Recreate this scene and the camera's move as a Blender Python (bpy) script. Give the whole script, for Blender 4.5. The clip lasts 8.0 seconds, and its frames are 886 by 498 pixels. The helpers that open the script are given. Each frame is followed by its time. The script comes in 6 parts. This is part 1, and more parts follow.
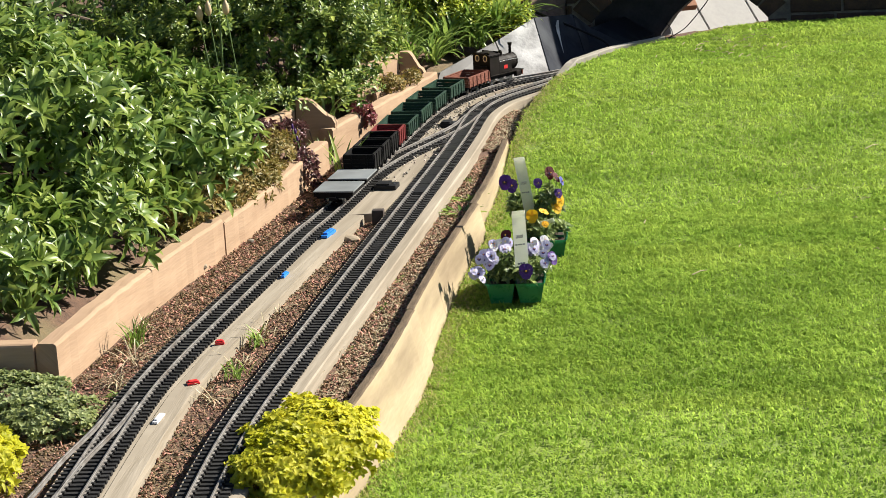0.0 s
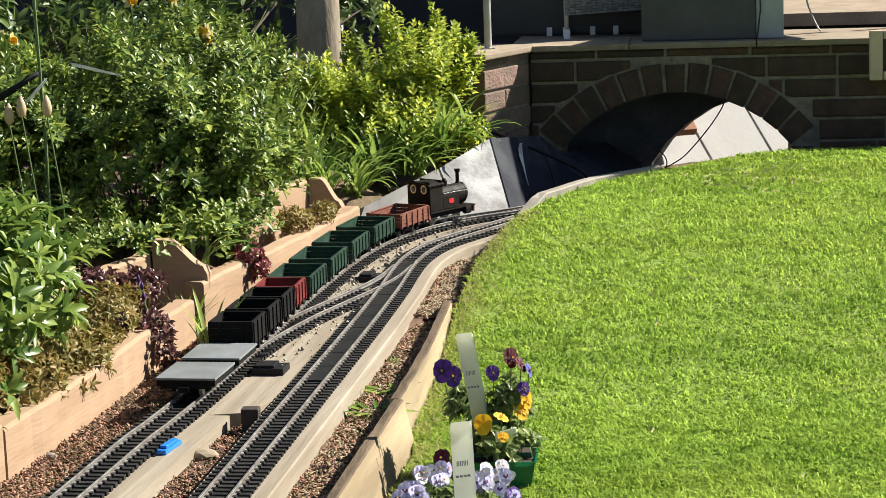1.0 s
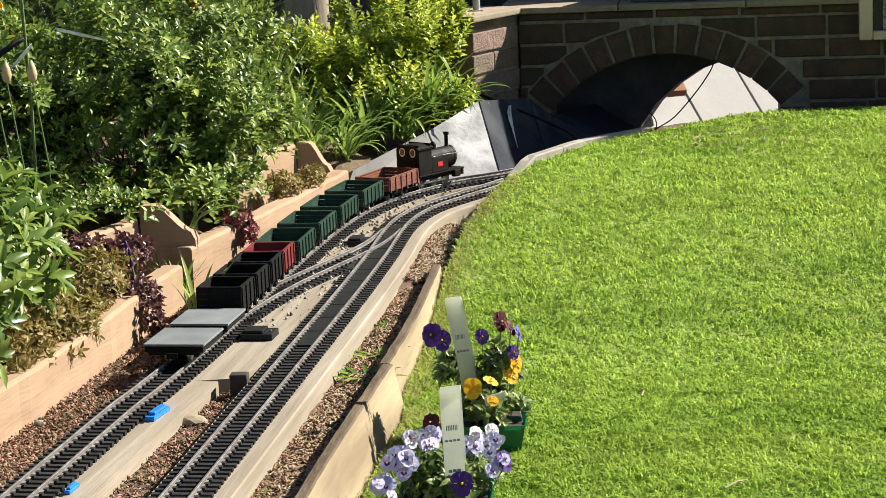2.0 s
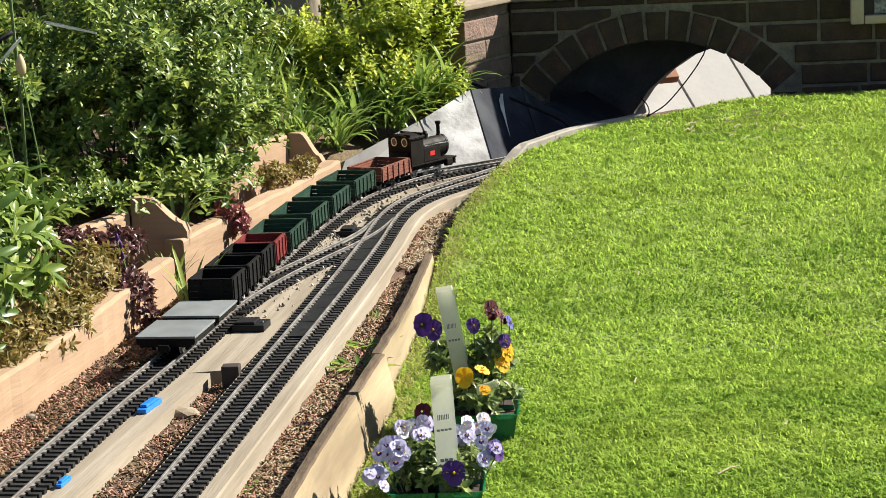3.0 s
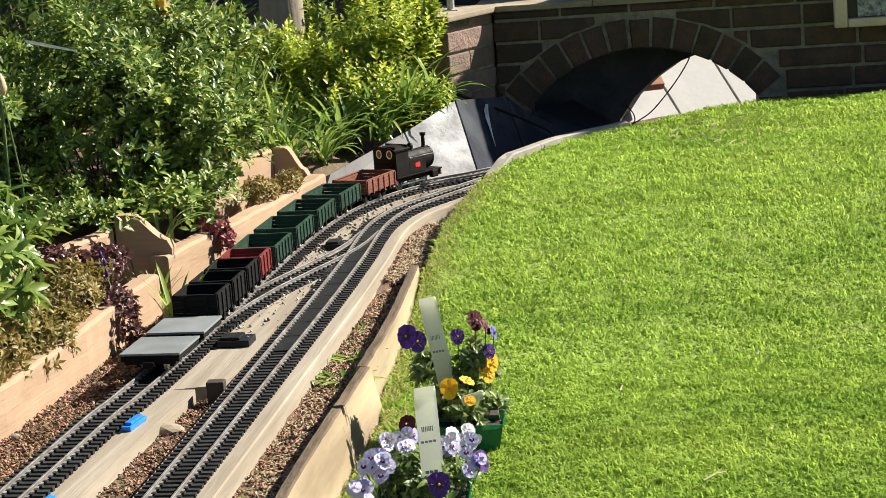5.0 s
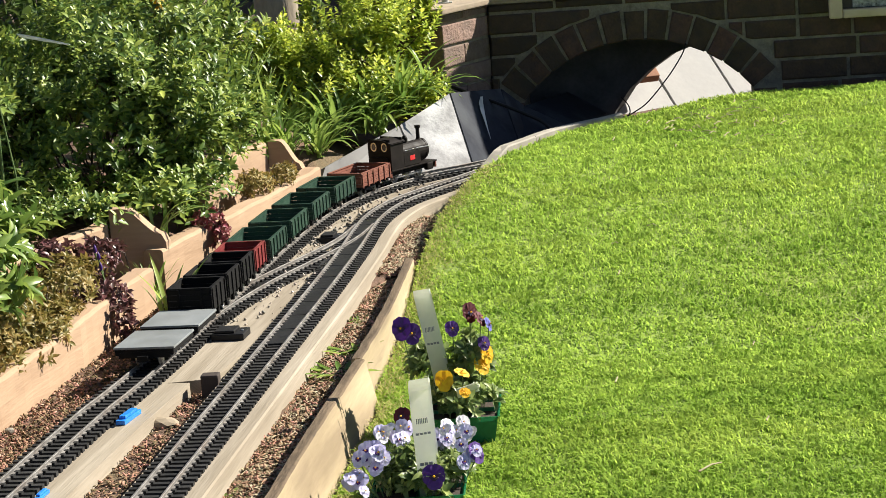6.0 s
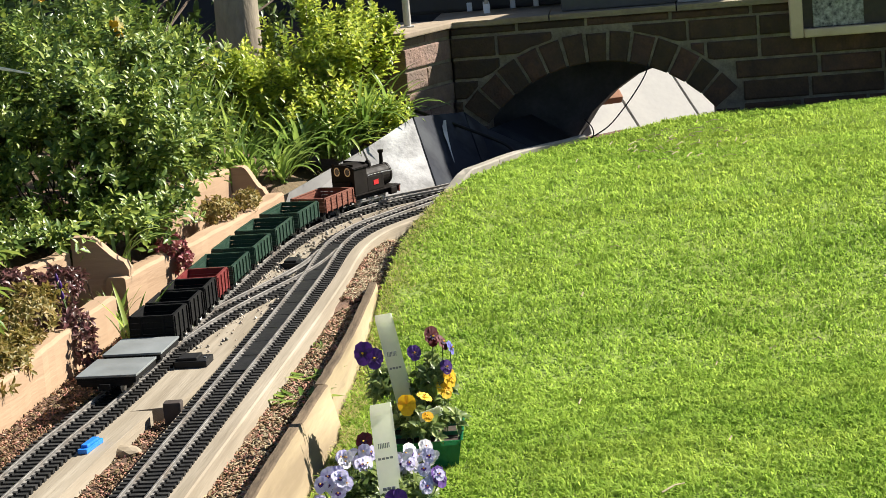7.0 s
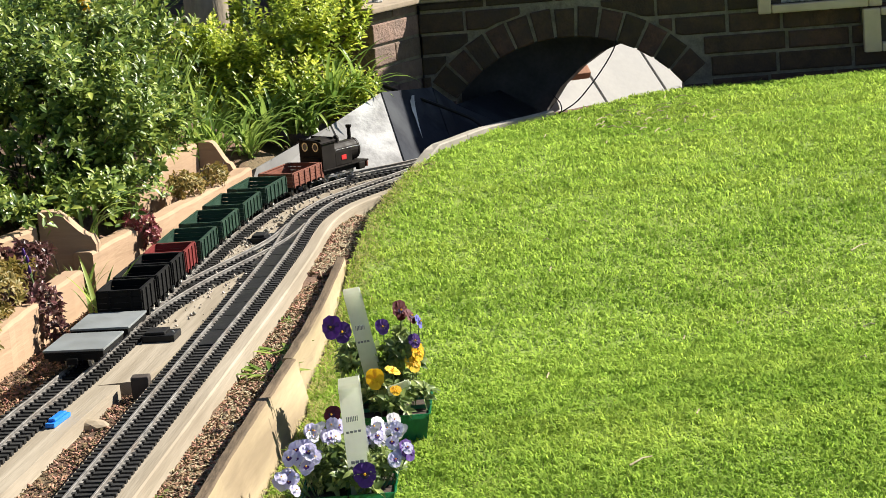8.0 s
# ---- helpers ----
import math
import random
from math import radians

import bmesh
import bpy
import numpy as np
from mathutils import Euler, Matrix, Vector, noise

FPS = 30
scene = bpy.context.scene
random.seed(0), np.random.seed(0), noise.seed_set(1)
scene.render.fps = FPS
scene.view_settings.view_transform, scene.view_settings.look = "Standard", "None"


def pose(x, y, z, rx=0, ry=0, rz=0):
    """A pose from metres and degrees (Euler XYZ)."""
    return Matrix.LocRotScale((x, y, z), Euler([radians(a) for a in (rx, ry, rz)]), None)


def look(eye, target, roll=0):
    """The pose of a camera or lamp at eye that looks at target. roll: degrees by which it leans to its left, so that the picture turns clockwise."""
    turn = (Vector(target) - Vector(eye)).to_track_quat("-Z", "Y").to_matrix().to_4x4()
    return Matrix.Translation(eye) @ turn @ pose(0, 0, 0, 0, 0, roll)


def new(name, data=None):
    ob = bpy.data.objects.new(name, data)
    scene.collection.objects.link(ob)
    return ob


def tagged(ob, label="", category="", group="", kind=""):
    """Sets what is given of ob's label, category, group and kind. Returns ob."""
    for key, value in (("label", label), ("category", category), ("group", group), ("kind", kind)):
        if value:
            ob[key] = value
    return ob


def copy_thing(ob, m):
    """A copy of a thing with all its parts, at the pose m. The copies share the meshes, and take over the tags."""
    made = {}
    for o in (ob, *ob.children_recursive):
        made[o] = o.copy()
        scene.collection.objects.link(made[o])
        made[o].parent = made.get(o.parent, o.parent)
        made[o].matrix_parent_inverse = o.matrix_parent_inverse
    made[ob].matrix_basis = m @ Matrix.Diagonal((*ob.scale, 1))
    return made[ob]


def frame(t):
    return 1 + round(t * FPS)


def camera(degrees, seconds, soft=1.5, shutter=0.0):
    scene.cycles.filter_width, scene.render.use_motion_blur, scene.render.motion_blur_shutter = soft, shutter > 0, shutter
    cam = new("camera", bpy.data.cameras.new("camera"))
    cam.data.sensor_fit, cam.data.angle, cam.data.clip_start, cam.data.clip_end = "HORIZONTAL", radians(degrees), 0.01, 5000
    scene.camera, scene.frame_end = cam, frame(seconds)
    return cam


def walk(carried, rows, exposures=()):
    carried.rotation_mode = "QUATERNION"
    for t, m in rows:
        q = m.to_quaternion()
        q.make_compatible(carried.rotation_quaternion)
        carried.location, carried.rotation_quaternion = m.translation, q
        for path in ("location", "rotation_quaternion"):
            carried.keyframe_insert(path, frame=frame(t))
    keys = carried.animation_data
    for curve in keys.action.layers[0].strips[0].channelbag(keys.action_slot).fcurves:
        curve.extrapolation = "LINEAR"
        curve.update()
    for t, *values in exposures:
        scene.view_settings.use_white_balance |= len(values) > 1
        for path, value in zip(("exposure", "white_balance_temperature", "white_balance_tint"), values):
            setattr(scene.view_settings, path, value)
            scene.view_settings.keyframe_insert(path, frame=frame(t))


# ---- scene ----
cam = camera(23.31, 8.0, 0.65)
PATH = [
    (0.0, look((-0.035, -2.086, 1.388), (-0.3336, 2.7553, 0.1757), -3.20)),
    (0.1, look((-0.089, -1.867, 1.455), (-0.3218, 2.9586, 0.1861), -1.80)),
    (0.2, look((-0.080, -1.367, 1.378), (-0.3199, 3.4636, 0.1117), -1.40)),
    (0.3, look((-0.060, -0.896, 1.259), (-0.3169, 3.9499, 0.0524), -1.70)),
    (0.4, look((-0.050, -0.488, 1.154), (-0.3122, 4.3730, 0.0131), -2.07)),
    (0.5, look((-0.0636, -0.1405, 1.0439), (-0.3017, 4.7430, -0.0021), -3.001)),
    (1.0, look((-0.0643, -0.0387, 1.0219), (-0.2444, 4.8781, 0.1316), -2.043)),
    (1.5, look((-0.0611, -0.0216, 1.0172), (-0.2432, 4.8870, 0.0831), -2.112)),
    (2.0, look((-0.0591, -0.0194, 1.0191), (-0.2223, 4.8818, 0.0437), -2.419)),
    (2.2, look((-0.0614, -0.0156, 1.0167), (-0.2220, 4.8837, 0.0311), -2.492)),
    (3.3, look((-0.0395, -0.0147, 1.0184), (-0.1995, 4.8840, 0.0175), -3.450)),
    (3.5, look((-0.0375, -0.0145, 1.0185), (-0.1958, 4.8841, 0.0293), -3.740)),
    (4.0, look((-0.0319, -0.0150, 1.0187), (-0.1841, 4.8890, 0.0554), -3.905)),
    (4.5, look((-0.0288, -0.0088, 1.0151), (-0.1772, 4.8951, 0.0510), -3.946)),
    (4.7, look((-0.0251, -0.0085, 1.0157), (-0.1734, 4.8939, 0.0439), -4.038)),
    (5.8, look((-0.0190, -0.0040, 1.0073), (-0.1609, 4.8974, 0.0298), -4.288)),
    (6.0, look((-0.0170, -0.0015, 1.0080), (-0.1588, 4.8979, 0.0201), -4.384)),
    (6.5, look((-0.0083, 0.0004, 1.0054), (-0.1379, 4.9031, 0.0325), -4.685)),
    (7.0, look((0.0010, 0.0005, 1.0067), (-0.0691, 4.9109, 0.0672), -4.965)),
    (7.5, look((0.0019, 0.0009, 1.0047), (-0.0271, 4.9073, 0.0421), -4.946)),
    (8.0, look((-0.0000, 0.0000, 1.0000), (0.0000, 4.8996, 0.0032), -4.800)),
]
walk(cam, PATH, [(0.0, 1.21), (0.5, 1.25), (2.0, 1.27), (4.0, 1.30), (6.0, 1.33), (8.0, 1.37)])

# ---- light ----
SUN_AZ, SUN_EL = 66.0, 37.0
world = bpy.data.worlds.new("world")
scene.world = world
world.use_nodes = True
wn = world.node_tree
sky = wn.nodes.new("ShaderNodeTexSky")
sky.sky_type, sky.sun_disc = "NISHITA", False
sky.sun_elevation, sky.sun_rotation = radians(SUN_EL), radians(SUN_AZ)
sky.air_density, sky.dust_density = 0.7, 0.4
wn.links.new(sky.outputs[0], wn.nodes["Background"].inputs[0])
wn.nodes["Background"].inputs[1].default_value = 0.05
sun_data = bpy.data.lights.new("sun", "SUN")
sun_data.energy, sun_data.angle, sun_data.color = 5.0, radians(0.53), (1.0, 0.94, 0.83)
sun = new("sun", sun_data)
sa, se = radians(SUN_AZ), radians(SUN_EL)
sun.matrix_world = look((4, 0, 6), (4 - math.sin(sa) * math.cos(se), -math.cos(sa) * math.cos(se), 6 - math.sin(se)))

# ---- materials ----
def material(name, low, high, scale=30.0, rough=0.8, metal=0.0, bump=0.3, fine=6.0, spread=0.0, stretch=(1, 1, 1),
             stain=None, stain_scale=3.0, stain_amount=0.5, spec=0.5, island=False, relief=0.002, through_light=0.0, grain=False):
    """Two-scale noise between two base colours, with grain relief, optional stains and a change from piece to piece."""
    m = bpy.data.materials.new(name)
    m.use_nodes = True
    nt = m.node_tree
    nodes, links = nt.nodes, nt.links
    bsdf = nodes["Principled BSDF"]
    co = nodes.new("ShaderNodeTexCoord")
    mp = nodes.new("ShaderNodeMapping")
    mp.inputs["Scale"].default_value = stretch
    links.new(co.outputs["UV" if grain else "Object"], mp.inputs[0])
    info = nodes.new("ShaderNodeObjectInfo")
    shift = nodes.new("ShaderNodeVectorMath")
    shift.operation = "MULTIPLY_ADD"
    links.new(info.outputs["Random"], shift.inputs[0])
    shift.inputs[1].default_value = (7.3, 3.1, 5.7)
    links.new(mp.outputs[0], shift.inputs[2])
    n1 = nodes.new("ShaderNodeTexNoise")
    n1.inputs["Scale"].default_value, n1.inputs["Detail"].default_value = scale, 5
    n2 = nodes.new("ShaderNodeTexNoise")
    n2.inputs["Scale"].default_value, n2.inputs["Detail"].default_value = scale * fine, 3
    for n in (n1, n2):
        links.new(shift.outputs[0], n.inputs["Vector"])
    both = nodes.new("ShaderNodeMath")
    both.operation = "MULTIPLY_ADD"
    links.new(n2.outputs[0], both.inputs[0])
    both.inputs[1].default_value = 0.5
    links.new(n1.outputs[0], both.inputs[2])
    ramp = nodes.new("ShaderNodeMapRange")
    ramp.inputs["From Min"].default_value, ramp.inputs["From Max"].default_value = 0.5, 1.0
    links.new(both.outputs[0], ramp.inputs[0])
    mix = nodes.new("ShaderNodeMix")
    mix.data_type = "RGBA"
    mix.inputs[6].default_value, mix.inputs[7].default_value = (*low, 1), (*high, 1)
    links.new(ramp.outputs[0], mix.inputs[0])
    out = mix.outputs[2]
    if stain:
        n3 = nodes.new("ShaderNodeTexNoise")
        n3.inputs["Scale"].default_value, n3.inputs["Detail"].default_value = stain_scale, 6
        links.new(shift.outputs[0], n3.inputs["Vector"])
        sr = nodes.new("ShaderNodeMapRange")
        sr.inputs["From Min"].default_value, sr.inputs["From Max"].default_value = 0.48, 0.68
        sr.inputs["To Max"].default_value = stain_amount
        links.new(n3.outputs[0], sr.inputs[0])
        sm = nodes.new("ShaderNodeMix")
        sm.data_type = "RGBA"
        links.new(sr.outputs[0], sm.inputs[0])
        links.new(out, sm.inputs[6])
        sm.inputs[7].default_value = (*stain, 1)
        out = sm.outputs[2]
    if spread:
        src = info.outputs["Random"]
        if island:
            src = nodes.new("ShaderNodeNewGeometry").outputs["Random Per Island"]
        vr = nodes.new("ShaderNodeMapRange")
        vr.inputs["To Min"].default_value, vr.inputs["To Max"].default_value = 1 - spread, 1 + spread
        links.new(src, vr.inputs[0])
        hs = nodes.new("ShaderNodeHueSaturation")
        links.new(vr.outputs[0], hs.inputs["Value"])
        hr = nodes.new("ShaderNodeMapRange")
        hr.inputs["To Min"].default_value, hr.inputs["To Max"].default_value = 0.5 + 0.06 * spread, 0.5 - 0.06 * spread
        links.new(src, hr.inputs[0])
        links.new(hr.outputs[0], hs.inputs["Hue"])
        links.new(out, hs.inputs["Color"])
        out = hs.outputs[0]
    links.new(out, bsdf.inputs["Base Color"])
    rr = nodes.new("ShaderNodeMapRange")
    rr.inputs["From Min"].default_value, rr.inputs["From Max"].default_value = 0.5, 1.0
    rr.inputs["To Min"].default_value, rr.inputs["To Max"].default_value = max(0.05, rough - 0.1), min(1, rough + 0.1)
    links.new(both.outputs[0], rr.inputs[0])
    links.new(rr.outputs[0], bsdf.inputs["Roughness"])
    bsdf.inputs["Metallic"].default_value = metal
    bsdf.inputs["Specular IOR Level"].default_value = spec
    if bump:
        b = nodes.new("ShaderNodeBump")
        b.inputs["Strength"].default_value, b.inputs["Distance"].default_value = bump, relief
        links.new(both.outputs[0], b.inputs["Height"])
        links.new(b.outputs[0], bsdf.inputs["Normal"])
    if through_light:
        tr = nodes.new("ShaderNodeBsdfTranslucent")
        links.new(out, tr.inputs["Color"])
        ms = nodes.new("ShaderNodeMixShader")
        ms.inputs[0].default_value = through_light
        links.new(bsdf.outputs[0], ms.inputs[1])
        links.new(tr.outputs[0], ms.inputs[2])
        links.new(ms.outputs[0], nodes["Material Output"].inputs["Surface"])
    return m


M = {}
M["soil"] = material("soil", (0.05, 0.03, 0.02), (0.12, 0.08, 0.055), 40, 0.95, bump=0.8, relief=0.006)
M["mulch"] = material("mulch", (0.055, 0.029, 0.018), (0.155, 0.088, 0.056), 60, 0.95, bump=0.9, relief=0.006, stain=(0.17, 0.15, 0.07), stain_scale=4)
M["chip"] = material("bark_chip", (0.085, 0.050, 0.029), (0.365, 0.240, 0.146), 60, 0.95, spread=0.75, island=True, bump=0.3, spec=0.2)
M["straw"] = material("dry_straw", (0.30, 0.24, 0.14), (0.54, 0.46, 0.30), 60, 0.85, spread=0.25, island=True, bump=0.2)
M["lawn"] = material("turf", (0.125, 0.190, 0.026), (0.205, 0.275, 0.045), 12, 0.95, bump=0.6, relief=0.008, stain=(0.16, 0.18, 0.025), stain_scale=1.4, stain_amount=0.4)
M["grass"] = material("grass_blade", (0.212, 0.345, 0.042), (0.430, 0.570, 0.108), 2.2, 0.85, spread=0.17, island=True, bump=0, fine=12, through_light=0.55, spec=0.12, stretch=(0.6, 1.9, 1),
                      stain=(0.45, 0.52, 0.10), stain_scale=1.7, stain_amount=0.4)
M["dry_grass"] = material("dry_grass_blade", (0.30, 0.30, 0.10), (0.52, 0.47, 0.20), 3, 0.85, spread=0.3, island=True, bump=0, through_light=0.4, spec=0.15)
M["timber"] = material("garden_timber", (0.300, 0.200, 0.125), (0.405, 0.283, 0.185), 3.0, 0.9, bump=0.8, stretch=(9, 0.9, 1), stain=(0.25, 0.165, 0.105), stain_scale=1.5, stain_amount=0.55, fine=7, grain=True, spec=0.3)
M["timber_edge"] = material("tan_edging_timber", (0.29, 0.225, 0.135), (0.41, 0.33, 0.215), 2.6, 0.88, bump=0.5, stretch=(14, 1.2, 1), stain=(0.15, 0.11, 0.07), stain_scale=1.3, stain_amount=0.75, fine=7, grain=True, spec=0.25)
M["timber_top"] = material("weathered_timber", (0.055, 0.040, 0.027), (0.17, 0.125, 0.082), 5, 0.9, bump=0.8, stretch=(10, 2, 1), stain=(0.10, 0.075, 0.05), stain_scale=2.5, stain_amount=0.65, grain=True, spec=0.2, relief=0.004)
M["board"] = material("grey_trackbed_board", (0.225, 0.190, 0.140), (0.345, 0.300, 0.235), 3.2, 0.9, bump=0.45, stretch=(16, 0.8, 1), stain=(0.19, 0.155, 0.110), stain_scale=2.4, stain_amount=0.5, relief=0.003, grain=True, spec=0.25)
M["plastic"] = material("black_sleeper_plastic", (0.012, 0.012, 0.012), (0.034, 0.033, 0.032), 60, 0.7, spec=0.2, bump=0.25, spread=0.3)
M["rail"] = material("weathered_rail", (0.17, 0.16, 0.15), (0.29, 0.275, 0.255), 40, 0.5, metal=0.5, bump=0.15, stain=(0.16, 0.12, 0.09), stain_scale=14, stain_amount=0.5)
# Lighter copy of the wall stone, with sunlight put into its pink-buff colour.
M["stone_pink"] = material("sun_lightened_pink_stone", (0.135, 0.085, 0.062), (0.235, 0.16, 0.12), 22, 0.9, bump=0.9, spread=0.2, relief=0.008, stain=(0.13, 0.10, 0.08), stain_scale=9, stain_amount=0.6)
# Main wall stone, its buff darkened to paint in the wall's shade.
M["stone"] = material("shade_darkened_buff_stone", (0.040, 0.023, 0.013), (0.105, 0.062, 0.036), 22, 0.9, bump=0.9, spread=0.3, relief=0.008, stain=(0.045, 0.034, 0.024), stain_scale=9, stain_amount=0.7)
M["mortar"] = material("mortar", (0.12, 0.102, 0.074), (0.27, 0.232, 0.170), 30, 0.95, bump=0.7, relief=0.004)
M["coping"] = material("sandstone_coping", (0.2, 0.155, 0.105), (0.33, 0.27, 0.19), 12, 0.85, bump=0.5, stain=(0.2, 0.17, 0.12), stain_scale=5, spread=0.12)
# Concrete grey darkened to stand for sun grazing the first slab.
M["slab"] = material("dimmed_concrete_slab", (0.155, 0.152, 0.148), (0.225, 0.22, 0.213), 9, 0.85, bump=0.5, stain=(0.26, 0.255, 0.245), stain_scale=5, stain_amount=0.5, spread=0.06, spec=0.25)
M["slab_pale"] = material("pale_concrete_slab", (0.26, 0.255, 0.25), (0.36, 0.355, 0.345), 9, 0.8, bump=0.4, stain=(0.40, 0.39, 0.37), stain_scale=5, stain_amount=0.5, spread=0.06)
# Near-black wall colour paints in the deep shade behind the terrace.
M["dark_wall"] = material("shade_dark_wall", (0.02, 0.02, 0.022), (0.045, 0.043, 0.043), 6, 0.9, bump=0.2)
M["brick"] = material("red_brick", (0.22, 0.10, 0.06), (0.36, 0.19, 0.12), 20, 0.9, bump=0.5)


# ---- mesh tools ----
def mesh_from(name, verts, faces):
    me = bpy.data.meshes.new(name)
    me.from_pydata(verts, [], faces)
    me.update()
    return me


def thing(name, label="", category="", group="", kind="", m=None):
    ob = new(name)
    ob.empty_display_size = 0.05
    if m is not None:
        ob.matrix_basis = m
    return tagged(ob, label, category, group, kind)


def hang(ob, parent, label=""):
    ob.parent = parent
    return tagged(ob, label)


def solid(name, me, mat, parent=None, label="", smooth=False, m=None):
    ob = new(name, me)
    if mat is not None and not me.materials:
        me.materials.append(mat)
    if smooth:
        for p in me.polygons:
            p.use_smooth = True
    if m is not None:
        ob.matrix_basis = m
    if parent is not None:
        ob.parent = parent
    return tagged(ob, label)


def part(name, bm, mat, parent=None, label="", smooth=False, m=None):
    me = bpy.data.meshes.new(name)
    bm.to_mesh(me)
    bm.free()
    return solid(name, me, mat, parent, label, smooth, m)


def box(bm, x0, x1, y0, y1, z0, z1, bevel=0.0, m=None):
    v = [bm.verts.new(p) for p in ((x0, y0, z0), (x1, y0, z0), (x1, y1, z0), (x0, y1, z0), (x0, y0, z1), (x1, y0, z1), (x1, y1, z1), (x0, y1, z1))]
    f = [bm.faces.new([v[i] for i in q]) for q in ((3, 2, 1, 0), (4, 5, 6, 7), (0, 1, 5, 4), (1, 2, 6, 5), (2, 3, 7, 6), (3, 0, 4, 7))]
    if m is not None:
        bmesh.ops.transform(bm, matrix=m, verts=v)
    if bevel:
        bmesh.ops.bevel(bm, geom=list({e for q in f for e in q.edges}), offset=bevel, segments=2, affect="EDGES", profile=0.6)
    return bm


def boxes(*rows, bevel=0.0):
    bm = bmesh.new()
    for r in rows:
        box(bm, *r, bevel=bevel)
    return bm


def tube(bm, pts, r, sides=8, taper=None):
    pts = [Vector(p) for p in pts]
    rings = []
    for i, p in enumerate(pts):
        d = (pts[min(i + 1, len(pts) - 1)] - pts[max(i - 1, 0)]).normalized()
        a = d.orthogonal().normalized()
        b = d.cross(a)
        rr = r if taper is None else r + (taper - r) * i / (len(pts) - 1)
        rings.append([bm.verts.new(p + rr * (math.cos(k * math.tau / sides) * a + math.sin(k * math.tau / sides) * b)) for k in range(sides)])
    for q, s in zip(rings, rings[1:]):
        # match the ring's start so that the tube does not twist
        j = min(range(sides), key=lambda k: (s[k].co - q[0].co).length)
        for k in range(sides):
            bm.faces.new((q[k], q[(k + 1) % sides], s[(j + k + 1) % sides], s[(j + k) % sides]))
    bm.faces.new(rings[0][::-1])
    bm.faces.new(rings[-1])
    return bm


def lathe(bm, profile, sides=16, m=None, loop=False):
    rings = []
    for r, z in profile:
        rings.append([bm.verts.new((r * math.cos(k * math.tau / sides), r * math.sin(k * math.tau / sides), z)) for k in range(sides)])
    for q, s in zip(rings, rings[1:] + (rings[:1] if loop else [])):
        for k in range(sides):
            bm.faces.new((q[k], q[(k + 1) % sides], s[(k + 1) % sides], s[k]))
    if not loop:
        bm.faces.new(rings[0][::-1])
        bm.faces.new(rings[-1])
    if m is not None:
        bmesh.ops.transform(bm, matrix=m, verts=[v for q in rings for v in q])
    return bm


class Line:
    """A smooth plan curve through points, by arc length."""

    def __init__(self, pts, step=0.01):
        p = np.array(pts, float)
        p = np.vstack([2 * p[0] - p[1], p, 2 * p[-1] - p[-2]])
        out = []
        for i in range(1, len(p) - 2):
            n = max(2, int(np.linalg.norm(p[i + 1] - p[i]) / step))
            for u in np.arange(n) / n:
                a, b, c, d = p[i - 1], p[i], p[i + 1], p[i + 2]
                out.append(0.5 * (2 * b + (c - a) * u + (2 * a - 5 * b + 4 * c - d) * u * u + (3 * b - a - 3 * c + d) * u ** 3))
        out.append(p[-2])
        self.p = np.array(out)
        self.s = np.r_[0, np.cumsum(np.linalg.norm(np.diff(self.p, axis=0), axis=1))]
        self.length = self.s[-1]

    def at(self, s):
        return np.array([np.interp(s, self.s, self.p[:, 0]), np.interp(s, self.s, self.p[:, 1])])

    def way(self, s):
        d = self.at(min(s + 0.03, self.length)) - self.at(max(s - 0.03, 0))
        return d / np.linalg.norm(d)

    def side(self, s, off):
        d = self.way(s)
        return self.at(s) + off * np.array([d[1], -d[0]])

    def stand(self, s, z=0.0):
        d, p = self.way(s), self.at(s)
        return Matrix.Translation((p[0], p[1], z)) @ Matrix.Rotation(math.atan2(-d[0], d[1]), 4, "Z")

    def near(self, y):
        return float(np.interp(y, self.p[:, 1], self.s))


def lengthwise(me, line):
    """Lays the grain of a long piece: across and height in u, the way along the line in v."""
    uv = me.uv_layers.new(name="grain")
    co = np.array([v.co[:] for v in me.vertices])
    d = ((co[:, None, :2] - line.p[None, ::3]) ** 2).sum(2)
    k = d.argmin(1) * 3
    k = np.minimum(k, len(line.p) - 2)
    w = line.p[k + 1] - line.p[k]
    w /= np.linalg.norm(w, axis=1)[:, None]
    rel = co[:, :2] - line.p[k]
    along = line.s[k] + (rel * w).sum(1)
    across = rel[:, 0] * w[:, 1] - rel[:, 1] * w[:, 0]
    idx = np.empty(len(me.loops), np.int32)
    me.loops.foreach_get("vertex_index", idx)
    pts = np.stack([across + co[:, 2], along], 1)[idx]
    uv.data.foreach_set("uv", np.ascontiguousarray(pts, np.float32).ravel())
    return me


def sweep(line, s0, s1, profile, step=0.03, z=0.0, closed=True):
    """A profile of (side, height) points drawn along a plan curve."""
    n = max(2, int((s1 - s0) / step))
    verts, faces, k = [], [], len(profile)
    for i in range(n + 1):
        s = s0 + (s1 - s0) * i / n
        for o, h in profile:
            x, y = line.side(s, o)
            verts.append((x, y, z + h))
    for i in range(n):
        for j in range(k if closed else k - 1):
            a, b = i * k + j, i * k + (j + 1) % k
            faces.append((a, b, b + k, a + k))
    if closed:
        faces.append(tuple(range(k - 1, -1, -1)))
        faces.append(tuple(range(n * k, n * k + k)))
    return lengthwise(mesh_from("sweep", verts, faces), line)


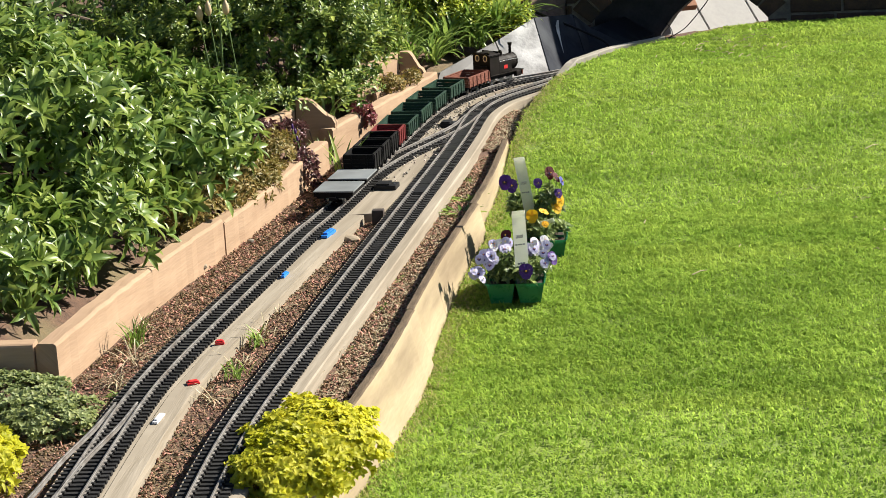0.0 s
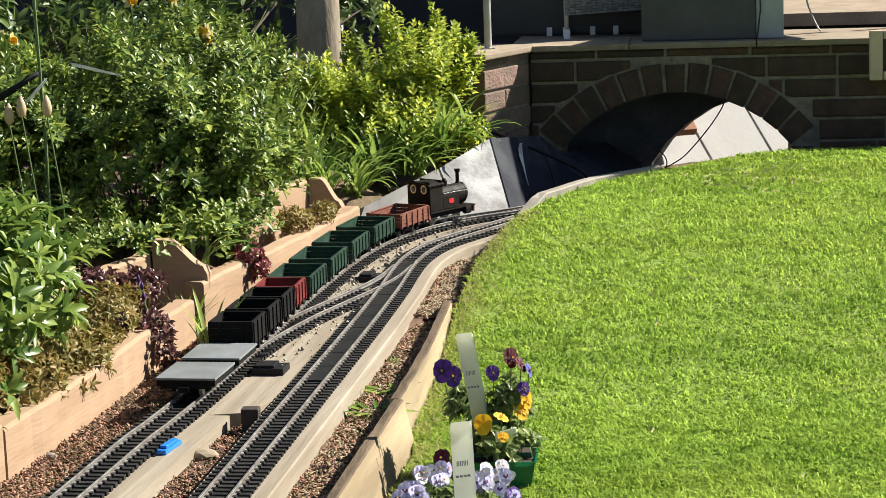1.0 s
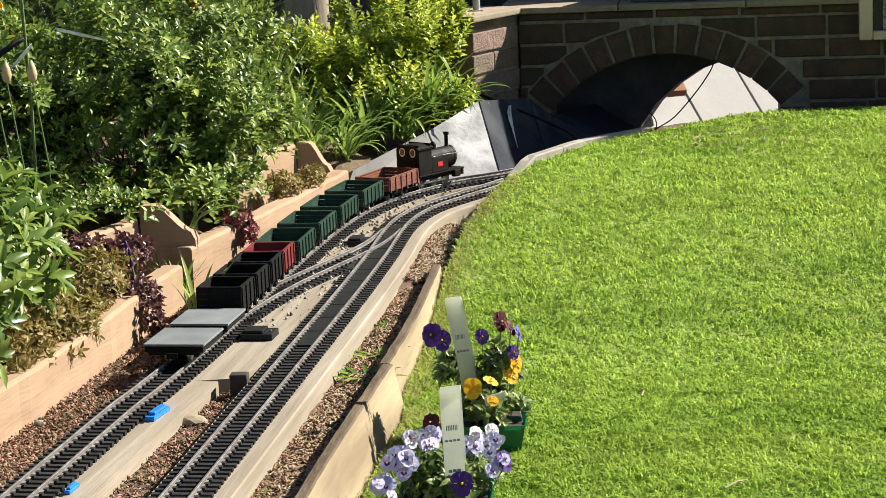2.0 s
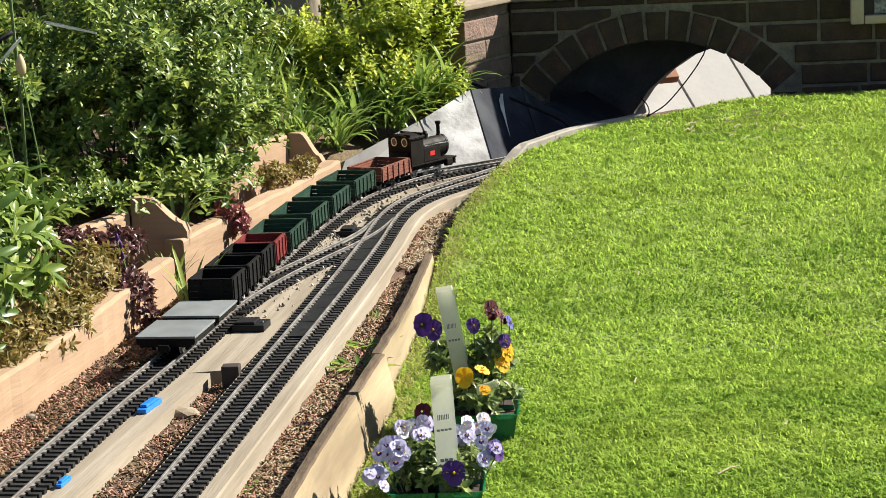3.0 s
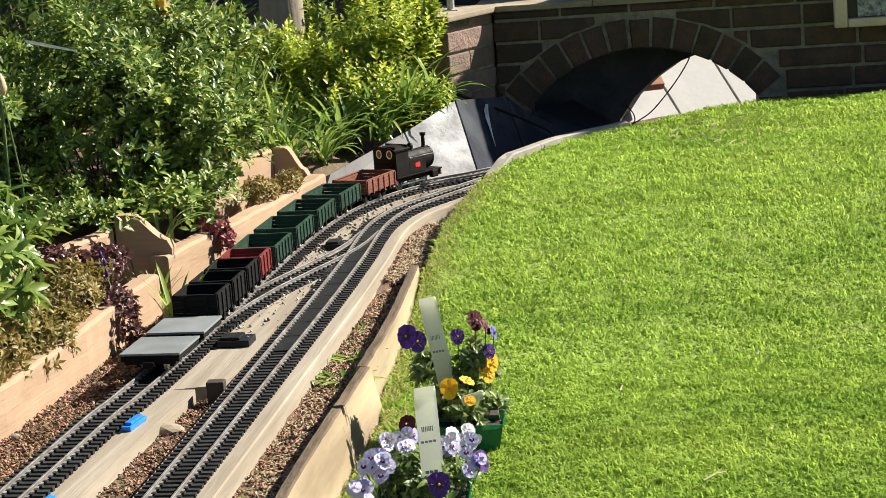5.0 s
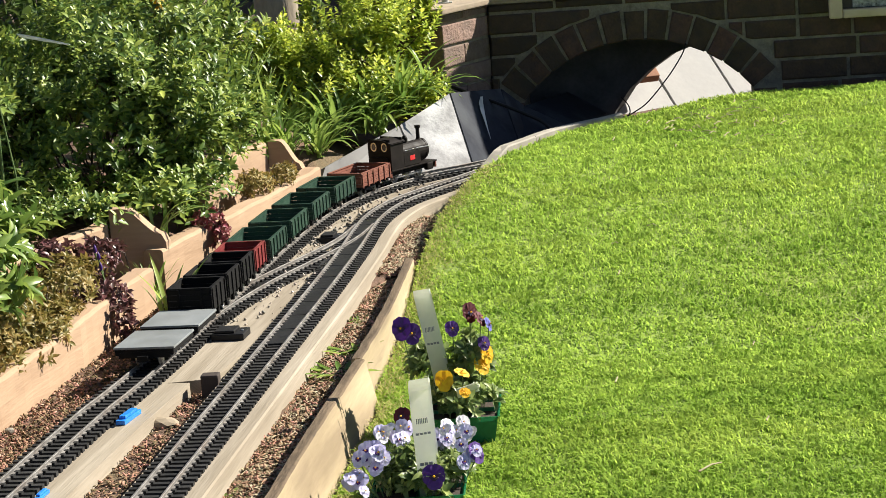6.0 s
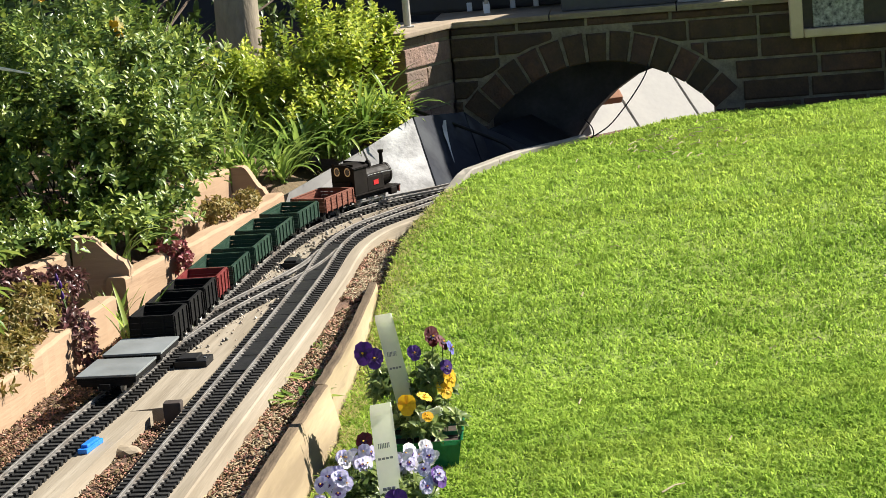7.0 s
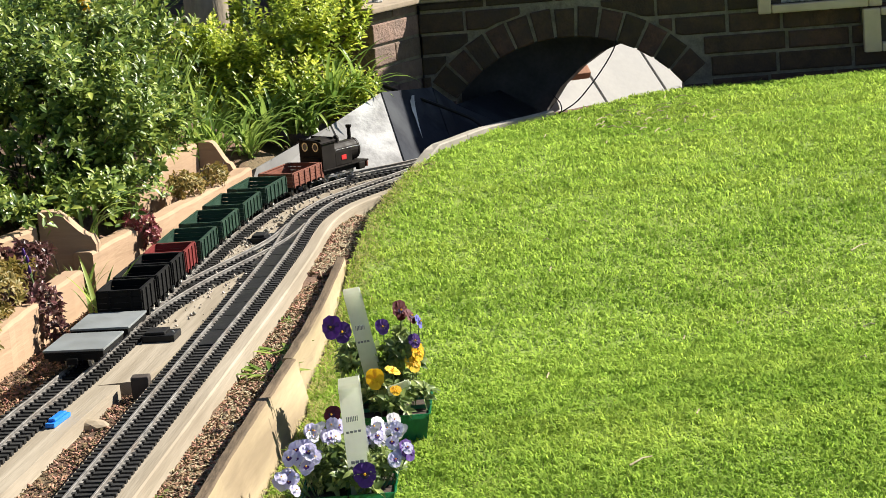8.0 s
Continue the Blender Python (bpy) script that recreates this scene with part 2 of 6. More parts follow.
def cloud_mesh(name, verts, tris, mat):
    """A mesh of many small triangles, from arrays."""
    me = bpy.data.meshes.new(name)
    nv, nf = len(verts), len(tris)
    me.vertices.add(nv)
    me.vertices.foreach_set("co", np.ascontiguousarray(verts, np.float32).ravel())
    me.loops.add(nf * 3)
    me.loops.foreach_set("vertex_index", np.ascontiguousarray(tris, np.int32).ravel())
    me.polygons.add(nf)
    me.polygons.foreach_set("loop_start", np.arange(nf, dtype=np.int32) * 3)
    me.polygons.foreach_set("loop_total", np.full(nf, 3, np.int32))
    me.update(calc_edges=True)
    me.materials.append(mat)
    return me


def unit(a):
    return a / np.maximum(np.linalg.norm(a, axis=-1, keepdims=True), 1e-9)


def leaf_arrays(base, way, up, length, width, droop=0.2, fold=0.25, wide_at=0.5):
    """Pointed, folded leaves: base points, directions, upper sides; a leaf is six triangles."""
    way, n = unit(way), len(base)
    side = unit(np.cross(way, up))
    nor = np.cross(side, way)
    L, W = np.broadcast_to(length, n)[:, None], np.broadcast_to(width, n)[:, None]
    dr = np.broadcast_to(droop, n)[:, None]
    m1 = base + way * L * 0.35 * wide_at * 2 - nor * L * dr * 0.12
    m2 = base + way * L * 0.72 - nor * L * dr * 0.5
    tip = base + way * L * 0.98 - nor * L * dr
    e = [base, m1, m2, tip, m1 - side * W * 0.5 + nor * W * fold, m1 + side * W * 0.5 + nor * W * fold,
         m2 - side * W * 0.36 + nor * W * fold, m2 + side * W * 0.36 + nor * W * fold]
    v = np.stack(e, 1).reshape(-1, 3)
    t = np.array([(0, 1, 4), (0, 5, 1), (1, 2, 6), (1, 6, 4), (1, 5, 7), (1, 7, 2), (2, 3, 6), (2, 7, 3)])
    return v, (t[None] + 8 * np.arange(n)[:, None, None]).reshape(-1, 3)


def join_arrays(*pairs):
    vs, ts, k = [], [], 0
    for v, t in pairs:
        vs.append(v)
        ts.append(t + k)
        k += len(v)
    return np.vstack(vs), np.vstack(ts)


def rng(seed):
    return np.random.default_rng(seed)


# Blotchy white paints bright sun onto one slab; the lime streak shares it.
M["slab_white"] = material("sun_and_lime_white", (0.22, 0.217, 0.213), (0.38, 0.376, 0.370), 14, 0.85, bump=0.6, stain=(0.58, 0.575, 0.565), stain_scale=9, stain_amount=0.9, relief=0.005, spec=0.25)
# Near-black blue-grey: the shade over the right-hand slabs is put into their colour.
M["slab_shade"] = material("shade_dark_slab", (0.012, 0.014, 0.021), (0.03, 0.034, 0.044), 12, 0.85, spec=0.15, bump=0.4, stain=(0.08, 0.085, 0.09), stain_scale=6, stain_amount=0.5)
M["rim_stone"] = material("pale_edging_stone", (0.22, 0.20, 0.165), (0.36, 0.33, 0.28), 20, 0.85, bump=0.5, stain=(0.18, 0.17, 0.13), stain_scale=8, stain_amount=0.6)
M["black"] = material("black_plastic", (0.006, 0.006, 0.0065), (0.016, 0.0155, 0.0155), 50, 0.55, bump=0.2, spec=0.25)
M["dark_brown"] = material("dark_brown_box", (0.022, 0.015, 0.012), (0.05, 0.036, 0.028), 50, 0.7, bump=0.3)
M["blue_clip"] = material("blue_plastic", (0.015, 0.16, 0.62), (0.02, 0.21, 0.72), 50, 0.4, bump=0.05)
M["red_clip"] = material("red_plastic", (0.48, 0.018, 0.02), (0.60, 0.03, 0.03), 50, 0.4, bump=0.05)
M["white_clip"] = material("white_plastic", (0.62, 0.63, 0.64), (0.72, 0.73, 0.74), 50, 0.4, bump=0.05)
M["grey_post"] = material("galvanised_post", (0.30, 0.29, 0.27), (0.42, 0.41, 0.38), 20, 0.5, bump=0.1, metal=0.3)
M["rattan"] = material("grey_woven_rattan", (0.10, 0.10, 0.105), (0.22, 0.22, 0.22), 60, 0.6, bump=0.4, spread=0.3, island=True)
M["charcoal"] = material("charcoal_cabinet", (0.020, 0.019, 0.019), (0.040, 0.038, 0.037), 10, 0.6, bump=0.15)
M["light_grey"] = material("light_grey_panel", (0.28, 0.28, 0.28), (0.38, 0.38, 0.37), 8, 0.6, bump=0.1)
M["speckle"] = material("speckled_slate", (0.02, 0.02, 0.022), (0.42, 0.41, 0.40), 55, 0.8, bump=0.5, fine=3)

# ---- the plan: lines that everything follows ----
LEFT = Line([(-0.995, 0.0), (-0.995, 0.9), (-0.993, 1.3), (-0.990, 1.7), (-0.978, 2.2), (-0.953, 2.5), (-0.90, 2.88), (-0.785, 3.65), (-0.752, 3.83), (-0.714, 4.05),
             (-0.672, 4.33), (-0.635, 4.6), (-0.604, 4.86), (-0.566, 5.13), (-0.52, 5.40), (-0.475, 5.60), (-0.43, 5.74), (-0.37, 5.87),
             (-0.30, 5.98), (-0.21, 6.08), (-0.11, 6.15), (-0.01, 6.24), (0.10, 6.38), (0.22, 6.58), (0.33, 6.80), (0.47, 7.05), (0.66, 7.28), (0.95, 7.45), (1.4, 7.5)])
RIGHT = Line([(-0.745, 0.0), (-0.745, 0.9), (-0.742, 1.4), (-0.737, 1.7), (-0.728, 1.95), (-0.708, 2.2), (-0.678, 2.47), (-0.637, 2.82), (-0.588, 3.25), (-0.502, 4.0),
              (-0.433, 4.6), (-0.387, 5.05), (-0.371, 5.25), (-0.352, 5.43), (-0.322, 5.57), (-0.278, 5.69), (-0.215, 5.80), (-0.14, 5.92), (-0.055, 6.06), (0.02, 6.2)])
CROSS = Line([(-0.692, 4.22), (-0.645, 4.48), (-0.575, 4.72), (-0.505, 4.90), (-0.440, 5.06), (-0.395, 5.20), (-0.362, 5.37)])
EDGE = Line([(-0.72, 0.0), (-0.70, 0.9), (-0.60, 1.6), (-0.533, 2.0), (-0.472, 2.4), (-0.438, 2.7), (-0.394, 3.19), (-0.350, 3.6), (-0.295, 4.05), (-0.252, 4.5), (-0.222, 4.96)])
LAWN_X = [-0.72, -0.72, -0.70, -0.60, -0.533, -0.472, -0.438, -0.394, -0.350, -0.295, -0.252, -0.224, -0.178, -0.085, 0.012, 0.180, 0.375, 0.60, 0.81, 1.10, 2.5, 8.0]
LAWN_Y = [-7.0, 0.0, 0.9, 1.6, 2.0, 2.4, 2.7, 3.19, 3.6, 4.05, 4.5, 4.96, 5.35, 5.80, 6.08, 6.40, 6.53, 6.63, 6.69, 6.70, 6.705, 6.71]


def lawn_z(x, y):
    y = np.asarray(y, float)
    u = np.clip((y - 3.9) / 2.3, 0, 1)
    v = np.clip((3.9 - y) / 1.5, 0, 1)
    z = -0.10 + 0.15 * u * u * (3 - 2 * u) - 0.065 * v * v * (3 - 2 * v)
    c = np.clip((y - 6.2) / 0.5, 0, 1)
    z = z + 0.030 * c * c * (3 - 2 * c) * np.clip((np.asarray(x) - 0.30) / 0.4, 0, 1)
    return z + 0.006 * np.sin(3.1 * np.asarray(x) + 1.7 * y) + 0.004 * np.sin(7.3 * np.asarray(x) - 4.1 * y)


def lawn_left(y):
    """The lawn's edge; the near timbers lean, and their feet stand further out."""
    return np.interp(y, LAWN_Y, LAWN_X) + 0.026 * np.clip((4.02 - np.asarray(y)) / 0.06, 0, 1)


# ---- ground ----
def build_ground():
    ys = np.r_[-40, -5, np.linspace(-2, 9, 111), 12, 40, 400]
    xs = np.r_[-400, -40, -6, np.linspace(-2.4, 0.9, 67), 3, 8, 40, 400]
    verts, faces = [], []
    for y in ys:
        for x in xs:
            z = -0.035
            lx = float(np.interp(y, LEFT.p[:, 1], LEFT.p[:, 0])) if y < 6.3 else -0.1
            if x < lx - 0.27 and y > 2.4:
                z += min(0.20, (lx - 0.27 - x) * 0.6)          # the planted bank
            ex = lawn_left(min(max(y, -7.0), 6.7))
            if ex - 0.30 < x < ex - 0.02 and 1.0 < y < 4.9:
                rx = float(np.interp(y, RIGHT.p[:, 1], RIGHT.p[:, 0]))
                if x > rx + 0.075:
                    z -= 0.030                                    # the bed sinks between the board and the edging
            if 5.6 < y < 6.05 and x < ex + 0.02:
                rx = float(np.interp(y, RIGHT.p[:, 1], RIGHT.p[:, 0]))
                if x > rx + 0.06:
                    z -= 0.07 * min(1.0, (y - 5.6) / 0.2)           # a hollow at the end of the board
            if x > ex - (0.0 if 4.96 < y < 5.75 else 0.05) and x < 8.1 and -7.2 < y < 6.75:
                z = -0.26
            if y > 6.6 and x > 0.0 and z > -0.1:
                z = -0.05
            z += 0.006 * noise.noise((x * 14, y * 14, 0)) + 0.004 * noise.noise((x * 40, y * 40, 2))
            verts.append((x, y, z))
    nx = len(xs)
    for j in range(len(ys) - 1):
        for i in range(nx - 1):
            a = j * nx + i
            faces.append((a, a + 1, a + nx + 1, a + nx))
    ob = solid("ground", mesh_from("ground", verts, faces), M["mulch"], smooth=True)
    tagged(ob, "brown bark mulch and soil ground of the garden beds", "ground", kind="structure")


build_ground()


def build_lawn():
    ys = np.r_[np.linspace(-7, 0.2, 20), np.linspace(0.3, 6.70, 180)]
    us = np.linspace(0, 1, 90) ** 1.6
    verts, faces = [], []
    for y in ys:
        x0 = float(lawn_left(max(y, -7.0)))
        for u in us:
            x = x0 + (7.9 - x0) * u
            z = float(lawn_z(x, y)) + 0.004 * noise.noise((x * 9, y * 9, 5))
            verts.append((x, y, z))
    n = len(us)
    for j in range(len(ys) - 1):
        for i in range(n - 1):
            a = j * n + i
            faces.append((a, a + 1, a + n + 1, a + n))
    # skirt down the left side
    k = len(verts)
    for j in range(len(ys)):
        x, y, z = verts[j * n]
        verts.append((x, y, -0.27))
    for j in range(len(ys) - 1):
        faces.append((j * n, (j + 1) * n, k + j + 1, k + j))
    # skirt down the back, behind the crest
    k, last = len(verts), (len(ys) - 1) * n
    for i in range(n):
        x, y, z = verts[last + i]
        verts.append((x, y + 0.01, -0.27))
    for i in range(n - 1):
        faces.append((last + i, last + i + 1, k + i + 1, k + i))
    ob = solid("lawn", mesh_from("lawn", verts, faces), M["lawn"], smooth=True)
    tagged(ob, "bright green mown garden lawn in sun", "lawn", kind="structure")


build_lawn()


def build_grass():
    r = rng(11)

    def blades(n, ylo, yhi, xhi, hmin, hmax, w, xlo=None):
        y = r.uniform(ylo, yhi, n)
        x0 = lawn_left(y) + 0.004 if xlo is None else np.full(n, xlo)
        x = x0 + (xhi - x0) * r.uniform(0, 1, n)
        z = lawn_z(x, y) - 0.003
        # uneven turf: tufts and thin patches
        tuft = np.sin(x * 23 + np.sin(y * 17) * 2) * np.sin(y * 21 + np.sin(x * 13) * 2)
        clump = 0.6 * np.sin(x * 83 + 2.2 * np.sin(y * 37)) * np.sin(y * 61 + 2.0 * np.sin(x * 47)) + 0.4 * np.sin(x * 171 + y * 60 + 1.5 * np.sin(y * 90)) * np.sin(y * 133 - x * 40)
        tuft = 0.5 * tuft + 0.45 * clump
        keep = r.uniform(0, 1, n) < 0.80 + 0.30 * tuft
        x, y, z, tuft = x[keep], y[keep], z[keep], tuft[keep]
        n = len(x)
        # neighbours lean the same way
        a = 2.6 * np.sin(x * 29 + 1.8 * np.sin(y * 23)) + 2.2 * np.sin(y * 33 + 1.6 * np.sin(x * 31)) + r.normal(0, 1.5, n)
        lean = r.uniform(0.25, 1.35, n)
        h = (hmin + (hmax - hmin) * r.uniform(0, 1, n) ** 1.6) * (1 + 0.36 * tuft)
        d = np.stack([np.cos(a), np.sin(a), np.zeros(n)], 1)
        s = np.stack([-np.sin(a + r.normal(0, .5, n)), np.cos(a), np.zeros(n)], 1) * (w * r.uniform(0.6, 1.3, n))[:, None] * 0.5
        b = np.stack([x, y, z], 1)
        mid = b + d * (h * lean * 0.35)[:, None] + np.array([0, 0, 1]) * (h * 0.62)[:, None]
        tip = b + d * (h * lean)[:, None] + np.array([0, 0, 1]) * (h * (1 - 0.28 * lean))[:, None]
        v = np.stack([b, mid + s, mid - s, tip], 1).reshape(-1, 3)
        t = np.array([(0, 1, 2), (2, 1, 3)])
        return v, (t[None] + 4 * np.arange(n)[:, None, None]).reshape(-1, 3)

    v, t = join_arrays(blades(230000, 2.55, 4.2, 1.02, 0.008, 0.019, 0.0033),
                       blades(230000, 4.2, 6.70, 1.75, 0.008, 0.020, 0.0039),
                       blades(70000, 1.0, 2.55, 0.9, 0.010, 0.024, 0.0042),
                       blades(36000, -6.9, 1.15, 7.8, 0.012, 0.03, 0.020),
                       blades(50000, 1.0, 6.7, 7.8, 0.012, 0.03, 0.014, 1.4),
                       blades(24000, 1.0, 4.3, 1.55, 0.012, 0.024, 0.008, 0.86))
    # yellowed short grass close to the edging
    y = r.uniform(1.2, 5.9, 8000)
    x = lawn_left(y) + 0.004 + np.abs(r.normal(0, 0.032, len(y)))
    a, h = r.uniform(0, math.tau, len(y)), r.uniform(0.008, 0.022, len(y))
    way = np.stack([np.cos(a), np.sin(a), r.uniform(0.2, 1.2, len(y))], 1)
    dv, dt = leaf_arrays(np.stack([x, y, lawn_z(x, y) + 0.004], 1), way, np.tile([0.1, 0.1, 1.0], (len(y), 1)), h, 0.0022, 0.3, 0.1)
    ob = new("dry_grass", cloud_mesh("dry_grass", dv, dt, M["dry_grass"]))
    tagged(ob, "short yellowed grass along the timber edging", "grass", kind="stuff")
    ob = new("grass", cloud_mesh("grass", v, t, M["grass"]))
    tagged(ob, "short green grass blades growing on the lawn", "grass", kind="stuff")


build_grass()


# ---- trackbed boards ----
def board(name, me, label):
    ob = solid(name, me, M["board"])
    return tagged(ob, label, "board", kind="structure")


board("trackbed", sweep(LEFT, 0.05, LEFT.near(7.02), [(-0.058, -0.05), (0.058, -0.05), (0.058, -0.008), (-0.058, -0.008)]), "grey weathered timber board under the model track")
board("trackbed", sweep(RIGHT, 0.05, RIGHT.length - 0.02, [(-0.056, -0.13), (0.080, -0.13), (0.080, -0.009), (0.077, -0.006), (-0.056, -0.006)]), "pale weathered timber board under the inner model track")


def flat_plate(pts, z0, z1, name, mat, label, category, kind="structure"):
    bm = bmesh.new()
    lo = [bm.verts.new((x, y, z0)) for x, y in pts]
    hi = [bm.verts.new((x, y, z1)) for x, y in pts]
    bm.faces.new(lo[::-1])
    top = bm.faces.new(hi)
    n = len(pts)
    for i in range(n):
        bm.faces.new((lo[i], lo[(i + 1) % n], hi[(i + 1) % n], hi[i]))
    bmesh.ops.recalc_face_normals(bm, faces=bm.faces[:])
    ob = part(name, bm, mat)
    lengthwise(ob.data, LEFT)
    return tagged(ob, label, category, kind=kind)


def strip(line, y0, y1, off0, off1, n=10):
    s0, s1 = line.near(y0), line.near(y1)
    a = [tuple(line.side(s0 + (s1 - s0) * i / n, off0)) for i in range(n + 1)]
    b = [tuple(line.side(s0 + (s1 - s0) * i / n, off1)) for i in range(n + 1)]
    return a + b[::-1]


# pale plank beside the outer track, widening towards the turnout
flat_plate(strip(LEFT, 1.2, 3.94, 0.060, 0.106), -0.045, -0.006, "plank", M["board"], "long pale weathered plank beside the model track", "plank")
wide = [tuple(LEFT.side(LEFT.near(y), 0.060)) for y in (3.945, 4.2, 4.5, 4.8, 5.1, 5.4, 5.62)]
inner = [tuple(RIGHT.side(RIGHT.near(y), -0.058)) for y in (5.55, 5.3, 5.0, 4.7, 4.4, 4.15)]
flat_plate(wide + inner + [(-0.590, 3.945)], -0.045, -0.007, "plank", M["board"], "wide pale weathered plank between the two model tracks", "plank")


# ---- model track ----
def sleeper_mesh(length, name="sleeper"):
    bm = bmesh.new()
    h = length / 2
    box(bm, -h, h, -0.0056, 0.0056, -0.008, 0.0)
    for sx in (-1, 1):
        box(bm, sx * 0.0235 - 0.0085, sx * 0.0235 + 0.0085, -0.0048, 0.0048, -0.001, 0.0032)
    me = bpy.data.meshes.new(name)
    bm.to_mesh(me)
    bm.free()
    me.materials.append(M["plastic"])
    return me


SLEEPER = sleeper_mesh(0.100)
RAIL_PROFILE = [(-0.0042, 0.001), (0.0042, 0.001), (0.0042, 0.002), (0.0010, 0.003), (0.0010, 0.0068), (0.0022, 0.0076), (0.0022, 0.0096), (0.0014, 0.0102), (-0.0014, 0.0102), (-0.0022, 0.0096), (-0.0022, 0.0076), (-0.0010, 0.0068), (-0.0010, 0.003), (-0.0042, 0.002)]


def build_track(line, s0, s1, label, pitch=0.0225, skip=(), name="model_track"):
    track = thing(name, label, "railway track", "garden railway tracks")
    for off in (-0.0235, 0.0235):
        me = sweep(line, s0, s1, [(off + a, b) for a, b in RAIL_PROFILE], 0.025)
        solid("rail", me, M["rail"], track, "dull grey metal rail")
    r = random.Random(3)
    s = s0 + 0.01
    while s < s1 - 0.005:
        if not any(a < s < b for a, b in skip):
            ob = new("sleeper", SLEEPER)
            ob.matrix_basis = line.stand(s) @ pose(0, 0, 0, 0, 0, r.uniform(-0.8, 0.8))
            ob.parent = track
        s += pitch
    return track


build_track(LEFT, 0.1, LEFT.near(6.40), "outer model railway track with grey rails on black sleepers")
build_track(RIGHT, 0.1, RIGHT.near(6.05), "inner model railway track with grey rails on black sleepers")
build_track(CROSS, 0.02, CROSS.length - 0.02, "turnout track linking the two model railway lines", skip=((0, 0.16), (CROSS.length - 0.3, 9)))


BRANCH = Line([(-0.986, 2.22), (-0.999, 2.05), (-1.026, 1.85), (-1.040, 1.66), (-1.085, 1.2), (-1.17, 0.6)])
build_track(BRANCH, 0.02, BRANCH.length - 0.02, "branch model railway track leaving the outer line", skip=((0, 0.75),))


def infill(line, y0, y1, label):
    """Black plates that fill the track between its rails at the turnouts."""
    s, e = line.near(y0), line.near(y1)
    while s < e - 0.05:
        me = sweep(line, s, min(s + 0.118, e), [(-0.0165, -0.002), (0.0165, -0.002), (0.0165, 0.0035), (-0.0165, 0.0035)], 0.03)
        tagged(solid("infill_plate", me, M["black"]), label, "track plate", "black plates between the rails")
        s += 0.122


infill(RIGHT, 4.15, 5.42, "black plastic plate lying between the rails")
infill(LEFT, 4.16, 5.30, "black plastic plate lying between the rails")


# ---- timber edging of the lawn ----
def timber(name, pts, z0, z1, thick, label, group, mat="timber", r=0.007, wob=0.0016, seed=1, side=-1, top_worn=False, lean=0.0):
    """A long timber, its visible face along the plan points, its body on one side of them."""
    line = Line(pts, 0.05)
    rr = random.Random(seed)
    o = side * thick
    prof = [(0, z0), (0, z1 - r), (side * r * 0.35, z1 - r * 0.35), (side * r, z1), (o - side * r, z1), (o, z1 - r), (o, z0)]
    n = max(4, int(line.length / 0.04))
    verts, faces, k = [], [], len(prof)
    for i in range(n + 1):
        s = line.length * i / n
        w, h = rr.uniform(-wob, wob), rr.uniform(-wob, wob)
        for j, (a, b) in enumerate(prof):
            x, y = line.side(s, a + w + lean * (z1 - b))
            verts.append((x, y, b + (h if b > z0 else 0)))
    for i in range(n):
        for j in range(k):
            a, b = i * k + j, i * k + (j + 1) % k
            faces.append((a, b, b + k, a + k))
    faces.append(tuple(range(k - 1, -1, -1)))
    faces.append(tuple(range(n * k, n * k + k)))
    me = mesh_from(name, verts, faces)
    ob = solid(name, me, M[mat])
    bm = bmesh.new()
    bm.from_mesh(me)
    bmesh.ops.recalc_face_normals(bm, faces=bm.faces[:])
    me.materials.append(M["timber_top"])
    for f in bm.faces:
        f.material_index = 1 if top_worn and f.normal.z > 0.5 else 0
    bm.to_mesh(me)
    bm.free()
    lengthwise(me, line)
    return tagged(ob, label, "timber edging", group, "structure")


def edge_piece(y0, y1, off, seed, lean=0.0):
    s = [EDGE.near(y0 + (y1 - y0) * i / 6) for i in range(7)]
    return timber("timber_edging", [tuple(EDGE.side(v, off)) for v in s], -0.26, -0.008, 0.021, "pale brown timber edging the lawn, dark dirty top", "lawn edging timbers", mat="timber_edge", seed=seed, top_worn=True, r=0.003, wob=0.0009, lean=lean)


edge_piece(0.02, 1.3, 0.0, 21, 0.28)
edge_piece(1.305, 2.9, 0.0, 1, 0.28)
edge_piece(2.905, 4.02, -0.003, 2, 0.22)
edge_piece(4.026, 4.96, -0.010, 3, 0.08)

# ---- stepped timber wall of the raised bed ----
BED = "raised bed timbers"
timber("timber_wall", [(-1.185, 2.44), (-1.115, 2.93), (-1.040, 3.33), (-0.985, 3.60)], -0.10, 0.075, 0.05, "pale sawn timber wall of the raised bed, sunlit", BED, seed=4)
timber("timber_wall", [(-0.982, 3.605), (-0.902, 4.06), (-0.834, 4.55), (-0.808, 4.715)], -0.10, 0.063, 0.05, "pale sawn timber wall of the raised bed, sunlit", BED, seed=5)
timber("timber_wall", [(-0.806, 4.865), (-0.745, 5.08), (-0.645, 5.40), (-0.512, 5.92)], -0.10, 0.073, 0.05, "pale sawn timber wall of the raised bed, sunlit", BED, seed=7)
timber("timber_wall", [(-2.2, 2.425), (-1.238, 2.435)], -0.10, 0.075, 0.05, "timber cross wall at the end of the raised bed", BED, seed=8)


# upper tier of the bed with sloped wing boards
timber("timber_wall", [(-0.775, 5.45), (-0.655, 5.895)], 0.0, 0.158, 0.04, "sunlit upper timber board of the raised bed", BED, seed=11)
timber("timber_wall", [(-1.09, 4.42), (-0.93, 4.885)], 0.0, 0.140, 0.04, "sunlit upper timber board of the raised bed", BED, seed=12)


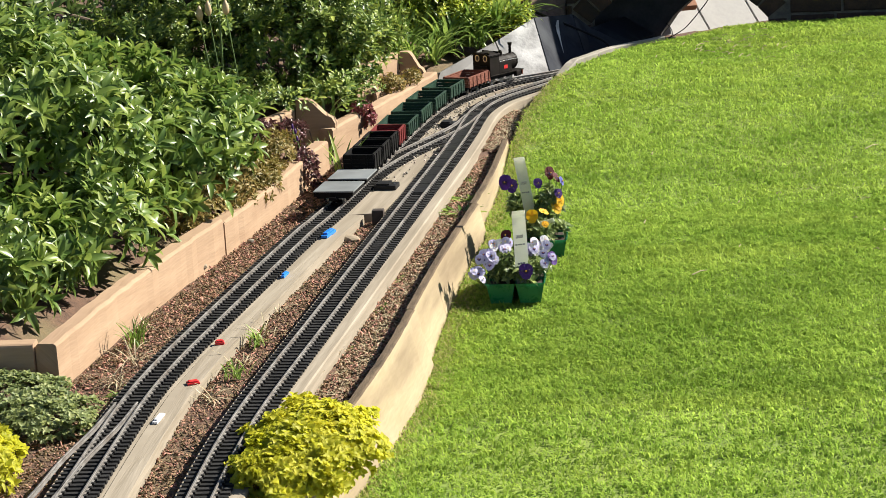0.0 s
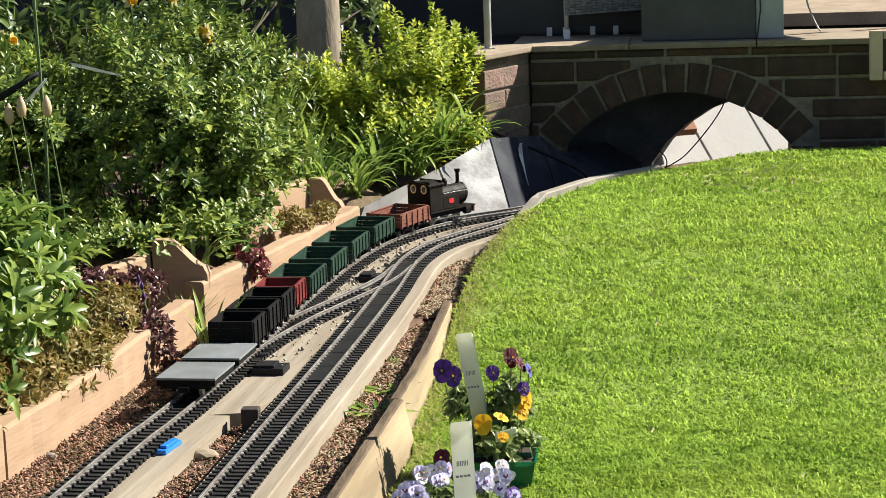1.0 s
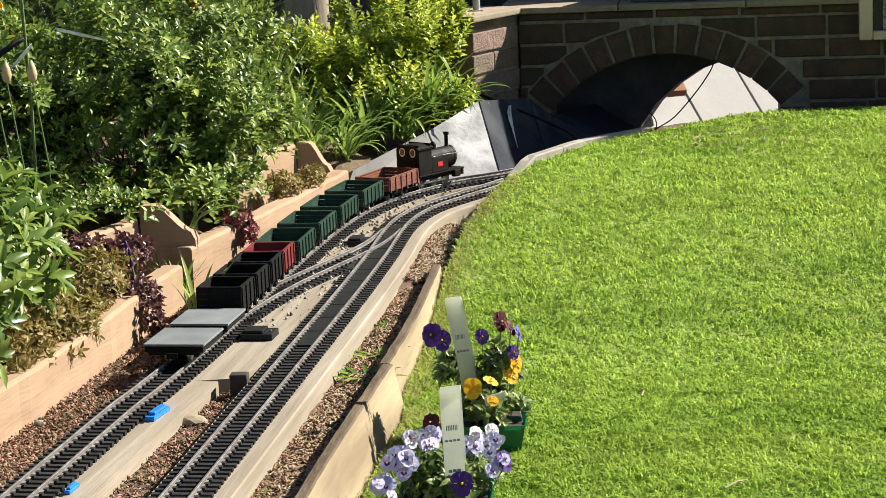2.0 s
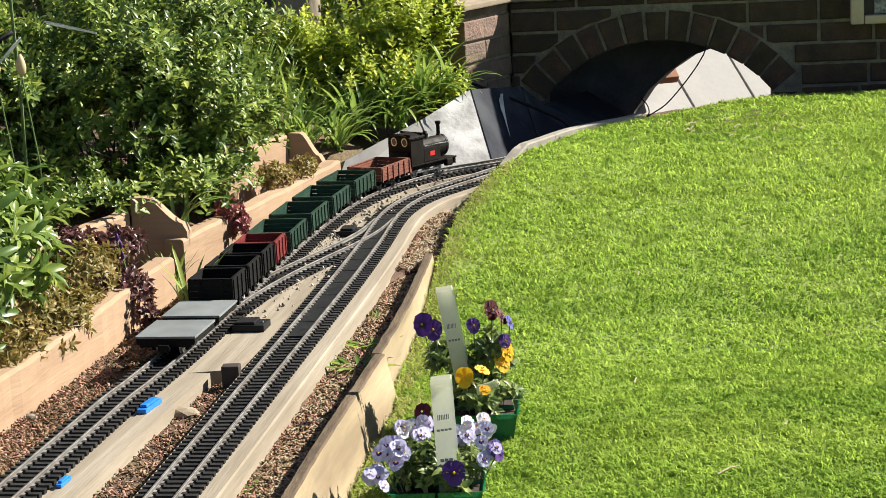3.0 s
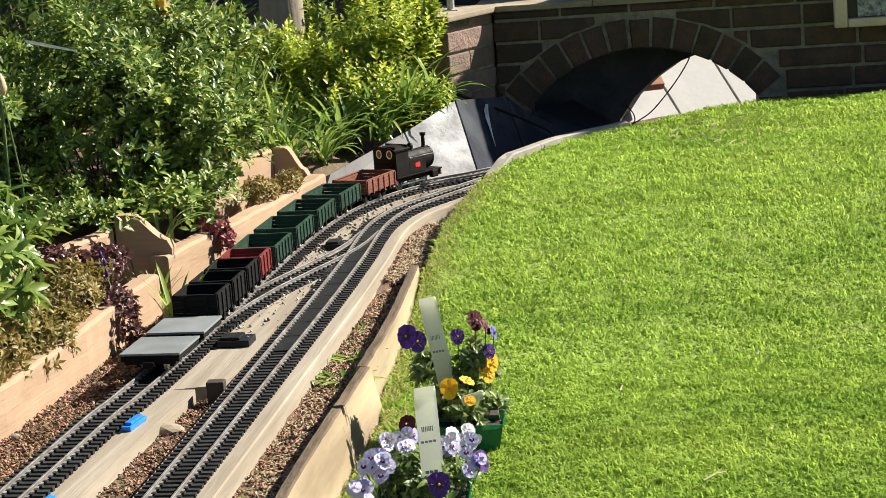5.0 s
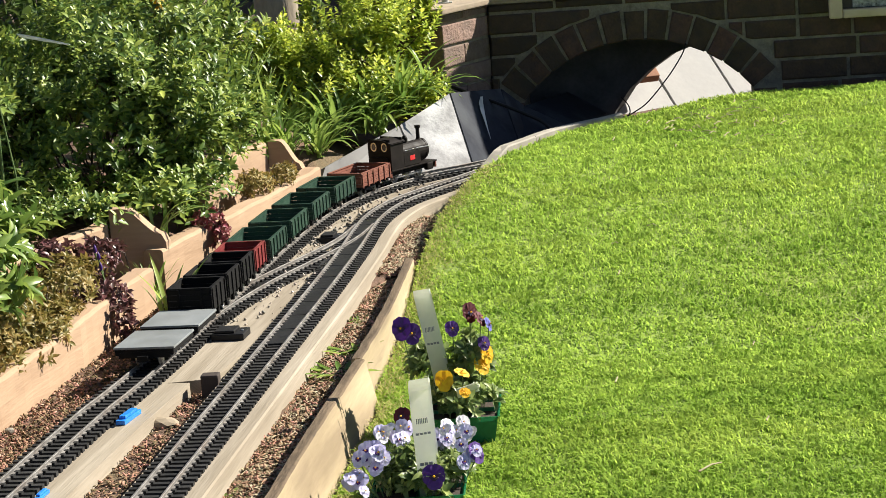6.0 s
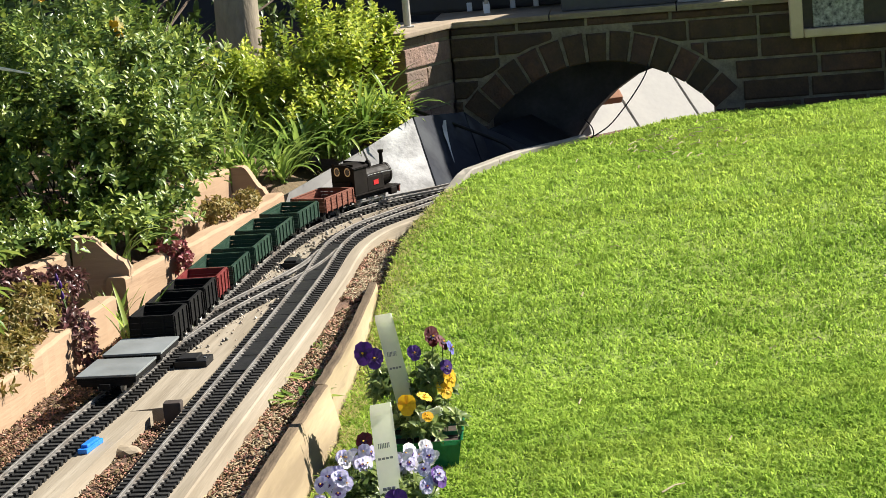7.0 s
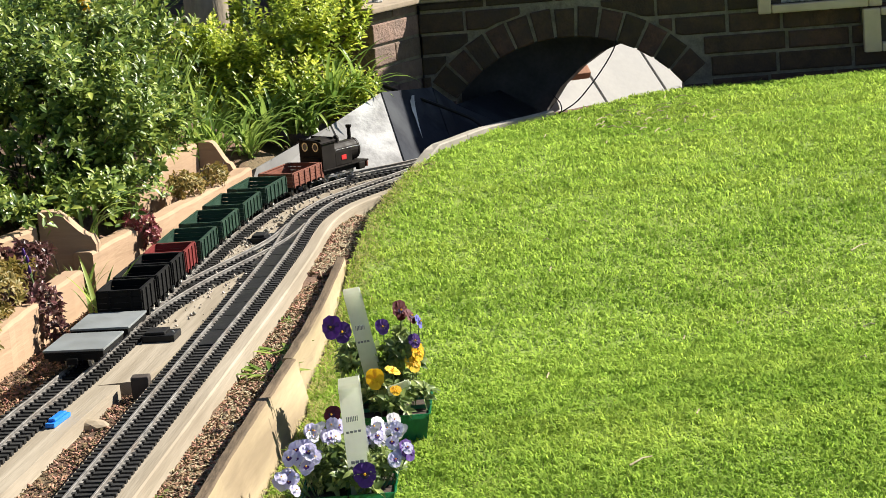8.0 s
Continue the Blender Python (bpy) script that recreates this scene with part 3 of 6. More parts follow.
def wing_board(x0, x1, y, z_hi, z_lo, flat):
    """A cross board whose top slopes down towards the track."""
    bm = bmesh.new()
    pts = [(x0, 0.0), (x1, 0.0), (x1, z_lo), (x1 - 0.006, z_lo + 0.012)]
    n = 6
    for i in range(n + 1):
        u = i / n
        s = u * u * (3 - 2 * u)
        pts.append((x1 - 0.01 - (x1 - 0.01 - x0 - flat) * u, z_lo + 0.02 + (z_hi - z_lo - 0.02) * s))
    pts.append((x0, z_hi))
    a = [bm.verts.new((x, y, z)) for x, z in pts]
    b = [bm.verts.new((x + 0.006, y + 0.032, z)) for x, z in pts]
    bm.faces.new(a)
    bm.faces.new(b[::-1])
    for i in range(len(pts)):
        j = (i + 1) % len(pts)
        bm.faces.new((a[i], b[i], b[j], a[j]))
    bmesh.ops.recalc_face_normals(bm, faces=bm.faces[:])
    ob = part("wing_board", bm, M["timber"])
    lengthwise(ob.data, Line([(x0, y), (x1, y)]))
    return tagged(ob, "shaped timber cross board stepping down to the lower wall", "timber edging", BED, "structure")


wing_board(-0.652, -0.560, 5.90, 0.157, 0.070, 0.03)
wing_board(-0.927, -0.800, 4.89, 0.170, 0.085, 0.03)


# ---- bark chips and dry grass on the beds ----
def build_chips():
    r = rng(31)
    y = r.uniform(1.2, 6.0, 62000)
    wall = np.interp(y, [1.2, 2.42, 3.6, 4.55, 4.95, 5.92], [-1.45, -1.185, -0.985, -0.836, -0.757, -0.512])
    lx = np.interp(y, LEFT.p[:, 1], LEFT.p[:, 0])
    rx = np.interp(y, RIGHT.p[:, 1], RIGHT.p[:, 0])
    ex = np.interp(y, LAWN_Y, LAWN_X) - np.where(y < 4.96, 0.022, 0.0)
    zone = r.integers(0, 5, len(y))
    lo = np.where(zone < 2, wall, np.where(zone == 2, lx + 0.108, rx + 0.078))
    hi = np.where(zone < 2, lx - 0.058, np.where(zone == 2, rx - 0.058, ex))
    ok = (hi > lo) & ((zone != 2) | (y < 3.94))
    x = lo + (hi - lo) * r.uniform(0, 1, len(y))
    patch = np.sin(x * 19 + np.sin(y * 9) * 2) * np.sin(y * 15 + np.sin(x * 23) * 1.5)
    ok &= r.uniform(0, 1, len(y)) < 0.78 + 0.22 * patch
    x, y = x[ok], y[ok]
    n = len(x)
    z = -0.034 + r.uniform(-0.004, 0.006, n) - np.where(zone[ok] > 2, np.where(y < 4.9, 0.014, 0.07 * np.clip((y - 5.6) / 0.2, 0, 1)), 0.0)
    L = 0.0015 + 0.0085 * r.uniform(0, 1, n) ** 3
    W, H = r.uniform(0.0009, 0.0030, n), r.uniform(0.0004, 0.0011, n)
    yaw, tilt = r.uniform(0, math.tau, n), r.normal(0, 0.45, n)
    ax = np.stack([np.cos(yaw) * np.cos(tilt), np.sin(yaw) * np.cos(tilt), np.sin(tilt)], 1)
    ay = np.stack([-np.sin(yaw), np.cos(yaw), r.normal(0, 0.3, n)], 1)
    az = unit(np.cross(ax, ay))
    c = np.stack([x, y, z], 1)
    v = []
    for sz in (-1, 1):
        for sx, sy in ((-1, -0.6), (1, -1), (0.8, 1), (-1, 0.8)):
            v.append(c + ax * (sx * L)[:, None] + ay * (sy * W)[:, None] + az * (sz * H)[:, None])
    v = np.stack(v, 1).reshape(-1, 3)
    t = np.array([(4, 5, 6), (4, 6, 7), (0, 1, 5), (0, 5, 4), (1, 2, 6), (1, 6, 5), (2, 3, 7), (2, 7, 6), (3, 0, 4), (3, 4, 7)])
    ob = new("bark_chips", cloud_mesh("bark_chips", v, (t[None] + 8 * np.arange(n)[:, None, None]).reshape(-1, 3), M["chip"]))
    tagged(ob, "brown bark chips covering the soil beside the tracks", "mulch", kind="stuff")
    # dry straw and clippings
    m = 3200
    y = r.uniform(1.9, 5.9, m)
    rx = np.interp(y, RIGHT.p[:, 1], RIGHT.p[:, 0])
    ex = np.interp(y, LAWN_Y, LAWN_X) - 0.03
    x = rx + 0.09 + (ex - rx - 0.09) * r.uniform(0, 1, m)
    yaw = r.uniform(0, math.tau, m)
    way = np.stack([np.cos(yaw), np.sin(yaw), r.uniform(-0.1, 0.35, m)], 1)
    v, t = leaf_arrays(np.stack([x, y, np.where(y < 4.9, -0.043, -0.026 - 0.07 * np.clip((y - 5.6) / 0.2, 0, 1))], 1), way, np.tile([0, 0, 1.0], (m, 1)), r.uniform(0.012, 0.035, m), 0.0022, 0.4, 0.1)
    ob = new("dry_clippings", cloud_mesh("dry_clippings", v, t, M["straw"]))
    tagged(ob, "dry straw-coloured grass clippings on the mulch", "clippings", kind="stuff")


build_chips()

def build_grit():
    """Pale grit, dry bits and crumbs lying on the planks round the turnout."""
    r = rng(37)
    n = 900
    y = r.normal(5.2, 0.38, n).clip(4.3, 5.95)
    lx, rx = np.interp(y, LEFT.p[:, 1], LEFT.p[:, 0]), np.interp(y, RIGHT.p[:, 1], RIGHT.p[:, 0])
    x = lx + 0.045 + (rx - lx - 0.03) * r.uniform(0, 1, n)
    L = 0.0015 + 0.006 * r.uniform(0, 1, n) ** 3
    c = np.stack([x, y, -0.006 + L * 0.35], 1)
    v = []
    for d in ((1, 0, 0), (-1, 0, 0), (0, 1, 0), (0, -1, 0), (0, 0, 1), (0, 0, -1)):
        v.append(c + np.array(d) * (L * r.uniform(0.5, 1.1, n))[:, None] + r.normal(0, 0.0006, (n, 3)))
    v = np.stack(v, 1).reshape(-1, 3)
    t = np.array([(0, 2, 4), (2, 1, 4), (1, 3, 4), (3, 0, 4), (2, 0, 5), (1, 2, 5), (3, 1, 5), (0, 3, 5)])
    ob = new("grit", cloud_mesh("grit", v, (t[None] + 6 * np.arange(n)[:, None, None]).reshape(-1, 3), M["grit"]))
    tagged(ob, "pale grit and crumbs scattered on the turnout planks", "grit", kind="stuff")


M["grit"] = material("pale_grit", (0.16, 0.13, 0.10), (0.46, 0.42, 0.36), 60, 0.9, spread=0.5, island=True, bump=0.2)
build_grit()

# pale stone kerb where the lawn meets the cutting
KERB = Line([(-0.055, 6.06), (-0.005, 6.15), (0.055, 6.26), (0.145, 6.42), (0.25, 6.515), (0.37, 6.58)])
for a, b in ((0.0, 0.30), (0.303, 0.72)):
    b = min(b, KERB.length)
    me = sweep(KERB, a, b, [(-0.020, -0.12), (0.014, -0.12), (0.014, 0.056), (0.010, 0.060), (-0.016, 0.060), (-0.020, 0.056)], 0.04)
    for v in me.vertices:
        if v.co.z > 0:
            v.co.z += float(lawn_z(v.co.x, v.co.y)) - 0.048 - 0.45 * max(0.0, 6.16 - v.co.y)
    tagged(solid("kerb", me, M["rim_stone"]), "pale stone kerb along the lawn edge", "kerb", "lawn kerb stones", "structure")

# ---- stone terrace wall with its railway arch ----
W = pose(0.45, 7.0, 0, 0, 0, -5)
RI, RO, CZ, AU = 0.480, 0.578, -0.236, 0.008
WALL_TOP, WL, WR = 0.392, -0.47, 1.9
COURSES = (0.060, 0.068, 0.070, 0.072, 0.066, 0.070, 0.073, 0.034)


def ring_z(u):
    d = RO * RO - (u - AU) ** 2
    return CZ + math.sqrt(d) if d > 0 and abs(u - AU) < 0.452 else -9


def extruded(outline, y0, y1, chamfer=0.005):
    """A stone with the outline (u, z), its face at y0, its back at y1, with a small worn chamfer round the face."""
    c = Vector((sum(p[0] for p in outline) / len(outline), sum(p[1] for p in outline) / len(outline)))
    n = len(outline)
    inner = []
    for u, z in outline:
        d = c - Vector((u, z))
        inner.append((u + chamfer * (1 if d.x > 0 else -1), z + chamfer * (1 if d.y > 0 else -1)))
    verts = [(u, y0, z) for u, z in inner] + [(u, y0 + chamfer, z) for u, z in outline] + [(u, y1, z) for u, z in outline]
    faces = [tuple(range(n))]
    for r in (0, n):
        for i in range(n):
            j = (i + 1) % n
            faces.append((r + i, r + n + i, r + n + j, r + j))
    return mesh_from("stone", verts, faces)


def build_wall():
    wall = thing("wall_terrace", "buff stone terrace wall with a low railway arch, colour darkened for shade", "wall", kind="structure", m=W)
    r = random.Random(5)
    # mortar core with the arch cut through it
    cols, verts, faces = 60, [], []
    us = [WL + 0.006 + (WR - WL - 0.012) * i / cols for i in range(cols + 1)]
    us = sorted(us + [AU - 0.375, AU + 0.375, AU - 0.3749, AU + 0.3749])
    for u in us:
        lo = CZ + math.sqrt(RI * RI - (u - AU) ** 2) + 0.004 if abs(u - AU) < 0.37495 else -0.12
        for y in (0.009, 0.28):
            verts += [(u, y, lo), (u, y, WALL_TOP - 0.002)]
    for i in range(len(us) - 1):
        a, b = 4 * i, 4 * i + 4
        faces += [(a, b, b + 1, a + 1), (a + 3, b + 3, b + 2, a + 2), (a + 2, b + 2, b, a)]
    faces += [(0, 1, 3, 2), (b + 2, b + 3, b + 1, b)]
    solid("mortar", mesh_from("mortar", verts, faces), M["mortar"], wall, "pale recessed mortar joints")
    # voussoirs
    a0, n = math.asin(0.375 / RI), 13
    for i in range(n):
        t0, t1 = -a0 + 2 * a0 * (i + r.uniform(0.05, 0.09)) / n, -a0 + 2 * a0 * (i + r.uniform(0.91, 0.95)) / n
        ro = RO + r.uniform(-0.004, 0.002)
        pts = [(AU + RI * math.sin(t0), CZ + RI * math.cos(t0)), (AU + RI * math.sin(t1), CZ + RI * math.cos(t1)),
               (AU + ro * math.sin(t1), CZ + ro * math.cos(t1)), (AU + ro * math.sin(t0), CZ + ro * math.cos(t0))]
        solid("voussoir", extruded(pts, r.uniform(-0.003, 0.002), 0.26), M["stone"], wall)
    # courses
    z, row = -0.12, 0
    for h in COURSES:
        u = WL - r.choice((0.0, 0.05, 0.12, 0.17))
        while u < WR:
            w = r.uniform(0.17, 0.29)
            gap = r.uniform(0.004, 0.0065)
            u0, u1 = max(u + gap, WL), min(u + w - gap, WR)
            z0, z1 = z + r.uniform(0.004, 0.006), min(z + h - r.uniform(0.004, 0.006), WALL_TOP)
            if u1 - u0 > 0.03:
                k = 8
                low = []
                for i in range(k + 1):
                    q = u0 + (u1 - u0) * i / k
                    zz = max(z0, ring_z(q) + 0.009)
                    low.append((q, zz))
                if not (abs((u0 + u1) / 2 - AU) < 0.44 and z1 < 0.15):
                    runs, cur = [], []
                    for q, zz in low:
                        if zz < z1 - 0.008:
                            cur.append((q, zz))
                        elif cur:
                            runs.append(cur)
                            cur = []
                    if cur:
                        runs.append(cur)
                    for c in runs:
                        if len(c) > 2:
                            outline = c + [(c[-1][0], z1), (c[0][0], z1)]
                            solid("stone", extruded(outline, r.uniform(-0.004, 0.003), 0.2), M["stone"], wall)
            u += w
        z += h
        row += 1
    # jambs below the springing
    for side in (-1, 1):
        x = AU + side * 0.375
        o = [(x, -0.12), (x + side * 0.075, -0.12), (x + side * 0.075, 0.06), (x, 0.06)]
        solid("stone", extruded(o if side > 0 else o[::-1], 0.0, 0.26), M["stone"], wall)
    return wall


build_wall()


def build_terrace():
    r = random.Random(8)
    u = WL - 0.06
    while u < WR:
        w = r.uniform(0.36, 0.5)
        bm, lip = bmesh.new(), r.uniform(-0.010, 0.004)
        n, ragged = 12, []
        for k in range(n + 1):
            ragged.append((u + (w - 0.004) * k / n, -0.020 + lip + r.uniform(-0.004, 0.004)))
        for z0, z1, back in ((WALL_TOP, WALL_TOP + 0.008, 0.004), (WALL_TOP + 0.0085, WALL_TOP + 0.018 + r.uniform(-0.001, 0.002), 0.0)):
            lo = [bm.verts.new((x, y + back + r.uniform(0, 0.004), z0)) for x, y in ragged] + [bm.verts.new((ragged[-1][0], 0.26, z0)), bm.verts.new((u, 0.26, z0))]
            hi = [bm.verts.new((x, y + back + r.uniform(0, 0.002), z1)) for x, y in ragged] + [bm.verts.new((ragged[-1][0], 0.26, z1)), bm.verts.new((u, 0.26, z1))]
            bm.faces.new(lo)
            bm.faces.new(hi[::-1])
            for k in range(len(lo)):
                q = (k + 1) % len(lo)
                bm.faces.new((lo[k], hi[k], hi[q], lo[q]))
        bmesh.ops.recalc_face_normals(bm, faces=bm.faces[:])
        ob = part("coping_slab", bm, M["coping"], m=W)
        tagged(ob, "worn sandstone coping slab on the terrace edge", "coping", "terrace coping slabs", "structure")
        u += w
    ob = part("terrace", boxes((WL - 0.06, -0.12, 0.262, 3.9, 0.36, WALL_TOP + 0.016), (-0.12, 3.2, 1.15, 3.9, 0.36, WALL_TOP + 0.016), (-0.12, 3.2, 0.262, 0.42, 0.36, WALL_TOP + 0.016)), M["coping"], m=W)
    tagged(ob, "paved terrace floor above the stone wall", "terrace", kind="structure")
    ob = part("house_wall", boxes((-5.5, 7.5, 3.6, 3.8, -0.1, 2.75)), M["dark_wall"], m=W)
    tagged(ob, "house wall behind the terrace, painted dark for shade", "wall", kind="structure")


build_terrace()


# ---- leaning concrete slabs beside the line ----
def slab(name, a, b, h, lean, label, z0=-0.02, thick=0.035, top_a=None, top_b=None, mat="slab"):
    """A slab whose foot runs from a to b in plan, leaning back to the left of that way."""
    a, b = Vector((*a, z0)), Vector((*b, z0))
    d = (b - a).normalized()
    back = Vector((-d.y, d.x, 0))
    up = (back * math.sin(radians(lean)) + Vector((0, 0, 1)) * math.cos(radians(lean)))
    nor = d.cross(up).normalized()
    a, b, h = a - up * 0.075, b - up * 0.075, h + 0.075
    ha, hb = top_a or h, top_b or h
    f = [a, b, b + up * hb, a + up * ha]
    bm = bmesh.new()
    v = [bm.verts.new(p) for p in f] + [bm.verts.new(p - nor * thick) for p in f]
    for q in ((0, 1, 2, 3), (7, 6, 5, 4), (0, 4, 5, 1), (1, 5, 6, 2), (2, 6, 7, 3), (3, 7, 4, 0)):
        bm.faces.new([v[i] for i in q])
    bmesh.ops.recalc_face_normals(bm, faces=bm.faces[:])
    bmesh.ops.bevel(bm, geom=bm.edges[:], offset=0.003, segments=1, affect="EDGES")
    ob = part(name, bm, M[mat])
    return tagged(ob, label, "slab", "leaning concrete slabs", "structure")


SL = "pale concrete slab leaning back beside the model railway"


def slab_run():
    """Slabs laid edge to edge, each a thick quad between a foot line and a top line."""
    foot = [(-0.540, 5.925, -0.025), (-0.237, 6.182, -0.025), (-0.087, 6.272, -0.025), (0.060, 6.56, -0.025), (0.235, 7.0, -0.025), (0.37, 7.30, -0.03)]
    head = TOPS
    kinds = [("slab", SL), ("slab_white", "white slab leaning back beside the model railway, sunlight painted in"),
             ("slab_shade", "leaning slab beside the model railway, painted dark for shade"), ("slab_shade", "leaning slab beside the model railway, painted dark for shade"),
             ("slab_shade", "leaning slab beside the model railway, painted dark for shade")]
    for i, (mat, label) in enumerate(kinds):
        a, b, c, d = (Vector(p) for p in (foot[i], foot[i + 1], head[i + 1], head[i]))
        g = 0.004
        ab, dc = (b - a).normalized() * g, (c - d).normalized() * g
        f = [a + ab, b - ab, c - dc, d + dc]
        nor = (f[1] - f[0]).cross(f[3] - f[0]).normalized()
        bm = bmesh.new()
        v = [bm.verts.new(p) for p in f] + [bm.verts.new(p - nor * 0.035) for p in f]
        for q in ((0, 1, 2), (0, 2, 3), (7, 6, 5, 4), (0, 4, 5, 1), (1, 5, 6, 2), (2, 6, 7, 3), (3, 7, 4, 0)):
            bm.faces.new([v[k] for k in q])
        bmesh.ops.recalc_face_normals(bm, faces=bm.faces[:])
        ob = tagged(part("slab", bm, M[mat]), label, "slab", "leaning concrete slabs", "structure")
        if i == 2:
            # a white lime streak that has run down the dark slab
            run = [(0.55, 0.90, 0.05), (0.50, 0.82, 0.085), (0.475, 0.70, 0.075), (0.47, 0.58, 0.04), (0.46, 0.45, 0.022), (0.455, 0.30, 0.012)]
            vs, fs = [], []
            for u, w, wide in run:
                for q in (u - wide / 2, u + wide / 2):
                    lo, hi = f[0].lerp(f[1], q), f[3].lerp(f[2], q)
                    vs.append(lo.lerp(hi, w) + nor * 0.004)
            for k in range(len(run) - 1):
                fs.append((2 * k, 2 * k + 1, 2 * k + 3, 2 * k + 2))
            solid("lime_streak", mesh_from("lime_streak", vs, fs), M["slab_white"], ob, "thin white lime streak")


TOPS = [(-0.507, 5.99, 0.058), (-0.302, 6.33, 0.114), (-0.147, 6.48, 0.181), (0.009, 6.80, 0.143), (0.084, 7.02, 0.052), (0.24, 7.315, 0.05)]
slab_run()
slab("slab", (0.36, 7.36), (0.60, 7.52), 0.34, 44, SL, mat="slab_pale")
slab("slab", (0.605, 7.523), (0.83, 7.67), 0.34, 44, SL, mat="slab_pale")
slab("slab", (0.835, 7.673), (1.32, 8.0), 0.34, 44, SL, mat="slab_pale")
ob = part("loose_brick", boxes((-0.035, 0.035, -0.02, 0.02, 0, 0.03), bevel=0.003), M["brick"], m=pose(0.52, 7.44, 0.06, 40, 0, 20))
tagged(ob, "loose red-brown brick lying on the slab", "brick")


# Lining and roof stone darkened in colour to deepen the shade under the arch.
M["tunnel"] = material("shade_dark_tunnel_stone", (0.035, 0.036, 0.040), (0.085, 0.084, 0.088), 14, 0.9, bump=0.7, relief=0.006)


def build_tunnel():
    """The inner side of the short tunnel, whose far mouth opens to the right."""
    edge = [(0.36, -0.12), (0.40, -0.03), (0.45, 0.04), (0.52, 0.10), (0.60, 0.15), (0.72, 0.19), (0.86, 0.205), (1.05, 0.19), (1.12, 0.36)]
    pts = [(-0.2, -0.12)] + edge + [(-0.2, 0.36)]
    n = len(pts)
    verts = [(x, 7.33, z) for x, z in pts] + [(x + 0.03, 7.41, z) for x, z in pts]
    faces = [tuple(range(n)), tuple(range(2 * n - 1, n - 1, -1))] + [(i, n + i, n + (i + 1) % n, (i + 1) % n) for i in range(n)]
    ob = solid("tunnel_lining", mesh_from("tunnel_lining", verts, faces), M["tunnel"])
    tagged(ob, "stone lining inside the short railway tunnel, colour darkened for shade", "tunnel", kind="structure")
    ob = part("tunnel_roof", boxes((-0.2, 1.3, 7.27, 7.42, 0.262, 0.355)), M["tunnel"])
    tagged(ob, "stone roof inside the short railway tunnel, colour darkened for shade", "tunnel", kind="structure")


build_tunnel()


def build_wing():
    """The short return of the wall, which comes forward beside the shrubs."""
    a, b = Vector((-0.012, 7.062)), Vector((-0.165, 6.80))
    turn = math.atan2(b.y - a.y, b.x - a.x)
    m = Matrix.Translation((a.x, a.y, 0)) @ Matrix.Rotation(turn, 4, "Z")
    L = (b - a).length
    wing = thing("wall_return", "short pink-buff stone return of the terrace wall, colour lightened for sun", "wall", kind="structure", m=m)
    r = random.Random(9)
    part("mortar", boxes((0.0, L - 0.006, -0.20, -0.008, -0.1, WALL_TOP - 0.002)), M["mortar"], wing)
    z = -0.12
    for row, h in enumerate(COURSES):
        cuts = [0.0, L] if row % 2 == 0 else [0.0, L * 0.55, L]
        for u0, u1 in zip(cuts, cuts[1:]):
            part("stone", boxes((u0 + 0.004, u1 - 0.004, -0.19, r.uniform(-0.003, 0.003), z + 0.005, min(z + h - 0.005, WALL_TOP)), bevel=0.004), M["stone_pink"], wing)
        z += h
    ob = part("coping_slab", boxes((-0.02, L + 0.03, -0.22, 0.025, WALL_TOP, WALL_TOP + 0.02), bevel=0.005), M["coping"], m=m)
    tagged(ob, "worn sandstone coping slab on the wall return", "coping", "terrace coping slabs", "structure")


build_wing()

# ---- the train on the outer track ----
M["wagon_black"] = material("black_wagon_paint", (0.0035, 0.0035, 0.004), (0.009, 0.0088, 0.0088), 40, 0.75, bump=0.15, spec=0.15)
M["wagon_green"] = material("dark_green_wagon_paint", (0.007, 0.026, 0.016), (0.014, 0.044, 0.027), 40, 0.5, bump=0.15, spread=0.15)
M["wagon_green_inside"] = material("worn_green_inside", (0.015, 0.07, 0.045), (0.04, 0.12, 0.08), 30, 0.6, bump=0.2)
M["wagon_red"] = material("red_wagon_paint", (0.11, 0.010, 0.010), (0.17, 0.018, 0.017), 40, 0.55, bump=0.15)
M["wagon_brown"] = material("red_oxide_wagon_paint", (0.13, 0.038, 0.022), (0.21, 0.07, 0.04), 40, 0.65, bump=0.2)
M["deck_grey"] = material("grey_deck_paint", (0.155, 0.17, 0.175), (0.20, 0.215, 0.22), 25, 0.6, bump=0.2, stain=(0.12, 0.125, 0.12), stain_scale=9)
M["loco_dark"] = material("dark_loco_paint", (0.006, 0.0045, 0.0035), (0.014, 0.010, 0.008), 40, 0.6, bump=0.1, spec=0.15)
M["brass"] = material("brass", (0.62, 0.52, 0.32), (0.80, 0.70, 0.48), 50, 0.45, metal=0.6, bump=0.05)
M["steel"] = material("bright_steel", (0.45, 0.44, 0.42), (0.62, 0.61, 0.59), 60, 0.35, metal=0.9, bump=0.1)
M["glass_dark"] = material("dark_glass", (0.02, 0.02, 0.022), (0.03, 0.03, 0.03), 20, 0.1, bump=0)


def wheel_mesh(r=0.0125):
    bm = bmesh.new()
    lathe(bm, [(0.002, 0.0), (r * 0.55, 0.0), (r * 0.6, 0.0012), (r * 0.84, 0.0012), (r * 0.86, 0.0), (r, 0.0), (r, 0.0045), (r + 0.002, 0.0050), (r + 0.002, 0.0065), (0.002, 0.0065)], 16,
          Matrix.Rotation(radians(90), 4, "Y"))
    me = bpy.data.meshes.new("wheel")
    bm.to_mesh(me)
    bm.free()
    me.materials.append(M["steel"])
    return me


WHEEL = wheel_mesh()


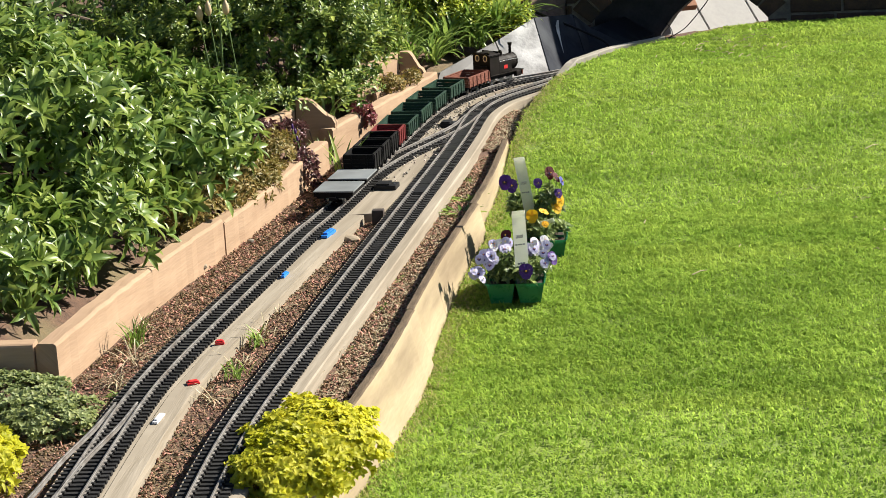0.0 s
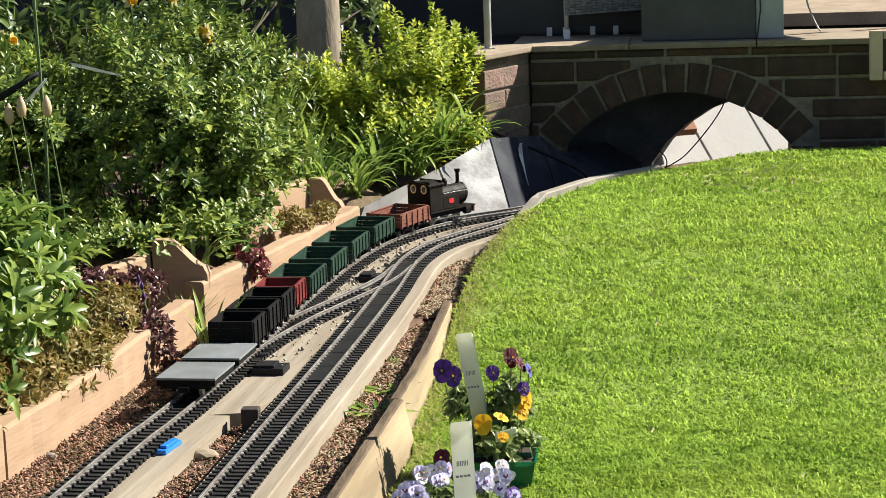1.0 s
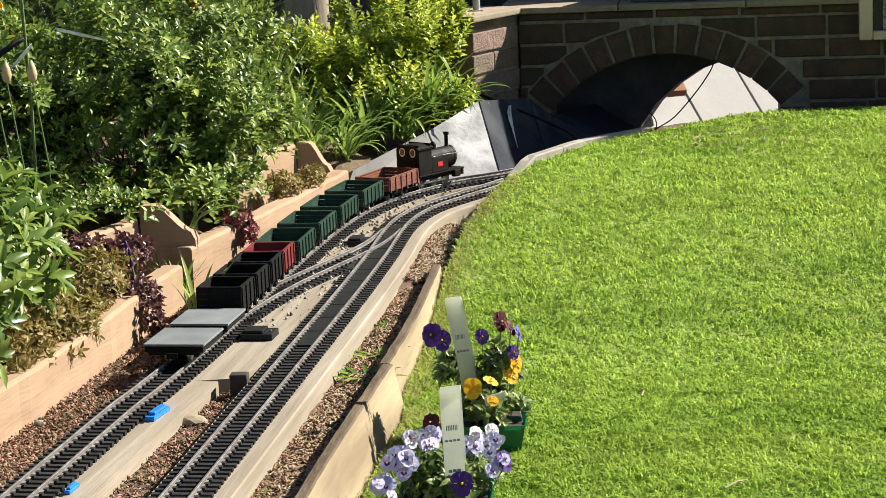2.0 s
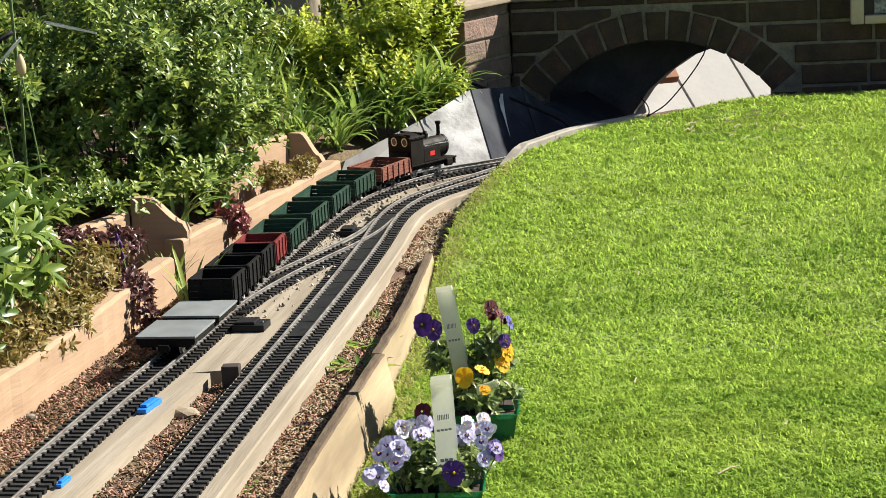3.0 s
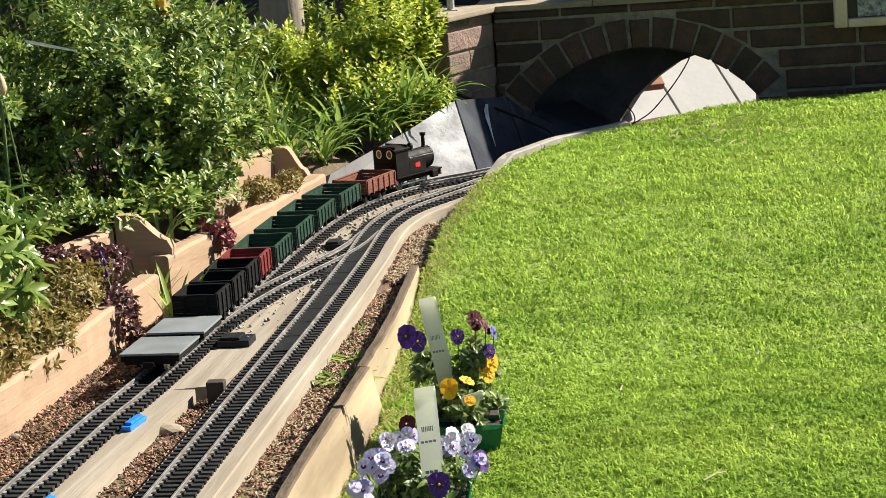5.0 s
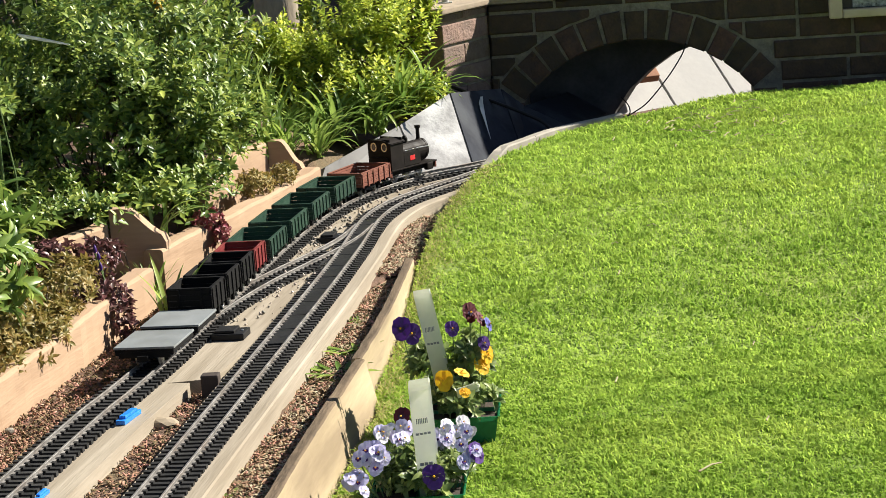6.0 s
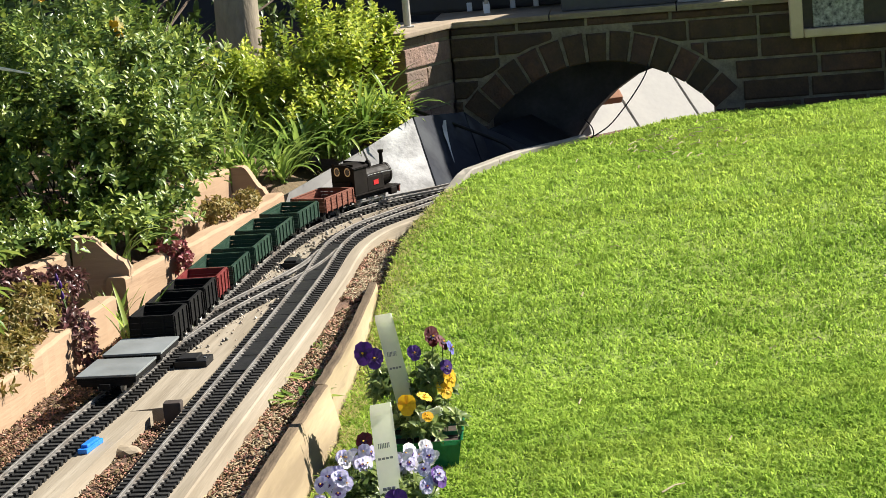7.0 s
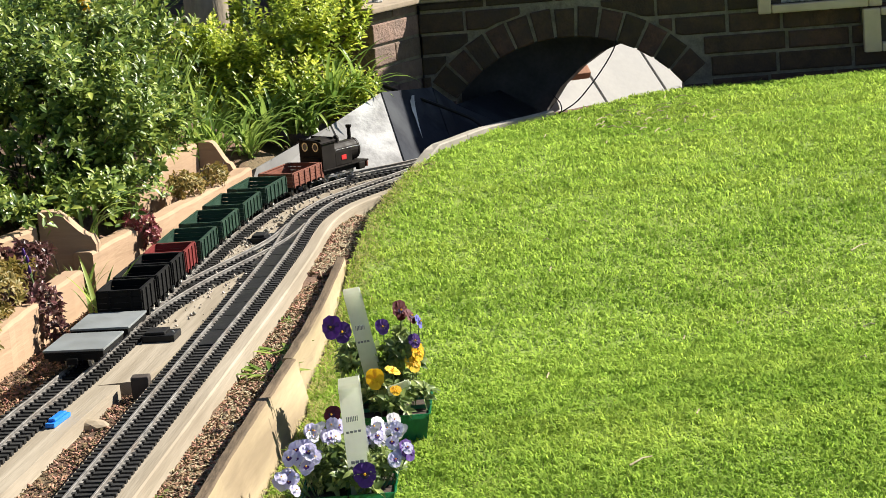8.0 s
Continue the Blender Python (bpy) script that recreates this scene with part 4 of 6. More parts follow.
def running_gear(top, length, base, width):
    for sy in (-1, 1):
        for sx in (-1, 1):
            w = new("wheel", WHEEL)
            w.matrix_basis = pose(sx * 0.0265, sy * base / 2, 0.0225, 0, 0, 180 if sx > 0 else 0)
            w.parent = top
            part("axle_box", boxes((sx * 0.034 - 0.004, sx * 0.034 + 0.004, sy * base / 2 - 0.006, sy * base / 2 + 0.006, 0.017, 0.034), bevel=0.001), M["wagon_black"], top)
        bm = bmesh.new()
        tube(bm, [(-0.03, sy * base / 2, 0.0225), (0.03, sy * base / 2, 0.0225)], 0.0018, 6)
        part("axle", bm, M["steel"], top)
        bm = boxes((-0.004, 0.004, sy * length / 2 - 0.002 * sy, sy * (length / 2 + 0.013), 0.028, 0.032))
        box(bm, -0.011, 0.011, *sorted((sy * (length / 2 + 0.010), sy * (length / 2 + 0.014))), 0.024, 0.036, bevel=0.001)
        part("coupling", bm, M["wagon_black"], top)
    part("underframe", boxes((-width * 0.36, -width * 0.30, -length / 2 + 0.002, length / 2 - 0.002, 0.030, 0.040), (width * 0.30, width * 0.36, -length / 2 + 0.002, length / 2 - 0.002, 0.030, 0.040),
                             (-width * 0.42, width * 0.42, -length / 2, -length / 2 + 0.006, 0.029, 0.040), (width * 0.42, -width * 0.42, length / 2 - 0.006, length / 2, 0.029, 0.040)), M["wagon_black"], top, "black steel underframe")


def build_open_wagon(label, mat, inside, length, width, base, top_z, ribs):
    top = thing("open_wagon", label, "model wagon", "wagons of the model train")
    l, w, z0, t = length / 2, width / 2, 0.0405, 0.0035
    part("floor", boxes((-w + t, w - t, -l + t, l - t, z0, z0 + 0.004)), M[inside], top)
    planks, h = 4, (top_z - z0)
    for sx in (-1, 1):
        bm = bmesh.new()
        for i in range(planks):
            a, b = z0 + h * i / planks, z0 + h * (i + 1) / planks - 0.0008
            x0, x1 = sorted((sx * w, sx * (w - t)))
            box(bm, x0, x1, -l, l, a, b, bevel=0.0006)
        part("side", bm, M[mat], top)
        for k in range(ribs):
            y = -l + 0.006 + (length - 0.012) * k / (ribs - 1)
            x0, x1 = sorted((sx * w, sx * (w + 0.0028)))
            part("strap", boxes((x0, x1, y - 0.0024, y + 0.0024, z0 - 0.003, top_z - 0.001), bevel=0.0007), M[mat], top)
    for sy in (-1, 1):
        bm = bmesh.new()
        for i in range(planks):
            a, b = z0 + h * i / planks, z0 + h * (i + 1) / planks - 0.0008
            y0, y1 = sorted((sy * l, sy * (l - t)))
            box(bm, -w + t, w - t, y0, y1, a, b, bevel=0.0006)
        part("end", bm, M[mat], top)
        for x in (-w * 0.5, w * 0.5):
            y0, y1 = sorted((sy * l, sy * (l + 0.0028)))
            part("strap", boxes((x - 0.0028, x + 0.0028, y0, y1, z0 - 0.003, top_z - 0.001), bevel=0.0007), M[mat], top)
    bm = bmesh.new()
    for x0, x1, y0, y1 in ((-w, -w + 0.005, -l, l), (w - 0.005, w, -l, l), (-w, w, -l, -l + 0.005), (-w, w, l - 0.005, l)):
        box(bm, x0 - 0.0006, x1 + 0.0006, y0 - 0.0006, y1 + 0.0006, top_z, top_z + 0.0018, bevel=0.0005)
    part("top_rail", bm, M[mat], top)
    running_gear(top, length, base, width)
    return top


def build_flat_wagon(length=0.138, width=0.122):
    top = thing("flat_wagon", "flat model wagon with a plain grey deck", "model wagon", "wagons of the model train")
    l, w = length / 2, width / 2
    part("deck", boxes((-w, w, -l, l, 0.0460, 0.0505), bevel=0.0010), M["deck_grey"], top, "plain grey painted deck")
    for sx in (-1, 1):
        x0, x1 = sorted((sx * (w - 0.002), sx * (w - 0.006)))
        part("side_sill", boxes((x0, x1, -l + 0.002, l - 0.002, 0.036, 0.0458)), M["wagon_black"], top)
    for sy in (-1, 1):
        y0, y1 = sorted((sy * (l - 0.001), sy * (l - 0.006)))
        bm = boxes((-w + 0.003, w - 0.003, y0, y1, 0.034, 0.0458))
        part("headstock", bm, M["wagon_black"], top)
        for x in (-0.012, 0.012):
            y0, y1 = sorted((sy * l, sy * (l + 0.002)))
            part("data_bar", boxes((x - 0.006, x + 0.006, y0, y1, 0.0395, 0.0425)), M["wagon_black"], top)
    running_gear(top, length, 0.07, width)
    return top


def build_loco():
    top = thing("steam_locomotive", "small dark tank locomotive with brass rimmed cab windows", "model locomotive")
    part("frame", boxes((-0.038, 0.038, -0.120, 0.112, 0.030, 0.042), bevel=0.001), M["loco_dark"], top)
    part("running_plate", boxes((-0.048, 0.048, -0.125, 0.118, 0.0422, 0.0455), bevel=0.0006), M["loco_dark"], top)
    for y in (-0.123, 0.116):
        part("buffer_beam", boxes((-0.044, 0.044, y - 0.003, y + 0.003, 0.026, 0.043), bevel=0.0008), M["wagon_brown"], top)
        bm = bmesh.new()
        lathe(bm, [(0.002, 0), (0.004, 0), (0.004, 0.008), (0.008, 0.009), (0.008, 0.012), (0.002, 0.012)], 12, pose(0, y, 0.036, -90 if y > 0 else 90))
        part("buffer", bm, M["steel"], top)
    # cab
    part("cab_side", boxes((-0.046, -0.0435, -0.122, -0.055, 0.046, 0.112)), M["loco_dark"], top)
    part("cab_side", boxes((0.0435, 0.046, -0.122, -0.055, 0.046, 0.112)), M["loco_dark"], top)
    part("cab_rear", boxes((-0.0435, 0.0435, -0.122, -0.119, 0.046, 0.124), bevel=0.0005), M["loco_dark"], top)
    part("cab_front", boxes((-0.0435, 0.0435, -0.058, -0.055, 0.046, 0.124), bevel=0.0005), M["loco_dark"], top)
    part("coal_bunker", boxes((-0.034, 0.034, -0.130, -0.1225, 0.046, 0.078), bevel=0.001), M["loco_dark"], top)
    bm = bmesh.new()
    n = 10
    pts = [(0.050 * math.sin(radians(-62 + 124 * i / n)) / math.sin(radians(62)), 0.112 + 0.016 * (math.cos(radians(-62 + 124 * i / n)) - math.cos(radians(62)))) for i in range(n + 1)]
    ring = [[bm.verts.new((x, y, z + d)) for x, z in pts] for y, d in ((-0.130, 0.0), (-0.048, 0.0))]
    up = [[bm.verts.new((x, y, z + 0.0025)) for x, z in pts] for y in (-0.130, -0.048)]
    for a, b in ((ring[0], ring[1]), (up[1], up[0])):
        for i in range(n):
            bm.faces.new((a[i], a[i + 1], b[i + 1], b[i]))
    for a, b in ((ring[0], up[0]), (up[1], ring[1])):
        for i in range(n):
            bm.faces.new((a[i], b[i], b[i + 1], a[i + 1]))
    bmesh.ops.recalc_face_normals(bm, faces=bm.faces[:])
    part("cab_roof", bm, M["loco_dark"], top)
    for x in (-0.021, 0.021):
        for y, s in ((-0.1225, 90), (-0.0545, -90)):
            bm = bmesh.new()
            lathe(bm, [(0.0086, 0), (0.0115, 0), (0.0115, 0.002), (0.0086, 0.002)], 20, pose(x, y, 0.104, s), loop=True)
            ring_ob = part("cab_window", bm, M["brass"], top, "round brass window rim")
            bm = bmesh.new()
            lathe(bm, [(0.0005, 0), (0.0084, 0), (0.0084, 0.0012), (0.0005, 0.0012)], 16, pose(x, y, 0.104, s))
            part("pane", bm, M["glass_dark"], ring_ob)
    # boiler, tanks and fittings
    bm = bmesh.new()
    lathe(bm, [(0.001, 0), (0.027, 0), (0.027, 0.150), (0.028, 0.151), (0.028, 0.160), (0.024, 0.163), (0.001, 0.163)], 24, pose(0, -0.054, 0.074, -90))
    part("boiler", bm, M["loco_dark"], top, smooth=False)
    for sx in (-1, 1):
        x0, x1 = sorted((sx * 0.028, sx * 0.045))
        part("side_tank", boxes((x0, x1, -0.053, 0.035, 0.046, 0.084), bevel=0.002), M["loco_dark"], top)
        x0, x1 = sorted((sx * 0.0452, sx * 0.0462))
        part("nameplate", boxes((x0, x1, -0.022, 0.004, 0.060, 0.072), bevel=0.0003), M["red_clip"], top, "small red nameplate")
        bm = bmesh.new()
        tube(bm, [(sx * 0.047, -0.05, 0.088), (sx * 0.0475, 0.03, 0.088), (sx * 0.043, 0.09, 0.085)], 0.0012, 6)
        part("handrail", bm, M["steel"], top)
        x0, x1 = sorted((sx * 0.034, sx * 0.050))
        part("cylinder", boxes((x0, x1, 0.062, 0.095, 0.024, 0.044), bevel=0.004), M["loco_dark"], top)
        for y in (-0.085, -0.02, 0.045):
            w = new("wheel", WHEEL)
            w.matrix_basis = pose(sx * 0.0265, y, 0.0268, 0, 0, 180 if sx > 0 else 0) @ Matrix.Diagonal((1, 1.33, 1.33, 1))
            w.parent = top
        part("coupling_rod", boxes((sx * 0.034 - 0.001, sx * 0.034 + 0.001, -0.088, 0.048, 0.021, 0.026)), M["steel"], top)
    bm = bmesh.new()
    lathe(bm, [(0.011, 0), (0.0065, 0.006), (0.0060, 0.030), (0.0095, 0.033), (0.0095, 0.039), (0.0045, 0.039)], 16, pose(0, 0.088, 0.098))
    part("chimney", bm, M["loco_dark"], top)
    bm = bmesh.new()
    lathe(bm, [(0.012, 0), (0.010, 0.004), (0.010, 0.014), (0.006, 0.020), (0.001, 0.021)], 16, pose(0, 0.015, 0.098))
    part("dome", bm, M["loco_dark"], top)
    return top


def build_train():
    def place(ob, y):
        ob.matrix_basis = LEFT.stand(LEFT.near(y), 0.0)

    def rank(ob, spots):
        place(ob, spots[0])
        for y in spots[1:]:
            copy_thing(ob, LEFT.stand(LEFT.near(y)))

    rank(build_flat_wagon(), (4.068, 4.236))
    rank(build_open_wagon("empty black open model wagon with strapped plank sides", "wagon_black", "wagon_black", 0.110, 0.095, 0.055, 0.089, 4), (4.378, 4.506, 4.634))
    rank(build_open_wagon("empty red open model wagon with strapped plank sides", "wagon_red", "wagon_red", 0.110, 0.095, 0.055, 0.086, 4), (4.762,))
    green = build_open_wagon("empty dark green open model wagon with strapped sides", "wagon_green", "wagon_green_inside", 0.172, 0.105, 0.08, 0.080, 6)
    s = LEFT.near(4.762) + 0.172
    green.matrix_basis = LEFT.stand(s)
    for k in (1, 2, 3):
        copy_thing(green, LEFT.stand(s + 0.226 * k))
    brown = build_open_wagon("empty rust brown open model wagon with strapped sides", "wagon_brown", "wagon_brown", 0.172, 0.105, 0.08, 0.077, 6)
    brown.matrix_basis = LEFT.stand(s + 0.226 * 4)
    loco = build_loco()
    loco.matrix_basis = LEFT.stand(s + 0.226 * 4 + 0.222) @ Matrix.Diagonal((0.92, 0.80, 1.10, 1))

build_train()

# ---- planting ----
def leaf_material(name, low, high, rough=0.4, spread=0.35, through_light=0.25, scale=6.0, spec=0.4):
    return material(name, low, high, scale, rough, spread=spread, island=True, bump=0.0, fine=5, through_light=through_light, spec=spec)


M["leaf_big"] = leaf_material("large_shrub_leaf", (0.095, 0.165, 0.030), (0.235, 0.325, 0.072), 0.36, 0.45, through_light=0.34)
M["leaf_glossy"] = leaf_material("glossy_shrub_leaf", (0.072, 0.122, 0.023), (0.262, 0.355, 0.074), 0.38, 0.60, through_light=0.25, spec=0.34)
M["leaf_lime"] = leaf_material("lime_shrub_leaf", (0.26, 0.345, 0.040), (0.50, 0.57, 0.090), 0.40, 0.45, through_light=0.50)
M["leaf_strap"] = leaf_material("strap_leaf", (0.145, 0.24, 0.04), (0.30, 0.41, 0.095), 0.40, through_light=0.46)
M["leaf_dark"] = leaf_material("hedge_leaf", (0.045, 0.085, 0.020), (0.11, 0.17, 0.042), 0.4)
M["leaf_bronze"] = leaf_material("bronze_ground_cover", (0.15, 0.125, 0.028), (0.36, 0.275, 0.085), 0.5, through_light=0.35)
M["leaf_purple"] = leaf_material("purple_leaf", (0.062, 0.026, 0.026), (0.16, 0.075, 0.066), 0.36)
M["leaf_red"] = leaf_material("red_leaf", (0.15, 0.030, 0.032), (0.30, 0.090, 0.080), 0.42)
M["leaf_yellow"] = leaf_material("golden_leaf", (0.46, 0.47, 0.03), (0.66, 0.63, 0.07), 0.6, 0.15, 0.55)
M["leaf_sedum"] = leaf_material("stonecrop_leaf", (0.19, 0.24, 0.08), (0.35, 0.40, 0.17), 0.5, through_light=0.45)
M["leaf_pansy"] = leaf_material("pansy_leaf", (0.14, 0.20, 0.055), (0.31, 0.39, 0.14), 0.42, 0.45, through_light=0.40)
M["stem"] = material("brown_stem", (0.06, 0.042, 0.03), (0.13, 0.095, 0.065), 40, 0.9, bump=0.4)
M["green_stem"] = material("green_stem", (0.07, 0.12, 0.03), (0.13, 0.19, 0.055), 40, 0.6, bump=0.1)
M["bark"] = material("pale_bark", (0.20, 0.165, 0.12), (0.36, 0.31, 0.23), 14, 0.95, bump=0.8, relief=0.006, stretch=(1, 1, 0.35), stain=(0.12, 0.1, 0.07), stain_scale=5)
M["petal_yellow"] = material("yellow_petal", (0.78, 0.40, 0.008), (0.86, 0.56, 0.015), 30, 0.6, bump=0.1, through_light=0.25)
M["petal_cream"] = material("cream_petal", (0.66, 0.58, 0.20), (0.80, 0.74, 0.42), 30, 0.6, bump=0.1, through_light=0.3)
M["petal_lilac"] = material("lilac_petal", (0.50, 0.46, 0.73), (0.72, 0.69, 0.87), 30, 0.6, bump=0.1, through_light=0.25)
M["petal_white"] = material("white_petal", (0.66, 0.63, 0.68), (0.80, 0.79, 0.78), 30, 0.6, bump=0.1, through_light=0.2)
M["petal_purple"] = material("purple_petal", (0.038, 0.006, 0.12), (0.085, 0.016, 0.23), 30, 0.55, bump=0.1, through_light=0.15)
M["petal_red"] = material("dark_red_petal", (0.055, 0.004, 0.008), (0.11, 0.008, 0.016), 30, 0.55, bump=0.1, through_light=0.15)
M["petal_blue"] = material("blue_petal", (0.07, 0.07, 0.30), (0.15, 0.15, 0.45), 30, 0.55, bump=0.1)
M["petal_dark"] = material("dark_face", (0.02, 0.004, 0.04), (0.04, 0.01, 0.07), 30, 0.6, bump=0.1)
M["petal_beige"] = material("closed_bud", (0.50, 0.36, 0.20), (0.62, 0.48, 0.30), 30, 0.6, bump=0.1, through_light=0.2)


def whorls(r, lobes, n, per, length, width, spread_angle=62, droop=0.3, fold=0.22, shell=0.55, lift=0.35, limit=None):
    """Leaf whorls over lumpy lobes: each is an axis pointing out and up with leaves radiating round it."""
    vol = np.array([l[3] * l[4] * l[5] for l in lobes]) ** 0.67
    pick = r.choice(len(lobes), n, p=vol / vol.sum())
    lob = np.array(lobes)[pick]
    d = unit(r.normal(size=(n, 3)))
    d[:, 2] = np.where(d[:, 2] < -0.35, -d[:, 2], d[:, 2])
    rad = shell + (1 - shell) * r.uniform(0, 1, n) ** 0.6
    lump = 1 + 0.24 * np.sin(d[:, 0] * 5 + pick) * np.sin(d[:, 1] * 6 + 1.3 * pick) + 0.10 * np.sin(d[:, 2] * 9 + d[:, 0] * 7)
    c = lob[:, :3] + d * lob[:, 3:6] * (rad * lump)[:, None]
    axis = unit(d + np.array([0, 0, lift]) + r.normal(0, 0.25, (n, 3)))
    if limit is not None:
        ok = limit(c)
        c, axis = c[ok], axis[ok]
        n = len(c)
    a = unit(np.cross(axis, r.normal(size=(n, 3))))
    b = np.cross(axis, a)
    base, way, up = [], [], []
    for k in range(per):
        th = math.tau * k / per + r.uniform(-0.35, 0.35, n)
        el = np.radians(spread_angle + r.normal(0, 14, n) - 22 * (k % 2))
        out = a * np.cos(th)[:, None] + b * np.sin(th)[:, None]
        w = axis * np.cos(el)[:, None] + out * np.sin(el)[:, None]
        base.append(c - axis * (length * 0.25 * (k / per)))
        way.append(w)
        up.append(axis + out * -0.1)
    base, way, up = np.vstack(base), np.vstack(way), np.vstack(up)
    s = r.uniform(0.6, 1.15, len(base))
    return leaf_arrays(base, way, up, length * s, width * s, droop * r.uniform(0.3, 1.6, len(base)), fold), c


def sprigs(r, lobes, n, per, length, leaf, width, lift=1.4, shell=0.5, limit=None, droop=0.15, fold=0.2, open_at=70, close_at=28):
    """Leafy shoots standing out of lumpy lobes: leaves wind up each shoot and close round its tip."""
    vol = np.array([l[3] * l[4] * l[5] for l in lobes]) ** 0.67
    pick = r.choice(len(lobes), n, p=vol / vol.sum())
    lob = np.array(lobes)[pick]
    d = unit(r.normal(size=(n, 3)))
    d[:, 2] = np.where(d[:, 2] < -0.3, -d[:, 2], d[:, 2])
    lump = 1 + 0.32 * np.sin(d[:, 0] * 6 + pick) * np.sin(d[:, 1] * 7 + 1.3 * pick) + 0.16 * np.sin(d[:, 2] * 9 + d[:, 0] * 7)
    tip = lob[:, :3] + d * lob[:, 3:6] * ((shell + (1 - shell) * r.uniform(0, 1, n) ** 0.5) * lump)[:, None]
    axis = unit(d + np.array([0, 0, lift]) + r.normal(0, 0.28, (n, 3)))
    if limit is not None:
        ok = limit(tip)
        tip, axis = tip[ok], axis[ok]
        n = len(tip)
    l = length * r.uniform(0.5, 1.3, n)
    a = unit(np.cross(axis, r.normal(size=(n, 3))))
    b = np.cross(axis, a)
    turn = r.uniform(0, math.tau, n)
    base, way, up, size = [], [], [], []
    for k in range(per):
        u = k / (per - 1)
        th = turn + 2.4 * k + r.normal(0, 0.25, n)
        el = np.radians(open_at + (close_at - open_at) * u ** 2 + r.normal(0, 12, n))
        out = a * np.cos(th)[:, None] + b * np.sin(th)[:, None]
        base.append(tip - axis * (l * (1 - u))[:, None] + out * 0.001)
        way.append(axis * np.cos(el)[:, None] + out * np.sin(el)[:, None])
        up.append(axis - out * 0.1)
        size.append((1 - 0.45 * u ** 3) * r.uniform(0.65, 1.15, n))
    s = np.concatenate(size)
    return leaf_arrays(np.vstack(base), np.vstack(way), np.vstack(up), leaf * s, width * s, droop * r.uniform(0.2, 1.8, len(s)), fold), tip


def shrub(name, label, category, lobes, n, per, length, width, mat, seed, foot, stems=14, stem_r=0.006, limit=None, group="", shoot=0.0, **kw):
    r = rng(seed)
    top = thing(name, label, category, group, m=pose(*foot))
    off = np.array(foot)
    lob = [(l[0] - off[0], l[1] - off[1], l[2] - off[2], *l[3:]) for l in lobes]
    lim = (lambda c: limit(c + off)) if limit is not None else None
    if shoot:
        (v, t), centres = sprigs(r, lob, n, per, shoot, length, width, limit=lim, **kw)
    else:
        (v, t), centres = whorls(r, lob, n, per, length, width, limit=lim, **kw)
    ob = new("foliage", cloud_mesh("foliage", v, t, M[mat]))
    hang(ob, top)
    bm = bmesh.new()
    for i in r.choice(len(centres), min(stems, len(centres)), replace=False):
        c = Vector(centres[i])
        b = Vector((r.normal(0, 0.04) + c.x * 0.25, r.normal(0, 0.04) + c.y * 0.25, 0.0))
        mid = b.lerp(c, 0.5) + Vector((r.normal(0, 0.02), r.normal(0, 0.02), 0.04))
        tube(bm, [b, mid, c], stem_r, 5, stem_r * 0.35)
    tagged(part("stem_tangle", bm, M["stem"], top), kind="stuff")
    return top


def open_flank(c):
    """The glossy shrub is bare and open low on its shaded flank."""
    bare = (c[:, 0] > -1.26) & (c[:, 0] < -0.98) & (c[:, 2] < 0.30) & (c[:, 2] > 0.02) & (c[:, 1] < 5.2)
    thin = np.sin(c[:, 0] * 61) * np.sin(c[:, 2] * 53) + 0.6 * np.sin(c[:, 1] * 90) < -0.35
    step = (c[:, 1] < 5.0) & (c[:, 0] > -1.02) & (c[:, 2] < 0.17)
    return over_wall(c) & ~(bare & thin) & ~step


def over_wall(c):
    """Right of the timber wall the leaves only hang a little over it."""
    wx = np.interp(c[:, 1], [2.4, 3.6, 4.55, 4.95, 5.92, 6.2, 7.0], [-1.19, -0.985, -0.836, -0.772, -0.512, -0.42, -0.2])
    tier = (c[:, 1] > 5.30) & (c[:, 1] < 6.1) & (c[:, 2] < 0.22) & (c[:, 0] > wx - 0.17)
    tier |= (c[:, 1] > 5.66) & (c[:, 1] < 6.1) & (c[:, 0] > wx - 0.17)
    return ((c[:, 0] < wx - 0.01) & ~tier) | ((c[:, 0] < wx + 0.03) & (c[:, 2] > 0.06) & ~tier)


shrub("laurel_shrub", "large-leaved green shrub with whorled pointed leaves in the raised bed", "shrub",
      [(-1.14, 3.95, 0.19, 0.24, 0.42, 0.20), (-1.48, 3.55, 0.32, 0.36, 0.50, 0.30), (-1.14, 4.28, 0.20, 0.14, 0.24, 0.17), (-1.75, 4.1, 0.33, 0.4, 0.5, 0.28), (-1.24, 3.25, 0.15, 0.16, 0.35, 0.15), (-1.42, 2.92, 0.14, 0.2, 0.3, 0.15), (-1.7, 2.9, 0.25, 0.3, 0.4, 0.22)],
      3000, 8, 0.056, 0.0185, "leaf_big", 21, (-1.35, 3.9, 0.06), 30, 0.008, over_wall)
shrub("glossy_shrub", "dense dark green shrub with small glossy leaves", "shrub",
      [(-1.00, 5.30, 0.33, 0.32, 0.32, 0.28), (-0.76, 5.42, 0.24, 0.19, 0.28, 0.19), (-1.36, 5.15, 0.33, 0.3, 0.35, 0.3), (-0.93, 5.75, 0.40, 0.3, 0.3, 0.27), (-0.87, 5.16, 0.16, 0.13, 0.20, 0.10), (-0.78, 5.30, 0.15, 0.10, 0.18, 0.09), (-1.1, 4.95, 0.16, 0.2, 0.2, 0.12)],
      3700, 11, 0.031, 0.0142, "leaf_glossy", 22, (-1.0, 5.4, 0.08), 90, 0.003, open_flank, shoot=0.055, lift=0.9, shell=0.62)
